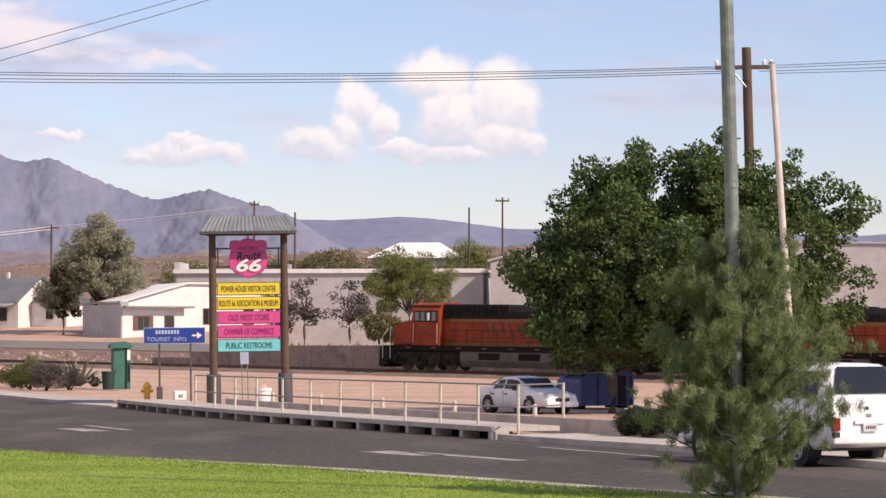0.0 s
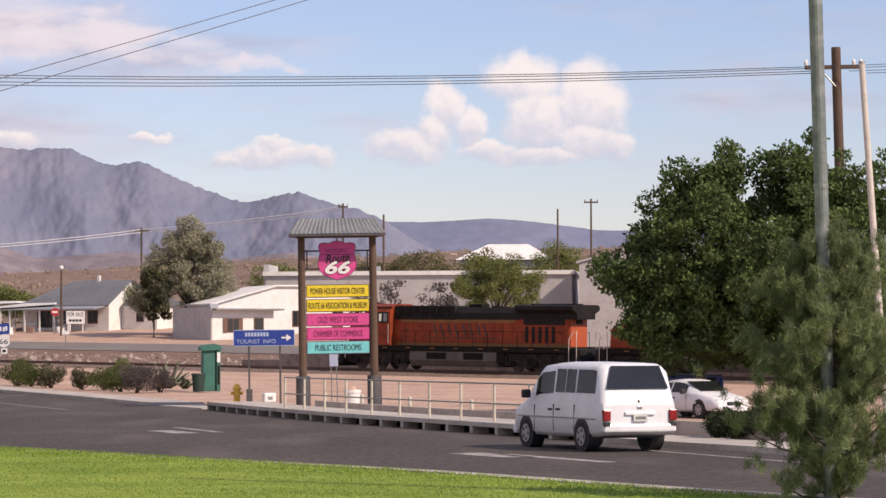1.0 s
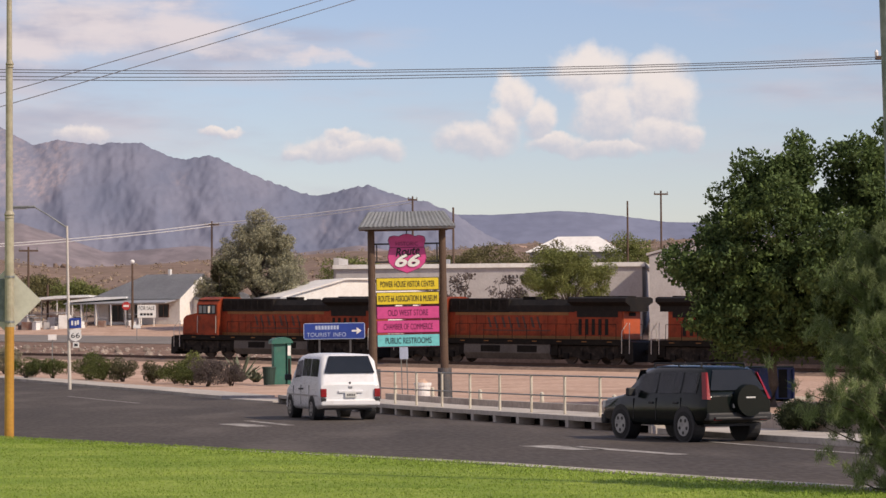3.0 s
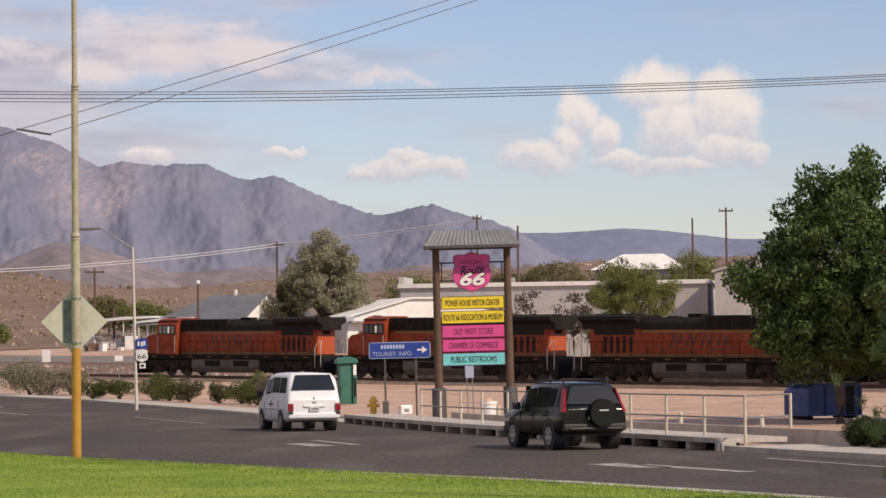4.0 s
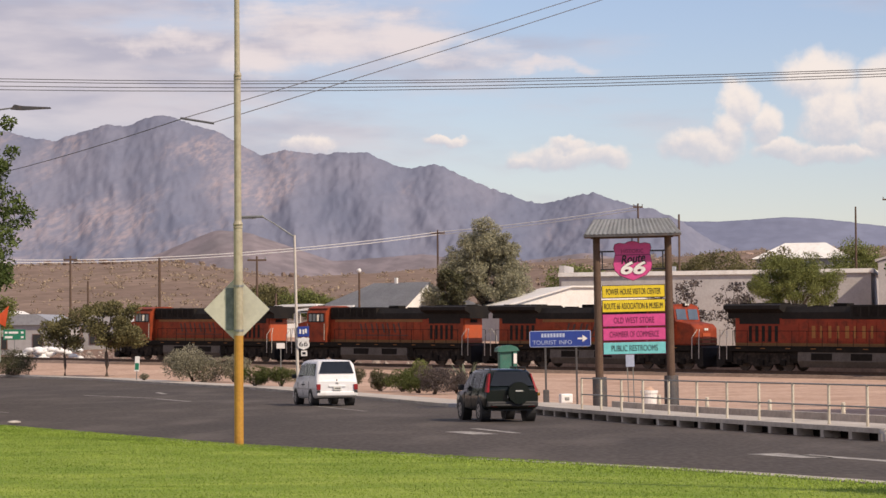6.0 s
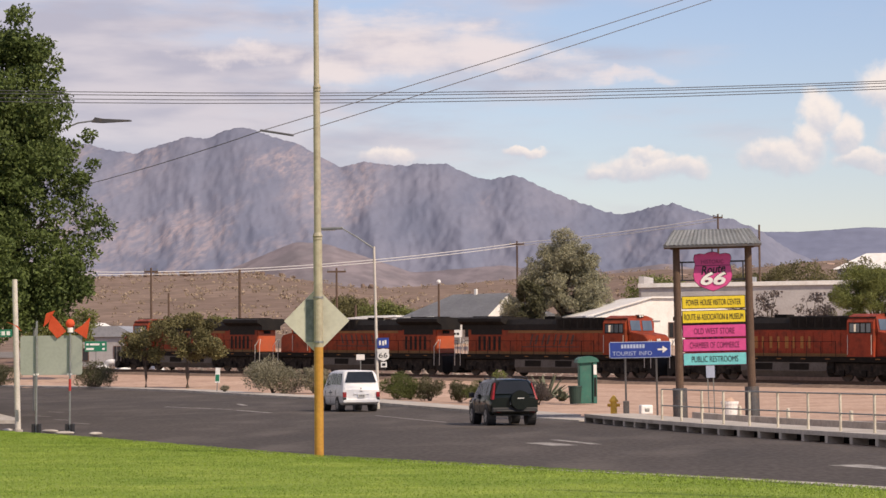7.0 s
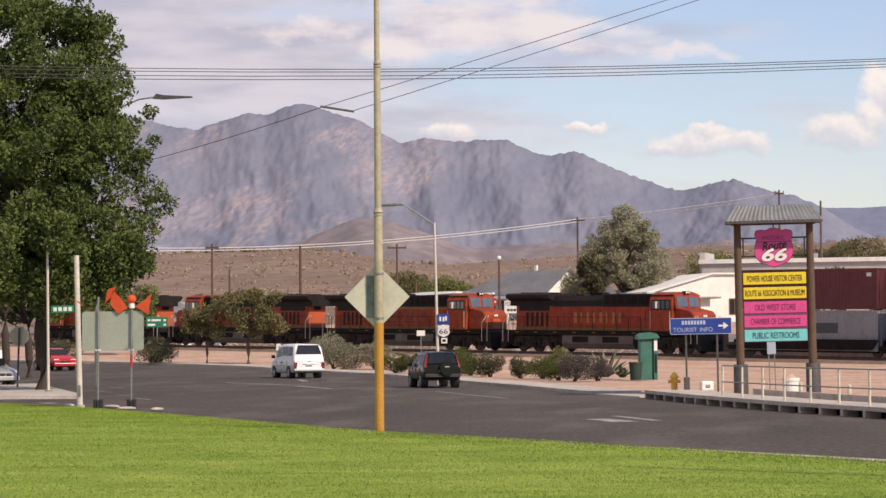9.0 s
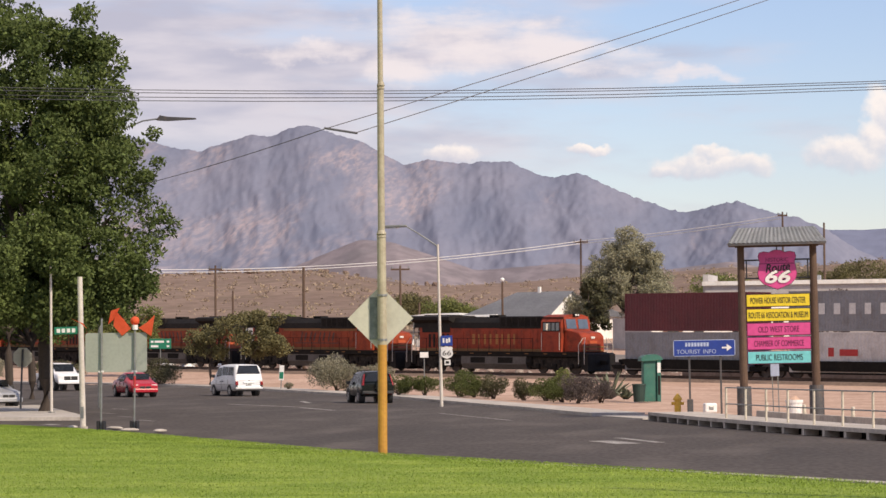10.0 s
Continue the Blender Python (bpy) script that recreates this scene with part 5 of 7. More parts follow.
def build_big_sign():
    e = thing("town_sign", "tall two-post timber sign with a tin roof and coloured boards", "sign", pose(2.86, 100.7, 0.05, 0, -0.8, 0))
    for x in (-1.38, 1.38):
        bm = chain(bm_new(), [(x, 0, -0.2), (x, 0, 3.0), (x, 0, 6.72)], [0.16, 0.15, 0.135], 14)
        part("post", bm, "wood_post", e)
        bm = tube(bm_new(), (x, 0, -0.15), (x, 0, 1.22), 0.285, 0.275, seg=20)
        part("sleeve", bm, "sleeve_steel", e)
    part("crossbeam", box(bm_new(), -1.6, 1.6, -0.09, 0.09, 6.56, 6.74, 0.01), "wood_post", e)
    # hipped corrugated roof
    bm = bm_new()
    n = 44
    for sgn in (-1, 1):
        lo, hi = [], []
        for i in range(n + 1):
            u = -1 + 2 * i / n
            k = 0.018 * (1 if i % 2 else -1)
            lo.append(bm.verts.new((u * 1.88, sgn * 0.85, 6.7 + k))), hi.append(bm.verts.new((u * 1.48, 0.0, 7.32 + k)))
        for i in range(n):
            bm.faces.new((lo[i], lo[i + 1], hi[i + 1], hi[i]))
    for sgn in (-1, 1):
        a, b, c = (sgn * 1.88, -0.85, 6.69), (sgn * 1.88, 0.85, 6.69), (sgn * 1.48, 0, 7.31)
        bm.faces.new([bm.verts.new(p) for p in (a, b, c)])
    bmesh.ops.solidify(bm, geom=bm.faces[:], thickness=0.02)
    part("tin_roof", bm, "tin_roof", e)
    part("fascia", box(bm_new(), -1.86, 1.86, -0.845, -0.80, 6.6, 6.685), "sleeve_steel", e)
    part("soffit", box(bm_new(), -1.84, 1.84, -0.8, 0.8, 6.62, 6.66), "wood_post", e)
    # shield and its frame
    for z in (5.36, 6.06):
        for s in (-1, 1):
            part("frame_bar", box(bm_new(), min(s * 0.66, s * 1.3), max(s * 0.66, s * 1.3), -0.03, 0.03, z - 0.03, z + 0.03), "sign_black", e)
    for x in (-1.17, 1.17):
        part("frame_bar", box(bm_new(), x - 0.025, x + 0.025, -0.025, 0.025, 5.39, 6.03), "sign_black", e)
    part("hanger", tube(bm_new(), (0, 0, 6.3), (0, 0, 6.6), 0.02, seg=6), "sign_black", e)
    sh = part("shield", prism(bm_new(), [(x, z + 5.68) for x, z in shield_outline(1.52, 1.5)], -0.07, 0.07), "sign_pink", e)
    bm = prism(bm_new(), [(x, z + 5.68) for x, z in shield_outline(1.56, 1.54)], -0.05, 0.05)
    part("shield_edge", bm, "sign_plum", sh)
    part("shield_band", box(bm_new(), -0.66, 0.66, -0.078, -0.069, 5.9, 5.925), "sign_plum", sh)
    writing("HISTORIC", 0.86, 0.15, "sign_plum", sh, pose(0, -0.078, 6.06))
    writing("Route", 0.95, 0.33, "sign_black", sh, pose(0.02, -0.08, 5.77) @ pose(0, 0, 0, 0, -6, 0), bold=0.02, slant=0.3)
    writing("66", 1.06, 0.56, "sign_black", sh, pose(0.02, -0.082, 5.40), bold=0.055, slant=0.25)
    writing("66", 0.98, 0.50, "sign_white", sh, pose(0.02, -0.092, 5.41), bold=0.03, slant=0.25)
    z = 4.50
    for text, mt, ink, wd, up in (("POWER HOUSE VISITOR CENTER", "sign_yellow", "sign_black", 2.1, 0.56), ("ROUTE 66 ASSOCIATION & MUSEUM", "sign_yellow", "sign_black", 2.26, 0.55),
                                  ("OLD WEST STORE", "sign_pink", "sign_plum", 1.56, 0.54), ("CHAMBER OF COMMERCE", "sign_pink", "sign_plum", 1.9, 0.54), ("PUBLIC RESTROOMS", "sign_cyan", "sign_black", 1.78, 0.0)):
        b = part("board", box(bm_new(), -1.2, 1.2, -0.05, 0.03, z - 0.225, z + 0.225, 0.012), mt, e)
        part("board_edge", box(bm_new(), -1.225, 1.225, -0.03, 0.025, z - 0.25, z + 0.25), "sign_black" if mt == "sign_yellow" else "sign_plum", b)
        writing(text, wd, 0.23, ink, b, pose(0, -0.056, z))
        z -= up
    return e


build_big_sign()


def build_arrow_sign():
    e = thing("tourist_sign", "blue tourist information sign with a white arrow on two posts", "sign", pose(-0.02, 107.5, land_z(0, 107.5), 0, -0.6, 3))
    for x in (-0.62, 0.66):
        part("post", box(bm_new(), x - 0.04, x + 0.04, 0.03, 0.11, -0.1, 2.5, 0.01), "sleeve_steel", e)
    p = part("panel", prism(bm_new(), [(-1.27, 2.36), (-1.22, 2.31), (1.22, 2.31), (1.27, 2.36), (1.27, 2.93), (1.22, 2.98), (-1.22, 2.98), (-1.27, 2.93)], -0.012, 0.03), "sign_letter_pale", e)
    part("panel_face", box(bm_new(), -1.24, 1.24, -0.018, -0.011, 2.335, 2.955), "sign_blue", p)
    bm = prism(bm_new(), [(0.72, 2.61), (0.92, 2.61), (0.92, 2.5), (1.13, 2.645), (0.92, 2.79), (0.92, 2.68), (0.72, 2.68)], -0.026, -0.017)
    part("arrow", bm, "sign_white", p)
    for k in range(8):
        x = -0.78 + k * 0.125
        part("letter_bar", box(bm_new(), x, x + 0.09, -0.024, -0.017, 2.71, 2.87), "sign_letter_pale", p)
    writing("TOURIST", 0.98, 0.17, "sign_letter_pale", p, pose(-0.65, -0.024, 2.5))
    writing("INFO", 0.52, 0.17, "sign_letter_pale", p, pose(0.22, -0.024, 2.5))
    bm = box(bm_new(), -0.74, -0.5, -0.1, 0.2, 0.0, 0.55, 0.03)
    part("post_footing", bm, "sleeve_steel", e)
    return e


build_arrow_sign()


def build_hydrant(x, y):
    e = thing("fire_hydrant", "yellow-orange fire hydrant on the pavement", "hydrant", pose(x, y, land_z(x, y) - 0.02))
    bm = chain(bm_new(), [(0, 0, 0), (0, 0, 0.08), (0, 0, 0.08), (0, 0, 0.58)], [0.2, 0.2, 0.13, 0.13], 14)
    part("barrel", bm, "hydrant_yellow", e)
    bm = chain(bm_new(), [(0, 0, 0.58), (0, 0, 0.64), (0, 0, 0.76), (0, 0, 0.84)], [0.18, 0.18, 0.1, 0.03], 14)
    part("bonnet", bm, "hydrant_yellow", e)
    for s in (-1, 1):
        part("outlet", tube(bm_new(), (s * 0.1, 0, 0.45), (s * 0.25, 0, 0.45), 0.065, seg=10), "hydrant_yellow", e)
    part("front_outlet", tube(bm_new(), (0, -0.1, 0.42), (0, -0.26, 0.42), 0.085, seg=10), "hydrant_yellow", e)


M["hydrant_yellow"] = material("hydrant_paint", (0.85, 0.50, 0.06), 0.55, second=(0.75, 0.42, 0.055), scale=4, fine=30, amount=0.3)
M["green_steel"] = material("green_painted_steel", (0.03, 0.155, 0.115), 0.5, second=(0.022, 0.115, 0.088), scale=2, fine=20, amount=0.2, dirt=(0.1, 0.15, 0.12), dirt_amount=0.3)
M["green_plastic"] = material("dark_green_plastic", (0.018, 0.045, 0.035), 0.6, scale=2, fine=20, amount=0.2)
build_hydrant(-1.12, 103.8)


def build_kiosk():
    x, y = -2.75, 131.0
    e = thing("green_kiosk", "green steel kiosk with a curved roof beside the bushes", "kiosk", pose(x, y, land_z(x, y), 0, 0, 14))
    part("back", box(bm_new(), -0.42, 0.24, -0.25, 0.25, 0.0, 2.1, 0.03), "green_steel", e)
    roof = [(-0.56, 2.05), (-0.53, 2.22), (-0.35, 2.34), (0.15, 2.38), (0.44, 2.28), (0.56, 2.1), (0.5, 2.08), (-0.48, 2.03)]
    part("roof", prism(bm_new(), roof, -0.4, 0.4), "green_steel", e)
    part("side_panel", box(bm_new(), 0.25, 0.45, -0.35, 0.3, 0.0, 2.1, 0.02), "green_steel", e)
    part("notice", box(bm_new(), 0.27, 0.43, -0.365, -0.35, 1.45, 1.95), "sign_white", e)
    part("opening", box(bm_new(), 0.29, 0.41, -0.36, -0.35, 0.35, 1.3), "loco_black", e)
    x, y = -3.32, 130.2
    b = thing("litter_bin", "dark green round litter bin beside the kiosk", "bin", pose(x, y, land_z(x, y)))
    part("body", tube(bm_new(), (0, 0, 0), (0, 0, 0.82), 0.27, 0.33, seg=18), "green_plastic", b)
    part("rim", tube(bm_new(), (0, 0, 0.82), (0, 0, 0.9), 0.36, 0.35, seg=18), "green_plastic", b)


build_kiosk()


def build_barrel():
    x, y = 3.33, 99.6
    e = thing("stone_planter", "pale round concrete planter behind the railing", "planter", pose(x, y, land_z(x, y)))
    part("drum", chain(bm_new(), [(0, 0, -0.05), (0, 0, 0.55), (0, 0, 0.55), (0, 0, 0.66)], [0.27, 0.31, 0.34, 0.34], 18), "sign_white", e)
    part("fill", chain(bm_new(), [(0, 0, 0.66), (0.02, 0, 0.72), (0.04, 0, 0.82)], [0.26, 0.2, 0.04], 10), "dirt", e)
    e = thing("site_sign", "small weathered sign on two thin posts", "sign", pose(2.75, 103.4, land_z(2.75, 103.4), 0, -1.5, 0))
    for s in (-0.1, 0.12):
        part("post", box(bm_new(), s - 0.02, s + 0.02, -0.02, 0.02, -0.1, 2.3), "galvanised", e)
    part("panel", box(bm_new(), -0.16, 0.18, -0.03, 0.0, 1.55, 2.3, 0.01), "sign_letter_pale", e)
    e = thing("floodlight", "white floodlight on the ground beside the railing", "lamp", pose(0.15, 100.2, land_z(0.15, 100.2) + 0.0, 0, 0, 20))
    part("housing", box(bm_new(), -0.25, 0.25, -0.15, 0.15, 0.12, 0.5, 0.06), "sign_white", e)
    part("lens", box(bm_new(), -0.09, 0.09, -0.17, -0.14, 0.24, 0.38, 0.02), "galvanised", e)
    part("bracket", box(bm_new(), -0.05, 0.05, -0.1, 0.1, -0.05, 0.2), "galvanised", e)


build_barrel()


def build_dumpster():
    e = thing("rubbish_skip", "blue steel rubbish skip on the lot", "skip", pose(17.85, 110.0, land_z(17.85, 110), 0, 0, 24))
    part("front_half", prism(bm_new(), [(-1.35, 0.1), (-1.35, 1.15), (-1.05, 1.42), (1.35, 1.42), (1.35, 0.1)], -0.9, 0.9), "skip_blue", e)
    for x in (-1.3, -0.4, 0.45, 1.28):
        part("rib", box(bm_new(), x - 0.05, x + 0.05, -0.97, -0.9, 0.12, 1.35), "skip_blue", e)
    for x in (-0.67, 0.67):
        part("lid", box(bm_new(), x - 0.62, x + 0.62, -0.95, 0.92, 1.42, 1.48, 0.015), "green_plastic", e)
    part("dark_panel", box(bm_new(), 0.52, 0.98, -0.93, -0.9, 0.15, 1.35), "loco_black", e)
    for x in (-1.1, 1.1):
        part("foot", box(bm_new(), x - 0.15, x + 0.15, -0.7, 0.7, -0.02, 0.1), "loco_frame", e)


M["skip_blue"] = material("scuffed_blue_paint", (0.028, 0.06, 0.22), 0.5, second=(0.02, 0.045, 0.17), scale=1.5, fine=15, amount=0.3, dirt=(0.12, 0.12, 0.16), dirt_amount=0.35)
build_dumpster()
for x, y, L, deg in ((19.8, 112, 1.9, 5), (22.3, 112.5, 1.9, -4)):
    e = thing("wheel_stop", "pale concrete wheel stop on the lot", "wheel stop", pose(x, y, land_z(x, y), 0, 0, deg))
    part("block", prism(bm_new(), [(-0.12, -0.02), (0.12, -0.02), (0.07, 0.14), (-0.07, 0.14)], -L / 2, L / 2, "x"), "concrete", e)


# ---- buildings beyond the railway ----
M["stucco_white"] = material("white_stucco", (0.78, 0.77, 0.74), 0.85, second=(0.70, 0.68, 0.65), scale=0.6, fine=6, amount=0.15, dirt=(0.5, 0.44, 0.38), dirt_amount=0.3)
M["stucco_grey"] = material("grey_block_wall", (0.46, 0.44, 0.435), 0.9, second=(0.40, 0.38, 0.375), scale=0.4, fine=5, amount=0.2, dirt=(0.28, 0.25, 0.24), dirt_amount=0.35)
M["roof_metal"] = material("grey_metal_roof", (0.40, 0.41, 0.43), 0.5, 0.3, second=(0.33, 0.34, 0.36), scale=0.6, fine=5, amount=0.25)
M["roof_shingle"] = material("grey_shingle_roof", (0.26, 0.26, 0.27), 0.9, second=(0.20, 0.20, 0.21), scale=0.5, fine=4, amount=0.35, dirt=(0.14, 0.13, 0.12), dirt_amount=0.4)
M["frame_brown"] = plain("brown_window_frame", (0.16, 0.085, 0.06), 0.7)
M["dark_opening"] = plain("dark_window_pane", (0.03, 0.032, 0.036), 0.12)
M["canvas_white"] = plain("white_canvas", (0.78, 0.78, 0.77), 0.8)
M["rust"] = material("rusty_junk_metal", (0.2, 0.09, 0.06), 0.9, second=(0.3, 0.25, 0.22), scale=1, fine=6, amount=0.4)


def opening(parent, x, z, w, h, y=0.0, frame_mat="frame_brown", nm="window"):
    f = part(nm, box(bm_new(), x - w / 2 - 0.08, x + w / 2 + 0.08, y - 0.06, y + 0.02, z - 0.08, z + h + 0.08), frame_mat, parent)
    part("pane", box(bm_new(), x - w / 2, x + w / 2, y - 0.075, y - 0.06, z, z + h), "dark_opening", f)
    if nm == "window":
        part("mullion", box(bm_new(), x - 0.03, x + 0.03, y - 0.09, y - 0.075, z, z + h), frame_mat, f)


def build_house():
    """Bungalow with a hipped metal roof, a gable end and a long porch."""
    x, y = -17.2, 288.5
    z0 = land_z(x, y) - 0.1
    e = thing("bungalow", "white bungalow with a grey hipped metal roof and porch", "house", pose(x, y, z0, 0, 0, -30))
    # its corner lies at the origin, the porch front runs to -x, the gable end to +x along y
    part("wall", box(bm_new(), -11.5, 0, 0, 8.5, -0.4, 2.9), "stucco_white", e)
    part("side_wall", box(bm_new(), 0.02, 4.6, 2.6, 8.5, -0.4, 2.8), "stucco_white", e)
    bm = prism(bm_new(), [(-0.3, 2.85), (4.25, 5.7), (8.8, 2.85)], -0.02, 0.02, "x")
    part("gable", bm, "stucco_white", e)
    bm = bm_new()
    v = [bm.verts.new(p) for p in ((-12.2, -0.6, 2.85), (0.4, -0.6, 2.85), (0.4, 9.1, 2.85), (-12.2, 9.1, 2.85), (-7.2, 4.25, 5.75), (0.4, 4.25, 5.75))]
    for f in ((0, 1, 5, 4), (2, 3, 4, 5), (3, 0, 4)):
        bm.faces.new([v[i] for i in f])
    bmesh.ops.solidify(bm, geom=bm.faces[:], thickness=0.14)
    part("roof", bm, "roof_metal", e)
    bm = bm_new()
    v = [bm.verts.new(p) for p in ((0.45, 1.9, 2.85), (5.0, 1.9, 2.8), (5.0, 9, 2.8), (0.45, 9, 2.85), (0.45, 5.2, 5.3))]
    for f in ((0, 1, 4), (1, 2, 4), (2, 3, 4)):
        bm.faces.new([v[i] for i in f])
    bmesh.ops.solidify(bm, geom=bm.faces[:], thickness=0.12)
    part("side_roof", bm, "roof_shingle", e)
    bm = prism(bm_new(), [(-0.05, 2.72), (-2.6, 2.35), (-2.6, 2.47), (-0.05, 2.86)], -13.8, -0.2, "x")
    part("porch_roof", bm, "roof_metal", e)
    for k in range(6):
        part("porch_post", box(bm_new(), -13.6 + 2.0 * k, -13.45 + 2.0 * k, -2.5, -2.35, -0.4, 2.4), "stucco_white", e)
    for wx in (-2.1, -5.3):
        opening(e, wx, 0.9, 1.2, 1.3)
    opening(e, -8.2, 0.5, 2.4, 1.7)
    opening(e, 2.4, 1.1, 0.8, 0.8, 2.6)
    part("chimney", box(bm_new(), -4.2, -3.9, 4.0, 4.3, 5.5, 6.3), "stucco_white", e)


build_house()


def build_annex():
    """Low flat-roofed shop and the larger white building behind it."""
    x, y = -5.2, 256.5
    z0 = land_z(x, y) - 0.1
    e = thing("flat_roofed_shop", "low white flat-roofed shop with brown shuttered windows", "building", pose(x, y, z0, 0, 0, 24))
    part("wall", box(bm_new(), 0.02, 6.6, 0, 9.8, -0.6, 3.0), "stucco_white", e)
    # grey here puts the shade on the shop's left side into the wall colour
    part("side_wall", box(bm_new(), -0.12, 0.0, 0.02, 10, -0.6, 3.35), "stucco_grey", e)
    part("roof_overhang", box(bm_new(), 0.02, 7.4, -0.9, 10, 3.0, 3.18, 0.02), "roof_shingle", e)
    opening(e, 2.2, 0.9, 1.9, 1.25)
    part("shutter", box(bm_new(), 1.15, 1.6, -0.1, -0.07, 0.8, 2.2), "frame_brown", e)
    part("shutter", box(bm_new(), 2.8, 3.25, -0.1, -0.07, 0.8, 2.2), "frame_brown", e)
    opening(e, 5.0, 0.1, 0.9, 2.1, nm="door")
    part("roof_cooler", box(bm_new(), 0.6, 1.5, 2.0, 2.9, 3.18, 3.7, 0.03), "roof_metal", e)
    x, y = 2.0, 266.0
    b = thing("gabled_hall", "bright white gabled hall with small brown windows", "building", pose(x, y, land_z(x, y) - 0.2, 0, 0, 20))
    part("wall", prism(bm_new(), [(-7.5, -0.4), (9, -0.4), (9, 3.6), (4.5, 5.0), (-1, 5.0), (-7.5, 3.2)], 0, 9), "stucco_white", b)
    part("roof", prism(bm_new(), [(-7.9, 3.1), (-1, 5.02), (4.6, 5.02), (9.3, 3.6), (9.3, 3.78), (4.6, 5.2), (-1, 5.2), (-7.9, 3.28)], -0.3, 9.3), "stucco_white", b)
    for wx in (1.4, 5.8):
        opening(b, wx, 1.0, 1.0, 1.5)


build_annex()


def build_warehouse():
    x, y = 4.0, 284.0
    z0 = 4.6
    e = thing("warehouse", "long grey warehouse with a pale flat roof edge", "building", pose(x, y, z0, 0, 0, -10))
    part("wall", box(bm_new(), -4, 29.5, 0, 20, -4, 5.9), "stucco_grey", e)
    part("roof_edge", box(bm_new(), -4.3, 29.8, -0.3, 20.3, 5.9, 6.35), "stucco_white", e)
    part("parapet", box(bm_new(), -4.6, -4.0, 2, 8, -4, 7.2), "stucco_grey", e)
    for k in range(6):
        bx = 14.6 + k * 0.42
        part("sign_bar", box(bm_new(), bx, bx + 0.2, -0.03, 0.0, 4.75, 5.05), "dark_opening", e)
    part("roof_vent", box(bm_new(), 7, 8, 4, 5, 6.35, 7.0), "roof_metal", e)
    x, y = 33.0, 272.0
    b = thing("storage_hall", "plain grey storage hall with a low pitched roof", "building", pose(x, y, 4.8, 0, 0, -12))
    part("wall", prism(bm_new(), [(0, -4), (46, -4), (46, 8.2), (24, 8.6), (5, 8.0), (0, 6.6)], 0, 16), "stucco_grey", b)
    part("roof", prism(bm_new(), [(-0.3, 6.62), (5, 8.03), (24, 8.63), (46.3, 8.23), (46.3, 8.45), (24, 8.9), (5, 8.28), (-0.3, 6.85)], -0.2, 16.3), "stucco_grey", b)
    x, y = 32.5, 345.0
    c = thing("white_roofed_hall", "distant hall with a white faceted roof above the trees", "building", pose(x - 0.7, y, 10.3, 0, 0, -10))
    part("wall", box(bm_new(), -6, 6, 0, 9, -9, 4.2), "stucco_grey", c)
    bm = bm_new()
    v = [bm.verts.new(p) for p in ((-6.6, -0.5, 4.1), (6.6, -0.5, 4.1), (6.6, 9.5, 4.1), (-6.6, 9.5, 4.1), (-2.4, 3.2, 6.3), (3.0, 3.2, 6.3), (3.0, 6, 6.3), (-2.4, 6, 6.3))]
    for f in ((0, 1, 5, 4), (1, 2, 6, 5), (2, 3, 7, 6), (3, 0, 4, 7), (4, 5, 6, 7)):
        bm.faces.new([v[i] for i in f])
    part("roof", bm, "stucco_white", c)
    x, y = 44.0, 335.0
    d = thing("small_shed", "small cream shed on the slope", "shed", pose(x, y, land_z(x, y) - 0.2))
    part("wall", box(bm_new(), -1.3, 3.0, 0, 3, -0.4, 4.8), "stucco_white", d)
    part("roof", box(bm_new(), -1.5, 3.2, -0.3, 3.3, 4.8, 5.0), "stucco_white", d)


build_warehouse()


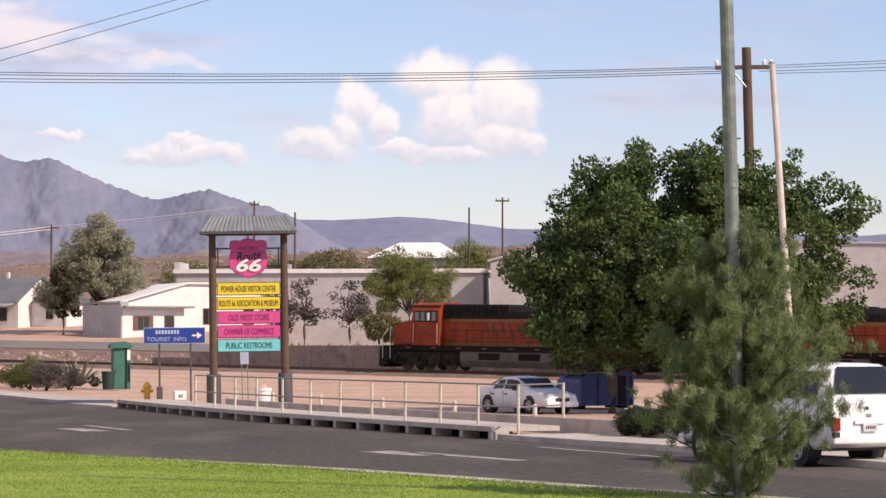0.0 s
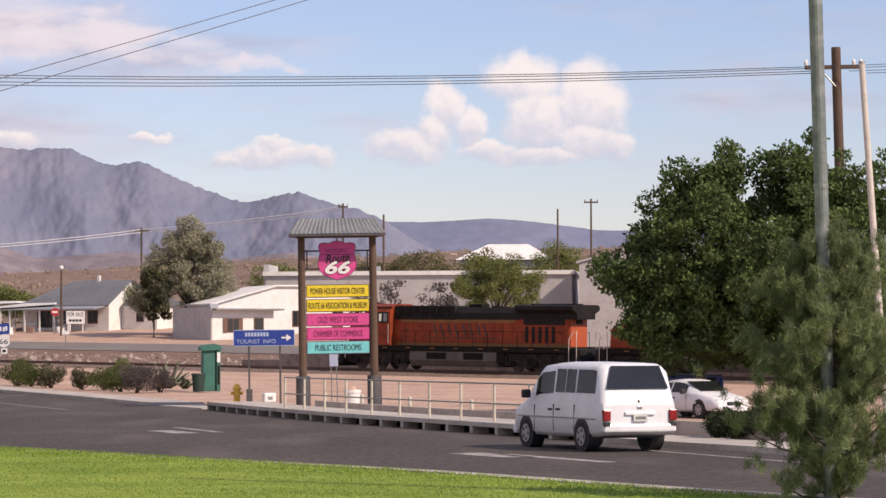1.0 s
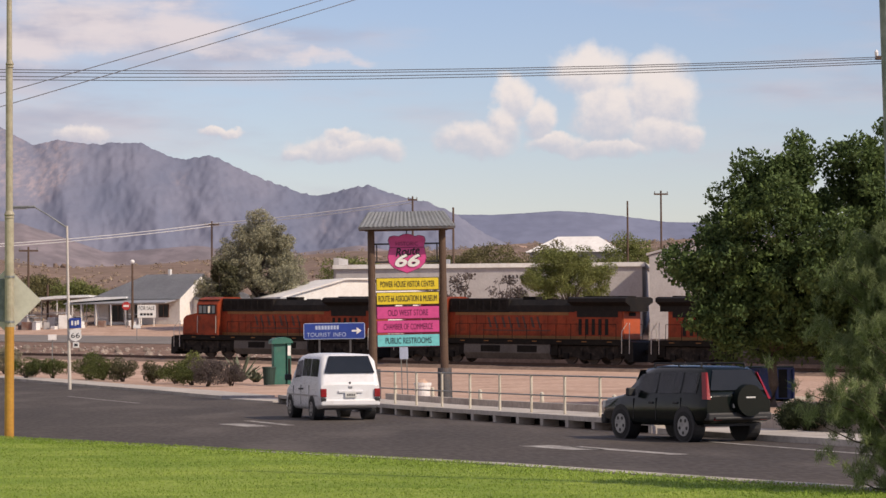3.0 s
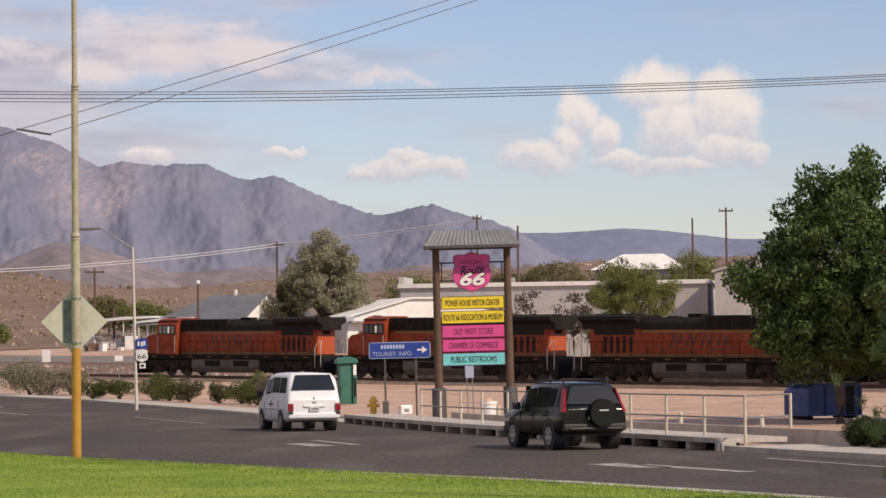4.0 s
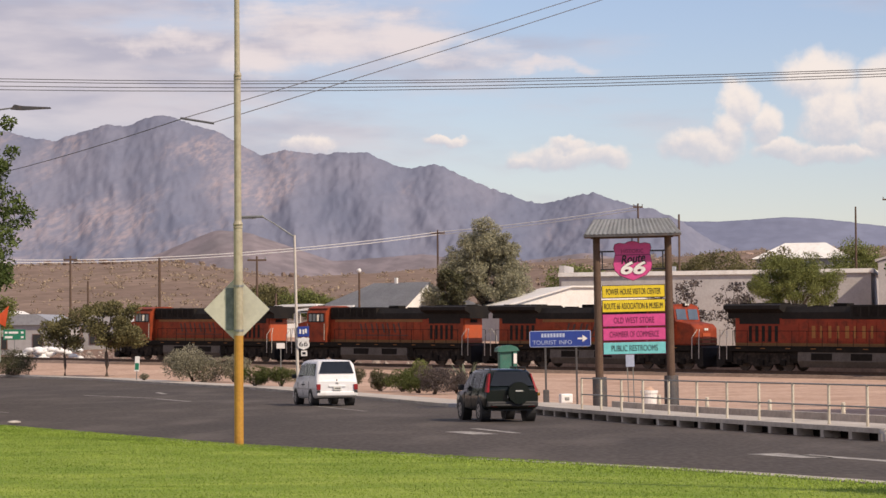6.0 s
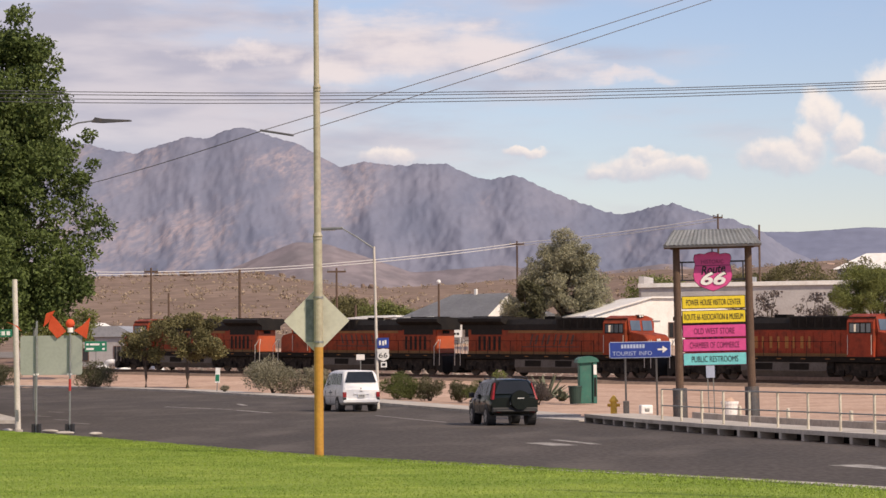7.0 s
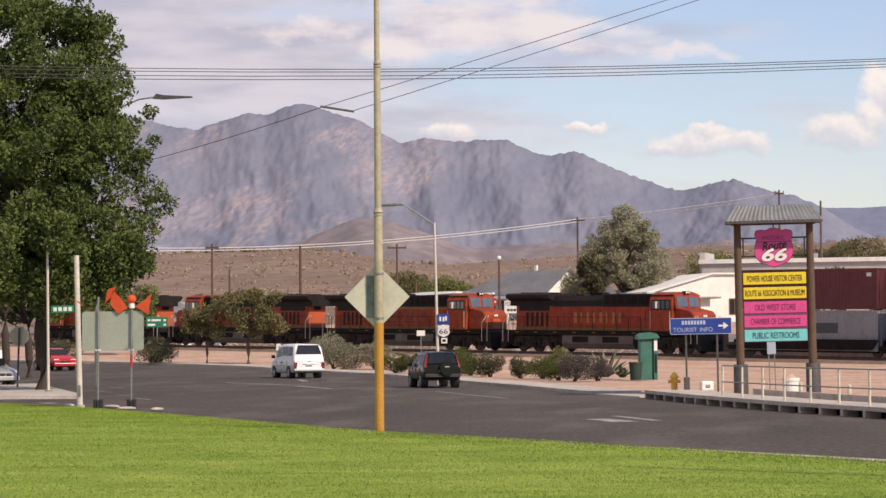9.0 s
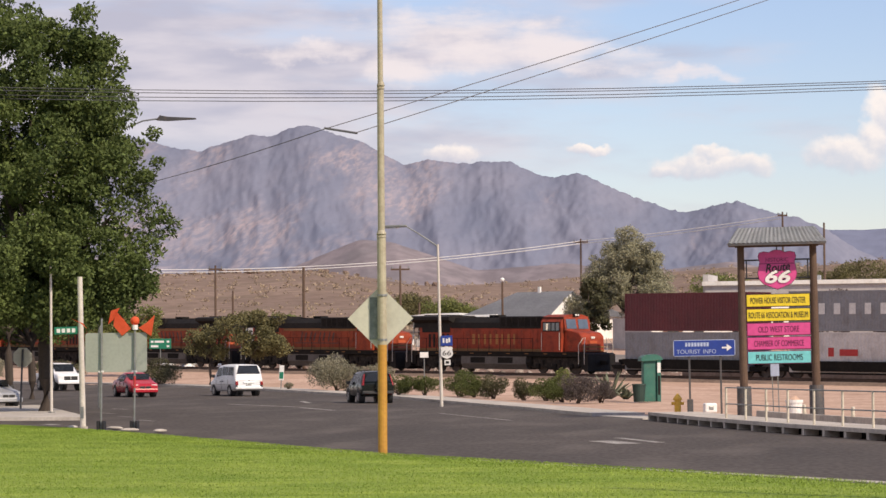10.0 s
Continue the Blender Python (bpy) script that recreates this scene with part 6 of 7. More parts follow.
def build_west_side():
    """Sheds and junk yard at the far end of the railway."""
    for x, y, w, dpt, h, roof, lab in ((-55, 262, 8, 6, 3.0, "roof_metal", "small shed with a pale metal roof"), (-31.5, 296, 7, 5, 2.8, "canvas_white", "open yard shelter with a white canvas roof"), (-26.5, 292, 6, 4, 2.6, "canvas_white", "open yard shelter with a white canvas roof"),
                                       (-62, 275, 9, 6, 3.2, "stucco_white", "low shed beyond the railway"), (-47, 268, 5.5, 4, 2.6, "stucco_grey", "low brown shed among the trees")):
        z = land_z(x, y)
        e = thing("yard_shelter" if roof == "canvas_white" else "shed", lab, "shed", pose(x, y, z, 0, 0, -12))
        if roof == "canvas_white":
            for sx in (-w / 2, 0, w / 2):
                for sy in (0, dpt):
                    part("post", tube(bm_new(), (sx, sy, -0.3), (sx, sy, h), 0.06, seg=6), "stucco_white", e)
            part("canopy", prism(bm_new(), [(-w / 2 - 0.3, h - 0.05), (w / 2 + 0.3, h + 0.35), (w / 2 + 0.3, h + 0.55), (0, h + 0.5), (-w / 2 - 0.3, h + 0.15)], -0.3, dpt + 0.3), roof, e)
        else:
            part("wall", box(bm_new(), -w / 2, w / 2, 0, dpt, -0.4, h), "stucco_grey", e)
            part("roof", prism(bm_new(), [(-w / 2 - 0.3, h), (w / 2 + 0.3, h), (w / 4, h + 1.1), (-w / 4, h + 1.1)], -0.3, dpt + 0.3), roof, e)
            opening(e, -w / 4, 0.6, 1.2, 1.2)
            opening(e, w / 4, 0.0, 1.0, 2.0, nm="door")
    rnd = random.Random(11)
    for i in range(26):
        x, y = rnd.uniform(-36, -22), rnd.uniform(284, 292)
        s = rnd.uniform(0.4, 1.3)
        e = thing("yard_crate", "pale weathered crate in the yard", "crate", pose(x, y, land_z(x, y), 0, 0, rnd.uniform(0, 90)), group="yard clutter")
        part("body", box(bm_new(), -s / 2, s / 2, -s / 2, s / 2, -0.1, s * rnd.uniform(0.5, 1.2), 0.04), rnd.choice(["canvas_white", "rust", "stucco_white", "stucco_grey"]), e)
        part("lid", box(bm_new(), -s / 2 - 0.05, s / 2 + 0.05, -s / 2 - 0.05, s / 2 + 0.05, s * 1.2, s * 1.2 + 0.05), "roof_metal", e)
    # pale drifts of stored bags
    for x, y, L in ((-52.0, 246, 5), (-48.0, 247, 4)):
        e = thing("sack_pile", "heap of white sacks behind the railway", "sacks", pose(x, y, land_z(x, y)))
        r2 = random.Random(int(-x))
        for k in range(12):
            a, b, c = r2.uniform(-L / 2, L / 2), r2.uniform(-0.6, 0.6), r2.uniform(0, 1.2)
            bm = bm_new()
            bmesh.ops.create_icosphere(bm, subdivisions=2, radius=0.5, matrix=Matrix.Translation((a, b, c)) @ pose(0, 0, 0, 0, 0, r2.uniform(0, 180)) @ Matrix.Diagonal((1.3, 0.8, 0.55, 1)))
            part("sack", bm, "canvas_white", e, smooth=True)
    # for-sale board and stop sign by the bungalow
    x, y = -20.6, 285.0
    e = thing("sale_board", "white for-sale board in front of the bungalow", "sign", pose(x, y, land_z(x, y)))
    for s in (-0.8, 0.8):
        part("post", box(bm_new(), s - 0.05, s + 0.05, 0, 0.1, -0.2, 2.3), "stucco_white", e)
    p = part("panel", box(bm_new(), -1.0, 1.0, -0.05, 0, 0.9, 2.3, 0.02), "canvas_white", e)
    writing("FOR SALE", 1.7, 0.42, "dark_opening", p, pose(0, -0.06, 1.95))
    for k in range(4):
        part("text_bar", box(bm_new(), -0.7 + k * 0.36, -0.42 + k * 0.36, -0.06, -0.05, 1.15, 1.4), "dark_opening", p)
    x, y = -22.7, 283.5
    e = thing("stop_sign", "red eight-sided road sign on a thin post", "sign", pose(x, y, land_z(x, y)))
    part("post", tube(bm_new(), (0, 0, -0.2), (0, 0, 2.6), 0.05, seg=6), "galvanised", e)
    part("panel", prism(bm_new(), [(0.48 * math.cos(math.pi * (k + 0.5) / 4), 2.3 + 0.48 * math.sin(math.pi * (k + 0.5) / 4)) for k in range(8)], -0.08, -0.05), "mark_red", e)
    part("word_bar", box(bm_new(), -0.3, 0.3, -0.09, -0.08, 2.2, 2.4), "sign_white", e)


build_west_side()


# ---- plants ----
def leaf_mat(name, a, b, tr=0.25, amount=0.3):
    M[name] = material(name, a, 0.7, second=b, scale=0.6, fine=3.0, amount=amount, spec=0.25, per_island=0.35, translucent=tr)


leaf_mat("leaf_ash", (0.112, 0.165, 0.048), (0.066, 0.108, 0.036))
leaf_mat("leaf_oak", (0.125, 0.165, 0.048), (0.07, 0.102, 0.030))
leaf_mat("needle_pine", (0.225, 0.275, 0.125), (0.145, 0.185, 0.082))
leaf_mat("leaf_tamarisk", (0.41, 0.395, 0.27), (0.28, 0.27, 0.185), tr=0.3)
leaf_mat("leaf_mesquite", (0.23, 0.25, 0.085), (0.16, 0.185, 0.06), tr=0.35)
leaf_mat("leaf_acacia", (0.19, 0.175, 0.078), (0.14, 0.128, 0.06))
leaf_mat("leaf_sage", (0.29, 0.27, 0.19), (0.21, 0.2, 0.14))
leaf_mat("leaf_shrub", (0.115, 0.135, 0.040), (0.075, 0.092, 0.030))
leaf_mat("leaf_shrub_dull", (0.115, 0.115, 0.055), (0.085, 0.082, 0.05))
leaf_mat("leaf_purple", (0.14, 0.11, 0.105), (0.1, 0.085, 0.078))
leaf_mat("leaf_juniper", (0.045, 0.06, 0.025), (0.03, 0.042, 0.018))
leaf_mat("leaf_agave", (0.21, 0.23, 0.16), (0.16, 0.175, 0.12), tr=0.05)
M["bark"] = material("grey_brown_bark", (0.11, 0.085, 0.065), 0.9, second=(0.08, 0.06, 0.048), scale=3, fine=25, amount=0.4, bump=0.02)
M["bark_dark"] = material("dark_bark", (0.06, 0.045, 0.036), 0.9, second=(0.045, 0.034, 0.028), scale=3, fine=25, amount=0.4, bump=0.02)


def leaves(name, blobs, n, size, mat, parent, seed, shell=0.45, narrow=0.5, droop=0.0, up=0.0):
    """A crown of n separate leaves, strewn through the outer part of the clumps: centre and three radii each."""
    rng = np.random.default_rng(seed)
    B = np.array(blobs, float)
    area = (B[:, 3] * B[:, 4] * B[:, 5]) ** (2 / 3)
    pick = rng.choice(len(B), n, p=area / area.sum())
    v = rng.normal(size=(n, 3))
    v /= np.linalg.norm(v, axis=1)[:, None]
    wob = 1 + 0.22 * np.sin(v[:, 0] * 5 + pick * 1.7) * np.cos(v[:, 1] * 4 + pick * 2.3 + v[:, 2] * 5)
    r = (shell + (1 - shell) * rng.random(n) ** 0.6) * wob
    c = B[pick, :3] + v * B[pick, 3:6] * r[:, None]
    c[:, 2] -= droop * rng.random(n)
    a = rng.normal(size=(n, 3)) + v * 0.6
    a[:, 2] += up
    a /= np.linalg.norm(a, axis=1)[:, None]
    b = np.cross(a, rng.normal(size=(n, 3)))
    b /= np.linalg.norm(b, axis=1)[:, None]
    s = size * (0.6 + 0.8 * rng.random(n))[:, None]
    q = np.stack([c - a * s * 0.5, c + b * s * narrow * 0.5, c + a * s * 0.5, c - b * s * narrow * 0.5], 1).reshape(-1, 3)
    me = bpy.data.meshes.new(name)
    me.vertices.add(4 * n), me.loops.add(4 * n), me.polygons.add(n)
    me.vertices.foreach_set("co", q.ravel())
    me.loops.foreach_set("vertex_index", np.arange(4 * n))
    me.polygons.foreach_set("loop_start", np.arange(n) * 4)
    me.update(), me.validate()
    return part(name, me, mat, parent)


def clumps(ellipsoids, n, rmin, rmax, seed, flat=0.8):
    """n clumps placed through the outer part of the given large shapes."""
    rng = np.random.default_rng(seed)
    E = np.array(ellipsoids, float)
    vol = E[:, 3] * E[:, 4] * E[:, 5]
    out = []
    for k in rng.choice(len(E), n, p=vol / vol.sum()):
        v = rng.normal(size=3)
        v /= np.linalg.norm(v)
        c = E[k, :3] + v * E[k, 3:6] * (0.25 + 0.75 * rng.random() ** 0.5)
        r = rng.uniform(rmin, rmax)
        out.append((*c, r, r, r * flat))
    return out


def tree(name, label, at, trunk_h, trunk_r, shapes, nclump, rmin, rmax, nleaf, size, mat, seed, bark="bark", lean=(0, 0), limbs=12, **kw):
    x, y = at
    e = thing(name, label, "tree", pose(x, y, kw.pop("z", land_z(x, y)) - 0.03))
    rnd = random.Random(seed)
    blobs = clumps(shapes, nclump, rmin, rmax, seed)
    top = Vector((lean[0], lean[1], trunk_h))
    bm = bm_new()
    chain(bm, [Vector((0, 0, -0.15)), Vector((lean[0] * 0.3 + 0.03, 0, trunk_h * 0.35)), Vector((lean[0] * 0.7 - 0.03, lean[1] * 0.7, trunk_h * 0.7)), top], [trunk_r * 1.35, trunk_r, trunk_r * 0.92, trunk_r * 0.82], 12)
    trunk = part("trunk", bm, bark, e)
    for b in rnd.sample(blobs, min(limbs, len(blobs))):
        tip = Vector(b[:3])
        mid = top.lerp(tip, 0.5) + Vector((rnd.uniform(-.3, .3), rnd.uniform(-.3, .3), 0.25 * (tip - top).length * 0.3))
        bm = chain(bm_new(), [top - Vector((0, 0, 0.12)), mid, tip], [trunk_r * 0.55, trunk_r * 0.32, trunk_r * 0.1], 7)
        part("limb", bm, bark, trunk)
    leaves("crown", blobs, nleaf, size, mat, e, seed, **kw)
    return e


tree("ash_tree", "large dense green broadleaf tree on the lot", (17.4, 103.0), 2.4, 0.2,
     [(3.2, 0, 6.0, 6.6, 4.5, 4.0), (1.0, 0, 9.2, 1.8, 1.9, 1.6), (3.8, 0, 9.9, 1.7, 1.9, 1.6), (6.6, 0, 9.2, 1.9, 2.0, 1.6), (9.2, 0, 7.9, 1.5, 1.8, 1.7), (9.8, 0, 5.4, 1.2, 1.6, 1.9), (-2.3, 0, 5.3, 1.7, 2, 2.1), (-1.9, 0, 7.1, 1.0, 1.1, 1.0),
      (2.6, 0, 3.3, 5.2, 3, 1.6), (-1.5, 0, 3.2, 2.2, 2, 1.2), (-2.3, 0, 4.6, 1.6, 2.2, 2.0), (1.0, 0, 4.5, 5.0, 3.5, 2.2), (6.5, 0, 2.8, 3.2, 2.4, 1.2), (-1.5, 0, 8.3, 0.5, 0.6, 1.2), (-3.4, 0, 6.3, 0.5, 0.6, 1.0), (-0.9, 0, 8.5, 1.5, 1.5, 1.5), (-2.2, 0, 7.4, 1.3, 1.4, 1.5), (2.4, 0, 10.3, 0.9, 1.1, 1.0), (4.6, 0, 10.6, 0.9, 1.2, 1.0), (7.8, 0, 9.3, 1.1, 1.2, 1.0)], 600, 0.34, 0.9, 150000, 0.20, "leaf_ash", 3, bark="bark", limbs=16)
tree("shade_tree", "tall dark evergreen shade tree at the street corner", (-30.2, 117.2), 4.6, 0.36,
     [(-1.5, 0, 11.5, 6.2, 5.5, 7.0), (1.8, 0, 8.4, 4.0, 4, 4.4), (-1.0, 0, 16.5, 4.6, 4.5, 3.5), (-6, 0, 9.5, 4.5, 4, 5.5), (1.0, 0, 6.0, 3.8, 3, 2.2), (-4.5, 0, 5.8, 3.8, 3, 2.2), (1.5, 0, 11.5, 4.6, 4, 3.0), (2.6, -2.5, 6.4, 3.0, 2.6, 1.7), (-1.6, -4.0, 6.4, 4.2, 2.5, 1.7), (-6.5, -3, 6.2, 3.0, 2.5, 1.8), (3.9, -0.5, 5.6, 1.7, 2, 1.0), *(5 * [(1.0, -2.0, 4.9, 3.5, 2.6, 1.1), (-4.5, -3, 4.8, 4.2, 2.5, 1.2)])], 560, 0.4, 1.15, 190000, 0.21, "leaf_oak", 5, bark="bark_dark", limbs=18)
tree("shade_tree", "dark shade tree behind the corner pavement", (-40.0, 152.0), 3.6, 0.24, [(0, 0, 6.4, 4.0, 3.5, 2.8), (-4, 0, 6.0, 3.5, 3, 2.6)], 50, 0.7, 1.2, 12000, 0.3, "leaf_oak", 7, bark="bark_dark", z=0.1)
tree("shade_tree", "dark shade tree behind the corner pavement", (-36.5, 134.0), 4.0, 0.22, [(-1.5, 0, 7.0, 3.5, 3.5, 2.8)], 36, 0.7, 1.2, 9000, 0.3, "leaf_oak", 8, bark="bark_dark", z=0.1)
tree("acacia_tree", "small feathery street tree on the verge", (-32.9, 187.0), 2.3, 0.14, [(0.1, 0, 3.9, 2.5, 2.2, 1.6), (0.9, 0, 3.2, 1.9, 1.8, 1.0)], 46, 0.45, 0.8, 11000, 0.2, "leaf_acacia", 9)
tree("acacia_tree", "small sparse street tree on the verge", (-36.2, 188.3), 2.1, 0.10, [(0, 0, 3.1, 1.7, 1.5, 1.2)], 26, 0.4, 0.7, 4200, 0.2, "leaf_acacia", 10)
tree("acacia_tree", "dense street tree on the verge", (-46.5, 212), 2.0, 0.14, [(0, 0, 4.0, 2.4, 2.2, 1.8), (-3.2, 0, 3.8, 2.2, 2, 1.7)], 40, 0.5, 0.9, 9000, 0.22, "leaf_mesquite", 21)
tree("tamarisk_tree", "big grey-green tamarisk tree behind the railway", (-8.2, 272.0), 3.6, 0.42,
     [(0.3, 0, 7.2, 3.4, 3.0, 3.9), (0.2, 0, 9.9, 2.6, 2.4, 2.2), (-1.6, 0, 8.8, 1.7, 1.7, 1.7), (2.0, 0, 8.6, 1.8, 1.8, 2.0), (2.9, 0, 5.2, 2.2, 2.5, 2.6), (-2.6, 0, 5.6, 2.0, 2.2, 2.6), (-3.4, 0, 7.2, 1.3, 1.4, 1.4), (3.8, 0, 3.6, 1.6, 2, 1.6), (-4.4, 0, 4.4, 1.7, 1.8, 2.0)], 230, 0.45, 1.1, 75000, 0.26, "leaf_tamarisk", 12, bark="bark_dark", narrow=0.3)
tree("mesquite_tree", "light green feathery tree in front of the warehouse", (23.7, 264.0), 3.4, 0.2, [(0, 0, 6.4, 4.4, 3.4, 2.7), (0.4, 0, 8.6, 2.6, 2.4, 1.9), (-3.2, 0, 5.2, 1.8, 1.6, 1.8), (3.6, 0, 6.8, 1.8, 1.6, 1.5), (-2.0, 0, 8.2, 1.5, 1.4, 1.2), (-3.6, 0, 3.2, 1.1, 1.2, 1.7)], 150, 0.4, 1.0, 36000, 0.26, "leaf_mesquite", 13, limbs=14, narrow=0.3, droop=0.5)
for k, (x, y, w, h, mt, sd) in enumerate(((-31.0, 318, 5, 3.4, "leaf_mesquite", 31), (-45.5, 285, 4.0, 3.4, "leaf_mesquite", 32), (-37, 330, 4.5, 4.4, "leaf_acacia", 33), (-60, 268, 5, 4.2, "leaf_acacia", 34), (-53, 300, 4, 3.2, "leaf_mesquite", 35),
                                              (2.5, 312, 6.0, 5.2, "leaf_mesquite", 36), (21, 330, 6, 6.8, "leaf_acacia", 37), (37.5, 338, 6, 6.4, "leaf_mesquite", 38), (12.6, 256, 2.6, 6.0, "leaf_purple", 39), (17.0, 255, 3.0, 5.4, "leaf_purple", 40), (10.2, 258, 2.0, 4.6, "leaf_purple", 45), (19.5, 250, 3.4, 2.6, "leaf_acacia", 46), (44.5, 345, 5, 6.0, "leaf_acacia", 47), (-11.4, 268, 2.4, 6.0, "leaf_shrub_dull", 48), (-24, 300, 3, 2.6, "leaf_acacia", 41), (22.5, 252, 2.6, 1.9, "leaf_acacia", 42), (28.5, 337, 4.5, 6.0, "leaf_acacia", 43), (15, 335, 5, 6.0, "leaf_acacia", 44))):
    sparse = mt == "leaf_purple"
    tree("desert_tree", "scrubby desert tree beyond the railway" if not sparse else "thin bare reddish tree by the warehouse wall", (x, y), h * 0.45, 0.13, [(0, 0, h * 0.75, w * 0.7, w * 0.6, h * 0.42), (w * 0.3, 0, h * 0.6, w * 0.45, w * 0.45, h * 0.3)], 34, 0.45 * w / 3, 0.85 * w / 3, 1700 if sparse else 9000, 0.27, mt, sd, limbs=16 if sparse else 7)


def bush(name, label, at, w, h, n, size, mat, seed, category="bush", **kw):
    x, y = at
    e = thing(name, label, category, pose(x, y, land_z(x, y) + 0.08))
    blobs = clumps([(0, 0, h * 0.45, w * 0.42, w * 0.36, h * 0.36)], 14, w * 0.14, w * 0.24, seed)
    blobs = [(a, b, max(c, r3 * 0.7), r1, r2, r3) for a, b, c, r1, r2, r3 in blobs]
    bm = bm_new()
    rnd = random.Random(seed)
    for b in rnd.sample(blobs, 6):
        chain(bm, [Vector((rnd.uniform(-.1, .1), 0, -0.1)), Vector(b[:3]) * 0.5, Vector(b[:3])], [0.045, 0.03, 0.01], 5)
    part("stem", bm, "bark", e)
    leaves("crown", blobs, int(n * 2.4), size * 0.58, mat, e, seed, shell=0.6, **kw)


BUSHES = [("sage_bush", "big grey-green sage bush beside the road", (-23.8, 167), 4.4, 2.3, 6500, 0.17, "leaf_sage"), ("sage_bush", "grey-green sage bush beside the road", (-21.0, 166), 2.6, 1.7, 3200, 0.16, "leaf_sage"),
          ("clipped_bush", "rounded green bush on the verge", (-17.9, 151), 2.0, 1.25, 3400, 0.12, "leaf_shrub"), ("clipped_bush", "rounded green bush on the verge", (-16.2, 150), 1.9, 1.1, 3000, 0.12, "leaf_shrub"),
          ("clipped_bush", "rounded green bush on the verge", (-14.0, 148), 2.4, 1.45, 4400, 0.12, "leaf_shrub"), ("clipped_bush", "low green bush on the verge", (-13.0, 146), 1.9, 1.1, 2600, 0.12, "leaf_shrub"),
          ("grey_bush", "dull grey-green bush on the verge", (-11.6, 142), 1.8, 1.3, 2600, 0.13, "leaf_shrub_dull"), ("clipped_bush", "rounded green bush on the verge", (-9.6, 137.5), 1.7, 1.2, 2600, 0.12, "leaf_shrub_dull"),
          ("clipped_bush", "low green bush on the verge", (-8.3, 135.5), 1.9, 1.0, 2600, 0.12, "leaf_shrub"), ("tall_bush", "taller yellow-green bush on the verge", (-7.4, 138), 1.8, 1.7, 3000, 0.15, "leaf_mesquite"),
          ("purple_bush", "purple-grey leafy bush on the verge", (-6.3, 129), 2.3, 1.4, 4400, 0.11, "leaf_purple"), ("purple_bush", "low purple-grey bush on the verge", (-5.2, 130), 1.6, 1.0, 2400, 0.11, "leaf_purple"),
          ("clipped_bush", "low green bush on the verge", (-7.3, 132), 1.6, 0.8, 2200, 0.12, "leaf_shrub"), ("desert_bush", "dark branching desert bush beyond the road", (-40.3, 190), 3.6, 2.1, 4200, 0.16, "leaf_shrub_dull"),
          ("desert_bush", "dark branching desert bush beyond the road", (-50.5, 199), 4.0, 2.0, 4200, 0.17, "leaf_shrub_dull"), ("desert_bush", "dull desert bush beyond the road", (-58, 206), 3.6, 1.9, 3600, 0.17, "leaf_sage"), ("desert_bush", "dull desert bush beyond the road", (-27.6, 171), 0.7, 0.5, 500, 0.1, "leaf_sage"),
          ("juniper_bush", "low dark spreading juniper beside the wall", (11.1, 61.0), 1.9, 0.6, 6500, 0.10, "leaf_juniper"), ("juniper_bush", "low dark spreading juniper beside the wall", (12.1, 59.3), 2.2, 0.85, 5500, 0.10, "leaf_juniper")]
for k, (nm, lab, at, w, h, n, sz, mt) in enumerate(BUSHES):
    bush(nm, lab, at, w, h, n, sz, mt, 60 + k)


def agave(x, y, r, seed):
    e = thing("agave_plant", "pale spiky agave on the dirt verge", "plant", pose(x, y, land_z(x, y) + 0.05))
    rnd = random.Random(seed)
    for k in range(30):
        a, tilt = rnd.uniform(0, 2 * math.pi), rnd.uniform(0.15, 1.25)
        d = Vector((math.cos(a) * math.sin(tilt), math.sin(a) * math.sin(tilt), math.cos(tilt)))
        side = Vector((-math.sin(a), math.cos(a), 0))
        L = r * rnd.uniform(0.8, 1.15)
        bm = bm_new()
        ring = []
        for u, w in ((0, 0.15), (0.4, 0.14), (0.75, 0.085)):
            p = d * L * u + Vector((0, 0, 0.05 * u))
            ring.append([bm.verts.new(p + side * w), bm.verts.new(p - d.cross(side) * -0.03), bm.verts.new(p - side * w)])
        tip = bm.verts.new(d * L)
        for p, q in zip(ring, ring[1:]):
            bm.faces.new((p[0], p[1], q[1], q[0])), bm.faces.new((p[1], p[2], q[2], q[1]))
        bm.faces.new((ring[-1][0], ring[-1][1], tip)), bm.faces.new((ring[-1][1], ring[-1][2], tip))
        part("leaf", bm, "leaf_agave", e)


agave(-4.95, 135, 1.5, 2)
agave(-4.1, 134, 0.6, 3)


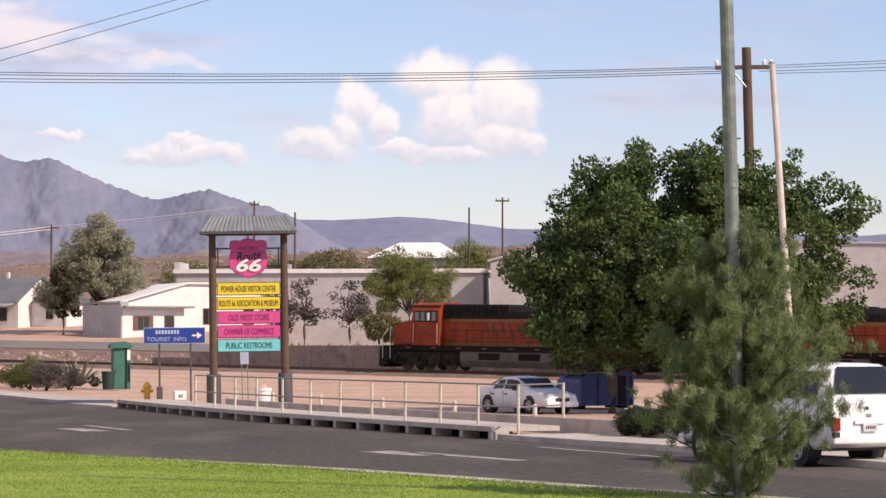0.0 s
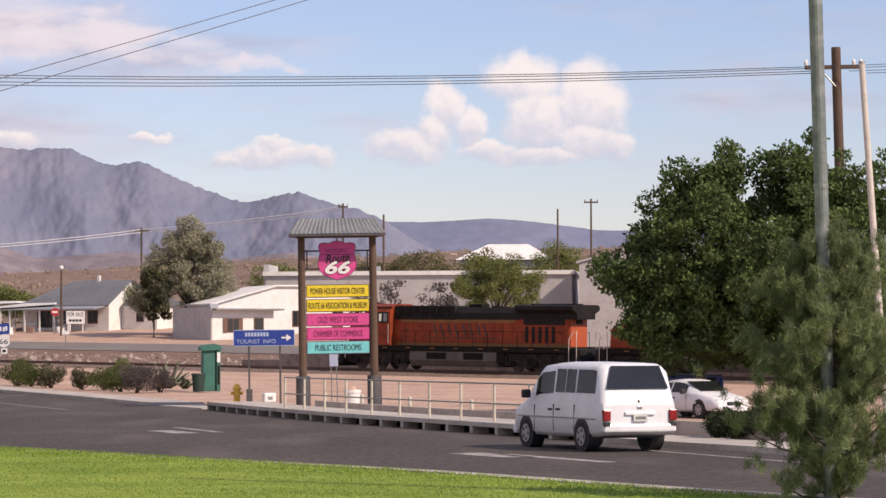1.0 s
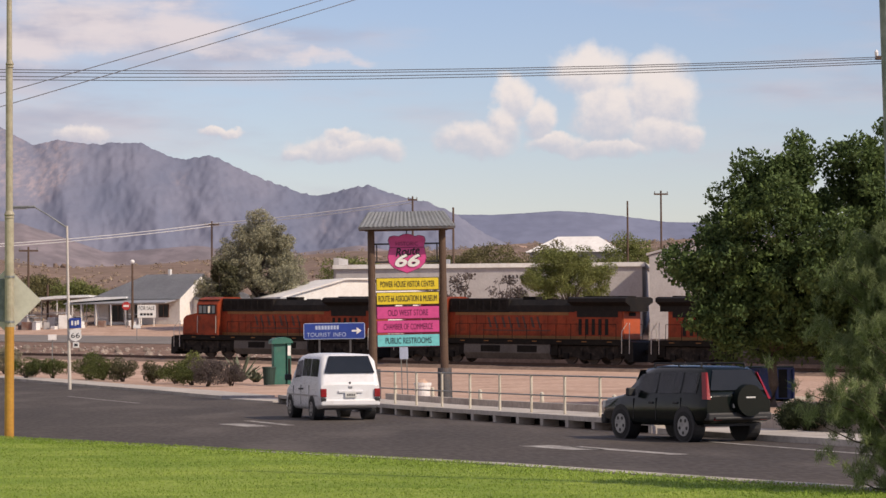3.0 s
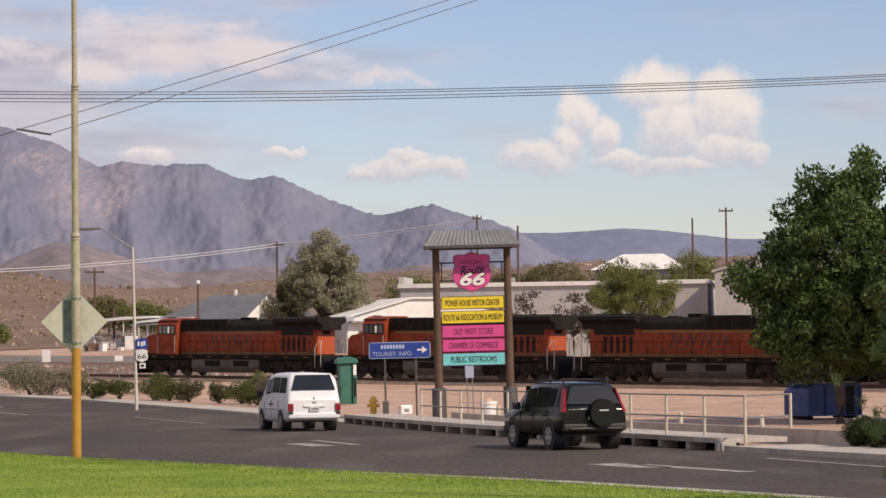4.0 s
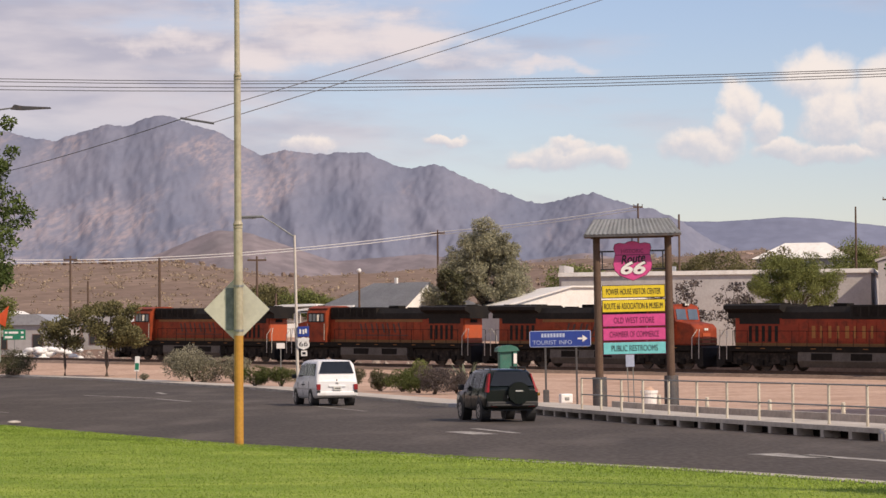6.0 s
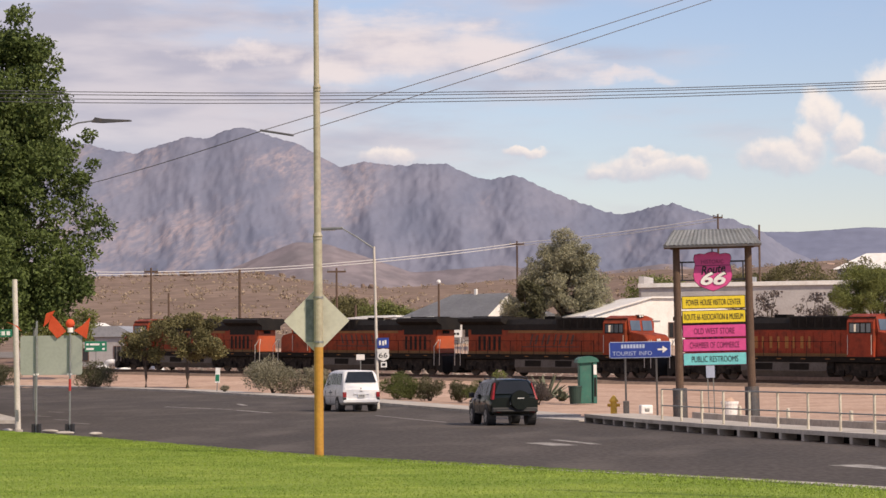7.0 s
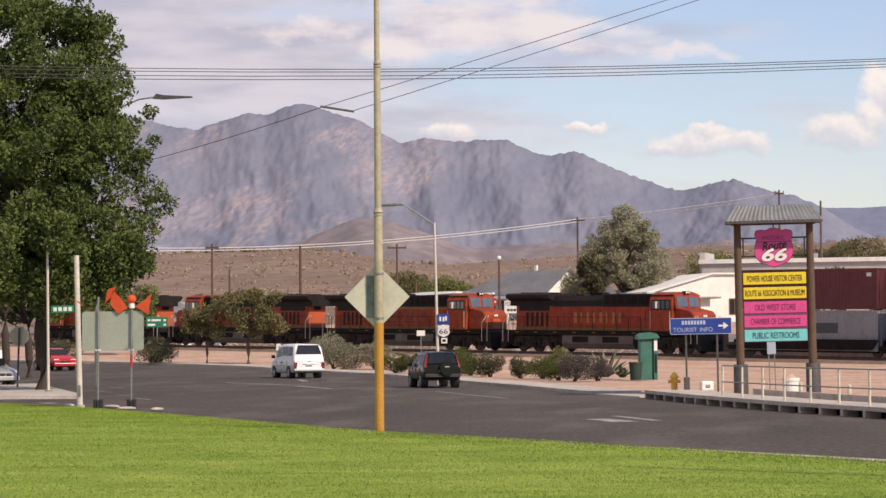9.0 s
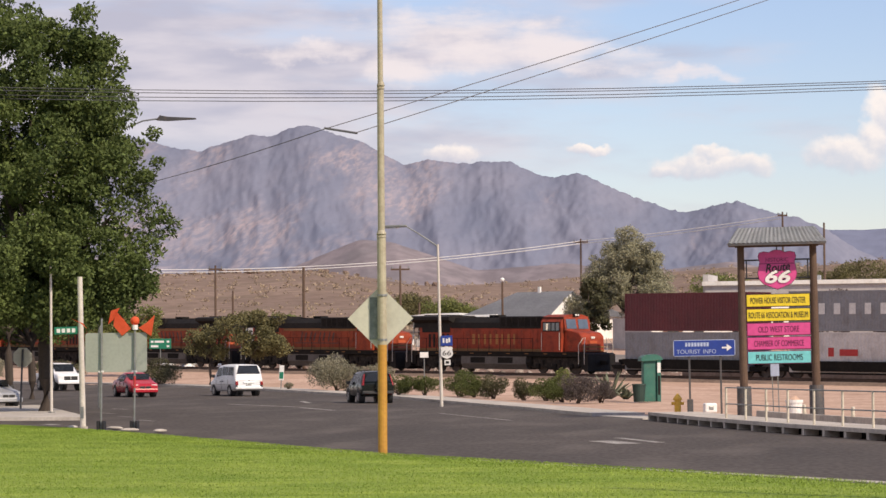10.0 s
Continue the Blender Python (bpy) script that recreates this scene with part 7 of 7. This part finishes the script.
def build_pine():
    x, y = 8.14, 36.6
    e = thing("young_pine", "young wispy green pine tree by the road", "tree", pose(x, y, 0.0))
    bm = chain(bm_new(), [(0, 0, -0.1), (0.03, 0, 1.2), (-0.03, 0, 2.6), (0.02, 0, 4.05)], [0.085, 0.07, 0.045, 0.012], 10)
    trunk = part("trunk", bm, "bark", e)
    rng = np.random.default_rng(17)
    blobs = []
    for i in range(120):
        z = 0.12 + 3.6 * i / 120
        full = 1.0 - max(0.0, (z - 1.2) / 3.1) ** 1.15
        reach = 1.65 * full * rng.uniform(0.45, 1.0) * (0.75 if z < 0.4 else 1.0)
        a = rng.uniform(0, 2 * math.pi)
        tip = Vector((math.cos(a) * reach, math.sin(a) * reach, z + rng.uniform(0.12, 0.6) * reach))
        root = Vector((0, 0, z - 0.08))
        mid = root.lerp(tip, 0.55) - Vector((0, 0, 0.08 * reach))
        part("bough", chain(bm_new(), [root, mid, tip], [0.02, 0.013, 0.004], 5), "bark", trunk)
        # tufts along the bough, with short side twigs
        for u in (0.4, 0.55, 0.7, 0.85, 1.0, 1.08):
            c = root.lerp(mid, u / 0.55) if u < 0.55 else mid.lerp(tip, (u - 0.55) / 0.45)
            for k in range(2):
                o = Vector(rng.normal(size=3)) * 0.12 * (0.4 + reach)
                o.z = abs(o.z) * 0.8
                blobs.append((*(c + o), 0.09, 0.09, 0.11))
    blobs += [(0.02, 0, 3.8 + 0.08 * k, 0.05, 0.05, 0.08) for k in range(5)]
    leaves("needles", blobs, 120000, 0.15, "needle_pine", e, 18, shell=0.0, narrow=0.05, up=1.1)


build_pine()


# ---- grass and scrub ----
def grass():
    rng = np.random.default_rng(9)
    n = 260000
    y = 33 + 69 * rng.random(n) ** 1.5
    edge = np.interp(y, [p[1] for p in LAWN_EDGE], [p[0] for p in LAWN_EDGE])
    lo = -0.30 * y
    x = lo + (edge - 0.15 - lo) * rng.random(n)
    keep = x < edge - np.interp(y, [46, 56], [0.5, 0.14])
    x, y = x[keep], y[keep]
    n = len(x)
    h = 0.02 + 0.025 * rng.random(n)
    a = rng.random(n) * 2 * math.pi
    w = 0.006 + 0.007 * rng.random(n)
    lx, ly = rng.normal(size=n) * 0.03, rng.normal(size=n) * 0.03
    z = np.array([0.09 + 0.015 * noise.noise(Vector((a0, b0, 0)) * 0.12) for a0, b0 in zip(x.tolist(), y.tolist())])
    p = np.stack([np.stack([x - np.cos(a) * w, y - np.sin(a) * w, z], 1), np.stack([x + np.cos(a) * w, y + np.sin(a) * w, z], 1), np.stack([x + lx, y + ly, z + h], 1)], 1).reshape(-1, 3)
    me = bpy.data.meshes.new("grass")
    me.vertices.add(3 * n), me.loops.add(3 * n), me.polygons.add(n)
    me.vertices.foreach_set("co", p.ravel())
    me.loops.foreach_set("vertex_index", np.arange(3 * n))
    me.polygons.foreach_set("loop_start", np.arange(n) * 3)
    me.update(), me.validate()
    tagged(part("grass", me, "grass_blade"), "short bright green mown grass blades", "grass", kind="stuff")


grass()


def scrub():
    rnd = random.Random(21)
    blobs = []
    while len(blobs) < 5200:
        a, r = rnd.uniform(-19, 19), 300 + 620 * rnd.random() ** 0.8
        x, y = r * math.sin(radians(a)), r * math.cos(radians(a))
        s = rnd.uniform(0.2, 0.75) ** 1.3 * (1 + r / 900)
        blobs.append((x, y, land_z(x, y) + s * 0.3, s, s, s * 0.6))
    ob = leaves("scrub", blobs, 70000, 0.5, "scrub", None, 23, shell=0.3)
    tagged(ob, "scattered low desert scrub on the hillside", "scrub", kind="stuff")
    bm = bm_new()
    for i in range(420):
        a = rnd.choice([rnd.uniform(-6.2, -3.6), rnd.uniform(-13, -8), rnd.uniform(-1, 1.5), rnd.uniform(-14, 8)])
        r = rnd.uniform(690, 780)
        x, y = r * math.sin(radians(a)), r * math.cos(radians(a))
        s = rnd.uniform(0.35, 1.1)
        bmesh.ops.create_icosphere(bm, subdivisions=1, radius=s, matrix=Matrix.Translation((x, y, land_z(x, y) + 0.2 * s)) @ pose(0, 0, 0, rnd.uniform(0, 90), rnd.uniform(0, 90), 0) @ Matrix.Diagonal((1.2, 0.8, rnd.uniform(0.6, 1.1), 1)))
    tagged(part("outcrop", bm, "ballast"), "brown rocky outcrops along the ridge", "rocks", kind="stuff")


scrub()


# ---- poles, lamps, wires ----
M["pole_cream"] = material("faded_cream_pole_paint", (0.42, 0.38, 0.27), 0.5, second=(0.34, 0.31, 0.22), scale=1.5, fine=12, amount=0.3, dirt=(0.25, 0.2, 0.14), dirt_amount=0.35)
M["pole_yellow"] = material("yellow_pole_paint", (0.50, 0.26, 0.035), 0.5, second=(0.43, 0.21, 0.03), scale=1.5, fine=12, amount=0.25)
M["pole_green"] = material("grey_green_pole_steel", (0.19, 0.215, 0.20), 0.5, 0.3, second=(0.15, 0.175, 0.165), scale=1.5, fine=12, amount=0.35, dirt=(0.45, 0.46, 0.44), dirt_amount=0.35)
M["pole_white"] = material("bleached_white_pole", (0.60, 0.56, 0.50), 0.7, second=(0.5, 0.46, 0.41), scale=1.5, fine=12, amount=0.25)
M["sign_back"] = material("bare_aluminium_sign_back", (0.60, 0.59, 0.49), 0.55, 0.15, second=(0.53, 0.52, 0.43), scale=1.0, fine=12, amount=0.15, dirt=(0.28, 0.27, 0.22), dirt_amount=0.25)
M["wire"] = plain("weathered_cable", (0.10, 0.10, 0.11), 0.6)
M["wire_pale"] = plain("bare_aluminium_cable", (0.82, 0.80, 0.78), 0.5)
M["flag_orange"] = material("fluorescent_orange_cloth", (0.90, 0.17, 0.07), 0.8, second=(0.82, 0.13, 0.05), scale=2, fine=20, amount=0.15, translucent=0.45)


def build_lamp_pole():
    e = thing("street_light_pole", "cream street light pole with yellow foot and road sign", "pole", pose(-7.8, 62.6, 0.05, 0, 0.1, 0))
    part("foot", tube(bm_new(), (0, 0, -0.2), (0, 0, 2.62), 0.115, 0.112, seg=16), "pole_yellow", e)
    part("lower_shaft", tube(bm_new(), (0, 0, 2.62), (-0.01, 0, 5.28), 0.112, 0.108, seg=16), "pole_cream", e)
    part("middle_shaft", tube(bm_new(), (-0.01, 0, 5.28), (-0.02, 0, 8.9), 0.088, 0.082, seg=16), "pole_cream", e)
    part("upper_shaft", tube(bm_new(), (-0.02, 0, 8.9), (-0.03, 0, 12.5), 0.068, 0.06, seg=16), "pole_cream", e)
    for z, r in ((5.28, 0.125), (8.9, 0.1)):
        part("collar", chain(bm_new(), [(-0.01, 0, z - 0.05), (-0.01, 0, z + 0.03), (-0.015, 0, z + 0.12)], [r, r, r * 0.72], 16), "pole_cream", e)
    h = 0.80
    panel = part("sign_panel", prism(bm_new(), [(-0.06, 3.26 - h), (-0.06 + h, 3.26), (-0.06, 3.26 + h), (-0.06 - h, 3.26)], 0.13, 0.135), "sign_back", e)
    part("sign_rib", box(bm_new(), -0.32, -0.06, 0.116, 0.13, 2.75, 3.78, 0.004), "pole_green", panel)
    for z in (2.72, 3.8):
        part("strap", tube(bm_new(), (0, 0, z), (0, 0, z + 0.05), 0.125, seg=14), "galvanised", e)
        part("bolt", tube(bm_new(), (0.02, -0.125, z + 0.02), (0.02, -0.14, z + 0.02), 0.02, seg=6), "galvanised", e)


build_lamp_pole()


def build_road_lamp():
    x, y = -12.9, 127.0
    e = thing("street_lamp", "thin pale street lamp carrying road signs", "street lamp", pose(x, y, land_z(x, y) + 0.03, 0, -1.0, 0))
    part("shaft", tube(bm_new(), (0, 0, -0.2), (0, 0, 7.95), 0.085, 0.055, seg=12), "pole_white", e)
    part("arm", chain(bm_new(), [(0, 0, 7.85), (-1.0, 0, 8.55), (-1.5, 0, 8.85)], [0.04, 0.03, 0.028], 8), "galvanised", e)
    part("lamp_head", box(bm_new(), -2.75, -1.5, -0.14, 0.14, 8.84, 8.96, 0.04), "galvanised", e)
    part("lamp_bowl", box(bm_new(), -2.6, -1.9, -0.1, 0.1, 8.80, 8.85, 0.02), "lens_clear", e)
    p = part("blue_panel", box(bm_new(), 0.05, 0.62, -0.13, -0.1, 2.95, 3.45, 0.01), "sign_blue", e)
    for bx, bz in ((0.14, 3.1), (0.3, 3.08), (0.42, 3.12)):
        part("panel_bar", box(bm_new(), bx, bx + 0.09, -0.14, -0.13, bz, bz + 0.22), "sign_white", p)
    s = part("shield_panel", prism(bm_new(), [(0.33 + px, 2.62 + pz) for px, pz in shield_outline(0.62, 0.62)], -0.13, -0.1), "sign_white", e)
    writing("66", 0.42, 0.24, "sign_black", s, pose(0.33, -0.135, 2.6))
    p = part("arrow_panel", box(bm_new(), 0.2, 0.5, -0.13, -0.1, 2.0, 2.27, 0.01), "sign_white", e)
    part("panel_bar", box(bm_new(), 0.27, 0.43, -0.14, -0.13, 2.08, 2.2), "sign_black", p)


build_road_lamp()


def thin_sign(x, y, h, w, hh, mat, label, pm="galvanised", tilt=0.0):
    e = thing("road_marker", label, "sign", pose(x, y, land_z(x, y), 0, tilt, 0))
    part("post", tube(bm_new(), (0, 0, -0.15), (0, 0, h), 0.035, seg=6), pm, e)
    part("panel", box(bm_new(), -w / 2, w / 2, -0.06, -0.03, h - hh, h, 0.01), mat, e)
    return e


thin_sign(-18.4, 170, 2.4, 0.55, 0.36, "sign_white", "small white sign on a thin post near the track")
g = thin_sign(-28.4, 172.8, 1.6, 0.32, 1.0, "sign_white", "small white and green marker beside the road", tilt=3)
part("green_band", box(bm_new(), -0.13, 0.13, -0.07, -0.06, 0.7, 1.15), "sign_green", g)
g = thin_sign(-42.8, 202, 3.3, 1.75, 0.8, "sign_green", "green roadside direction sign")
for bx, bz, bw in ((-0.75, 2.98, 0.2), (-0.45, 2.98, 0.75), (-0.75, 2.62, 0.6), (0.52, 2.98, 0.2), (0.52, 2.62, 0.2)):
    part("word_bar", box(bm_new(), bx, bx + bw, -0.075, -0.06, bz, bz + 0.16), "sign_white", g)
thin_sign(-46.5, 268, 3.6, 0.9, 0.9, "sign_white", "white round crossing sign beyond the railway")
thin_sign(-34.0, 250, 1.6, 0.8, 1.2, "sign_white", "white cabinet sign beyond the railway")
for x, y in ((-38.5, 248), (-19, 250)):
    thin_sign(x, y, 1.5, 0.7, 0.35, "sign_white", "small white board beside the back road")


def build_right_poles():
    x, y = 7.97, 36.35
    e = thing("street_light_pole", "thick grey-green steel street light pole", "pole", pose(x, y, 0, 0, -1.3, 0))
    part("shaft", chain(bm_new(), [(0, 0, -0.2), (0, 0, 3.6), (0, 0, 9.5)], [0.085, 0.10, 0.10], 16), "pole_green", e)
    part("band", tube(bm_new(), (0, 0, 4.5), (0, 0, 4.56), 0.108, seg=16), "galvanised", e)
    x, y = 24.4, 108.0
    z = land_z(x, y)
    e = thing("utility_pole", "brown timber utility pole with a crossarm and insulators", "utility pole", pose(x, y, z, 0, -1.3, 0), group="utility poles")
    part("mast", tube(bm_new(), (0, 0, -0.3), (0, 0, 15.3), 0.24, 0.2, seg=14), "wood_post", e)
    part("crossarm", box(bm_new(), -1.35, 1.15, -0.08, 0.08, 14.38, 14.55, 0.01), "wood_post", e)
    part("brace", tube(bm_new(), (-0.75, -0.12, 14.4), (-0.1, -0.22, 13.6), 0.04, seg=6), "galvanised", e)
    for k in (-1.3, -0.9, 0.75, 1.05):
        part("insulator", chain(bm_new(), [(k, 0, 14.55), (k, 0, 14.7), (k, 0, 14.8)], [0.07, 0.09, 0.03], 8), "sign_white", e)
    e = thing("pale_pole", "slender bleached pole leaning beside the tree", "pole", pose(23.2, 96.0, land_z(23.2, 96), 0, -3.6, 0))
    part("mast", tube(bm_new(), (0, 0, -0.2), (0, 0, 13.35), 0.15, 0.115, seg=12), "pole_white", e)
    part("cap", tube(bm_new(), (0, 0, 13.35), (0, 0, 13.42), 0.14, 0.1, seg=12), "galvanised", e)


build_right_poles()


def wire(name, a, b, sag, r, mat, label, n=14):
    a, b = Vector(a), Vector(b)
    pts = [a.lerp(b, i / n) - Vector((0, 0, sag * 4 * (i / n) * (1 - i / n))) for i in range(n + 1)]
    e = part(name, chain(bm_new(), pts, [r] * (n + 1), 6), mat)
    return tagged(e, label, "cable", group="overhead cables")


for k, (dy, dz) in enumerate(((-0.6, 0.32), (-0.2, 0.2), (0.2, 0.0), (0.6, -0.16))):
    wire("overhead_cable", (-52, 116 + dy, 15.75 + dz), (23.1, 108 + dy * 0.3, 14.0 + dz * 0.5), 1.05, 0.018, "wire", "dark overhead power cable across the road")
    wire("overhead_cable", (23.1 + 0.75 * k, 108, 14.0 + dz * 0.5), (60, 92, 14.9 + dz * 1.6), 0.3, 0.014, "wire", "dark overhead power cable across the road")
for x0, z0, x1, z1 in ((-11.67, 9.56, 9.33, 19.09), (-10.78, 9.4, 10.46, 19.15)):
    wire("overhead_cable", (x0, 80, z0), (x1, 104, z1), 0.1, 0.015, "wire", "dark cable rising across the sky")
wire("overhead_cable", (-11.67, 80, 9.56), (-40, 150, 11.7), 0.4, 0.014, "wire", "dark cable rising across the sky")
sp = part("cable_spreader", tube(bm_new(), (-11.75, 80, 9.57), (-10.7, 80, 9.39), 0.035, seg=8), "wire")
tagged(sp, "dark bar that holds two overhead cables apart", "cable")


def far_pole(x, y, top, arm=0.0, r=0.15, label="thin brown utility pole beyond the railway"):
    z = land_z(x, y)
    e = thing("utility_pole", label, "utility pole", pose(x, y, z), group="far utility poles")
    part("mast", tube(bm_new(), (0, 0, -0.3), (0, 0, top - z), r, r * 0.75, seg=8), "wood_post", e)
    if arm:
        part("crossarm", box(bm_new(), -arm, arm, -0.08, 0.08, top - z - 0.55, top - z - 0.35), "wood_post", e)
        for k in (-arm * 0.9, arm * 0.9):
            part("insulator", tube(bm_new(), (k, 0, top - z - 0.35), (k, 0, top - z - 0.1), 0.07, seg=6), "galvanised", e)


for x, y, top, arm in ((-16.55, 350, 18.9, 1.0), (9.87, 330, 21.05, 0.6), (13.67, 300, 18.04, 0), (37.3, 330, 20.37, 0), (41.6, 330, 21.68, 0.9), (-57.0, 300, 13.9, 0.8), (-35.7, 230, 10.93, 0), (-35.2, 300, 13.65, 1.1), (-58.6, 320, 11.5, 0), (-33, 300, 9.3, 0)):
    far_pole(x, y, top, arm)
x, y = -21.6, 278.0
e = thing("yard_lamp", "brown post with a round white lamp", "street lamp", pose(x, y, land_z(x, y)))
part("post", tube(bm_new(), (0, 0, -0.2), (0, 0, 7.0), 0.14, 0.1, seg=8), "wood_post", e)
bm = bm_new()
bmesh.ops.create_uvsphere(bm, u_segments=12, v_segments=8, radius=0.24, matrix=Matrix.Translation((0, 0, 7.15)))
part("globe", bm, "sign_white", e, smooth=True)
for dz in (0.0, -0.35):
    wire("overhead_cable", (-75, 345, 15.2 + dz), (-16.55, 350, 18.6 + dz), 1.1, 0.055, "wire_pale", "pale overhead cable beyond the railway")
    wire("overhead_cable", (-16.55, 350, 18.6 + dz), (9.87, 330, 20.6 + dz), 0.25, 0.055, "wire_pale", "pale overhead cable beyond the railway")


# ---- street corner ----
def build_corner():
    x, y = -21.7, 89.4
    e = thing("street_sign_pole", "thick white pole carrying a green street name sign", "pole", pose(x, y, 0.04, 0, -1.2, 0))
    part("shaft", tube(bm_new(), (0, 0, -0.2), (0, 0, 5.3), 0.105, 0.09, seg=14), "pole_white", e)
    part("hand_hole", box(bm_new(), -0.05, 0.06, -0.12, -0.1, 0.35, 0.75), "galvanised", e)
    part("base_plate", tube(bm_new(), (0, 0, -0.05), (0, 0, 0.06), 0.17, seg=14), "concrete", e)
    p = part("name_plate", box(bm_new(), -0.95, -0.12, -0.03, 0.0, 3.3, 3.56, 0.01), "sign_green", e)
    for k in range(4):
        part("name_bar", box(bm_new(), -0.86 + k * 0.18, -0.74 + k * 0.18, -0.04, -0.03, 3.36, 3.5), "sign_white", p)
    # temporary work sign seen from behind
    e = thing("work_sign", "temporary grey sign board on two stands with orange flags", "sign", pose(-19.4, 86.0, 0.06, 0, 0, -4))
    b = part("board", prism(bm_new(), [(-1.42, 2.0), (-1.36, 1.94), (0.66, 1.94), (0.72, 2.0), (0.72, 3.2), (0.66, 3.26), (-1.36, 3.26), (-1.42, 3.2)], 0.0, 0.03), "work_board", e)
    for px in (-0.86, 0.30):
        part("stand", tube(bm_new(), (px, -0.05, 0.0), (px + 0.03, -0.05, 3.75 if px < 0 else 3.4), 0.035, seg=8), "galvanised", e)
        if px > 0:
            part("red_sleeve", tube(bm_new(), (px + 0.01, -0.05, 1.4), (px + 0.015, -0.05, 1.8), 0.045, seg=8), "mark_red", e)
        for dx in (-0.09, 0.09):
            part("foot", box(bm_new(), px + dx - 0.045, px + dx + 0.045, -0.15, 0.1, -0.03, 0.3, 0.01), "car_trim", e)
        for bx in (-0.05, 0.05):
            part("clip", box(bm_new(), px + bx - 0.03, px + bx + 0.03, -0.09, 0.0, 1.93, 1.99), "sign_white", b)
    bm = bm_new()
    bmesh.ops.create_uvsphere(bm, u_segments=14, v_segments=10, radius=0.15, matrix=Matrix.Translation((0.33, -0.05, 3.66)))
    part("beacon", bm, "flag_orange", e, smooth=True)
    part("beacon_mount", tube(bm_new(), (0.33, -0.05, 3.36), (0.33, -0.05, 3.52), 0.1, seg=10), "sign_white", e)
    flags = []
    for nm, pts in (("flag", [(0.2, 3.4), (-0.12, 3.16), (-0.42, 3.5), (-0.34, 4.0), (-0.1, 3.75)]), ("flag", [(0.46, 3.42), (0.9, 3.14), (1.02, 3.85), (0.78, 3.62)]), ("flag", [(-1.9, 3.75), (-1.6, 3.62), (-1.35, 3.42), (-1.5, 3.6)]), ("flag", [(-0.6, 3.55), (-0.42, 3.7), (-0.2, 4.1), (-0.5, 4.0)])):
        bm = prism(bm_new(), pts, -0.07, -0.055)
        f = part(nm, bm, "flag_orange", e)
        flags.append(f)
    for (x, y) in ((-21.9, 88.7), (-18.9, 84.3), (-17.6, 83.0), (-20.0, 86.9)):
        s = thing("sandbag", "pale flattened sandbag on the grass", "sandbag", pose(x, y, 0.1, 0, 0, x * 37), group="sandbags")
        bm = bm_new()
        bmesh.ops.create_icosphere(bm, subdivisions=2, radius=0.22, matrix=Matrix.Diagonal((1.5, 0.8, 0.28, 1)))
        part("bag", bm, "concrete", s, smooth=True)
    # thin posts on the pavement
    e = thing("sign_post", "slender white post on the corner pavement", "pole", pose(-28.8, 112.8, 0.16, 0, -0.3, 0))
    part("shaft", tube(bm_new(), (0, 0, -0.1), (0, 0, 6.5), 0.065, 0.055, seg=10), "pole_white", e)
    part("base_plate", tube(bm_new(), (0, 0, -0.02), (0, 0, 0.05), 0.16, seg=10), "galvanised", e)
    e = thing("road_sign", "back of a grey eight-sided road sign on a post", "sign", pose(-33.2, 124, 0.16, 0, 2.0, 0))
    part("post", tube(bm_new(), (0, 0, -0.1), (0, 0, 2.9), 0.05, seg=8), "sleeve_steel", e)
    part("panel", prism(bm_new(), [(0.5 * math.cos(math.pi * (k + 0.5) / 4), 2.5 + 0.5 * math.sin(math.pi * (k + 0.5) / 4)) for k in range(8)], 0.05, 0.08), "sign_back", e)
    # cobra-head lamp whose pole stands behind the shade tree
    x, y = -30.2, 128.0
    e = thing("street_lamp", "street lamp with a curved arm beside the shade tree", "street lamp", pose(x, y, land_z(x, y)))
    part("shaft", tube(bm_new(), (0, 0, -0.2), (0, 0, 12.4), 0.12, 0.08, seg=10), "galvanised", e)
    part("arm", chain(bm_new(), [(0, 0, 12.3), (0.5, 0, 13.3), (1.2, 0, 14.0), (2.2, 0, 14.4), (3.0, 0, 14.5)], [0.05, 0.045, 0.04, 0.04, 0.04], 8), "galvanised", e)
    part("lamp_head", prism(bm_new(), [(2.9, 14.42), (3.1, 14.66), (3.5, 14.58), (4.9, 14.5), (4.9, 14.44), (3.4, 14.38)], -0.15, 0.15), "sleeve_steel", e)


M["work_board"] = material("bare_grey_board", (0.36, 0.39, 0.34), 0.6, second=(0.31, 0.34, 0.295), scale=0.7, fine=10, amount=0.15)
build_corner()


# ---- what moves ----
def motions():
    for ob, back, z, near in TRAIN:
        walk(ob, [(t, train_pose(back, z, near, t)) for t in (0.0, 2.5, 5.0, 7.5, 10.0)])
    for ob, path, ground in ROADSTERS:
        walk(ob, [(t, drive_pose(path, t, ground)) for t in [0.5 * i for i in range(21)]])
        for w in [c for c in ob.children if c.name.split(".")[0] == "wheel"]:
            spin(w, path)


motions()
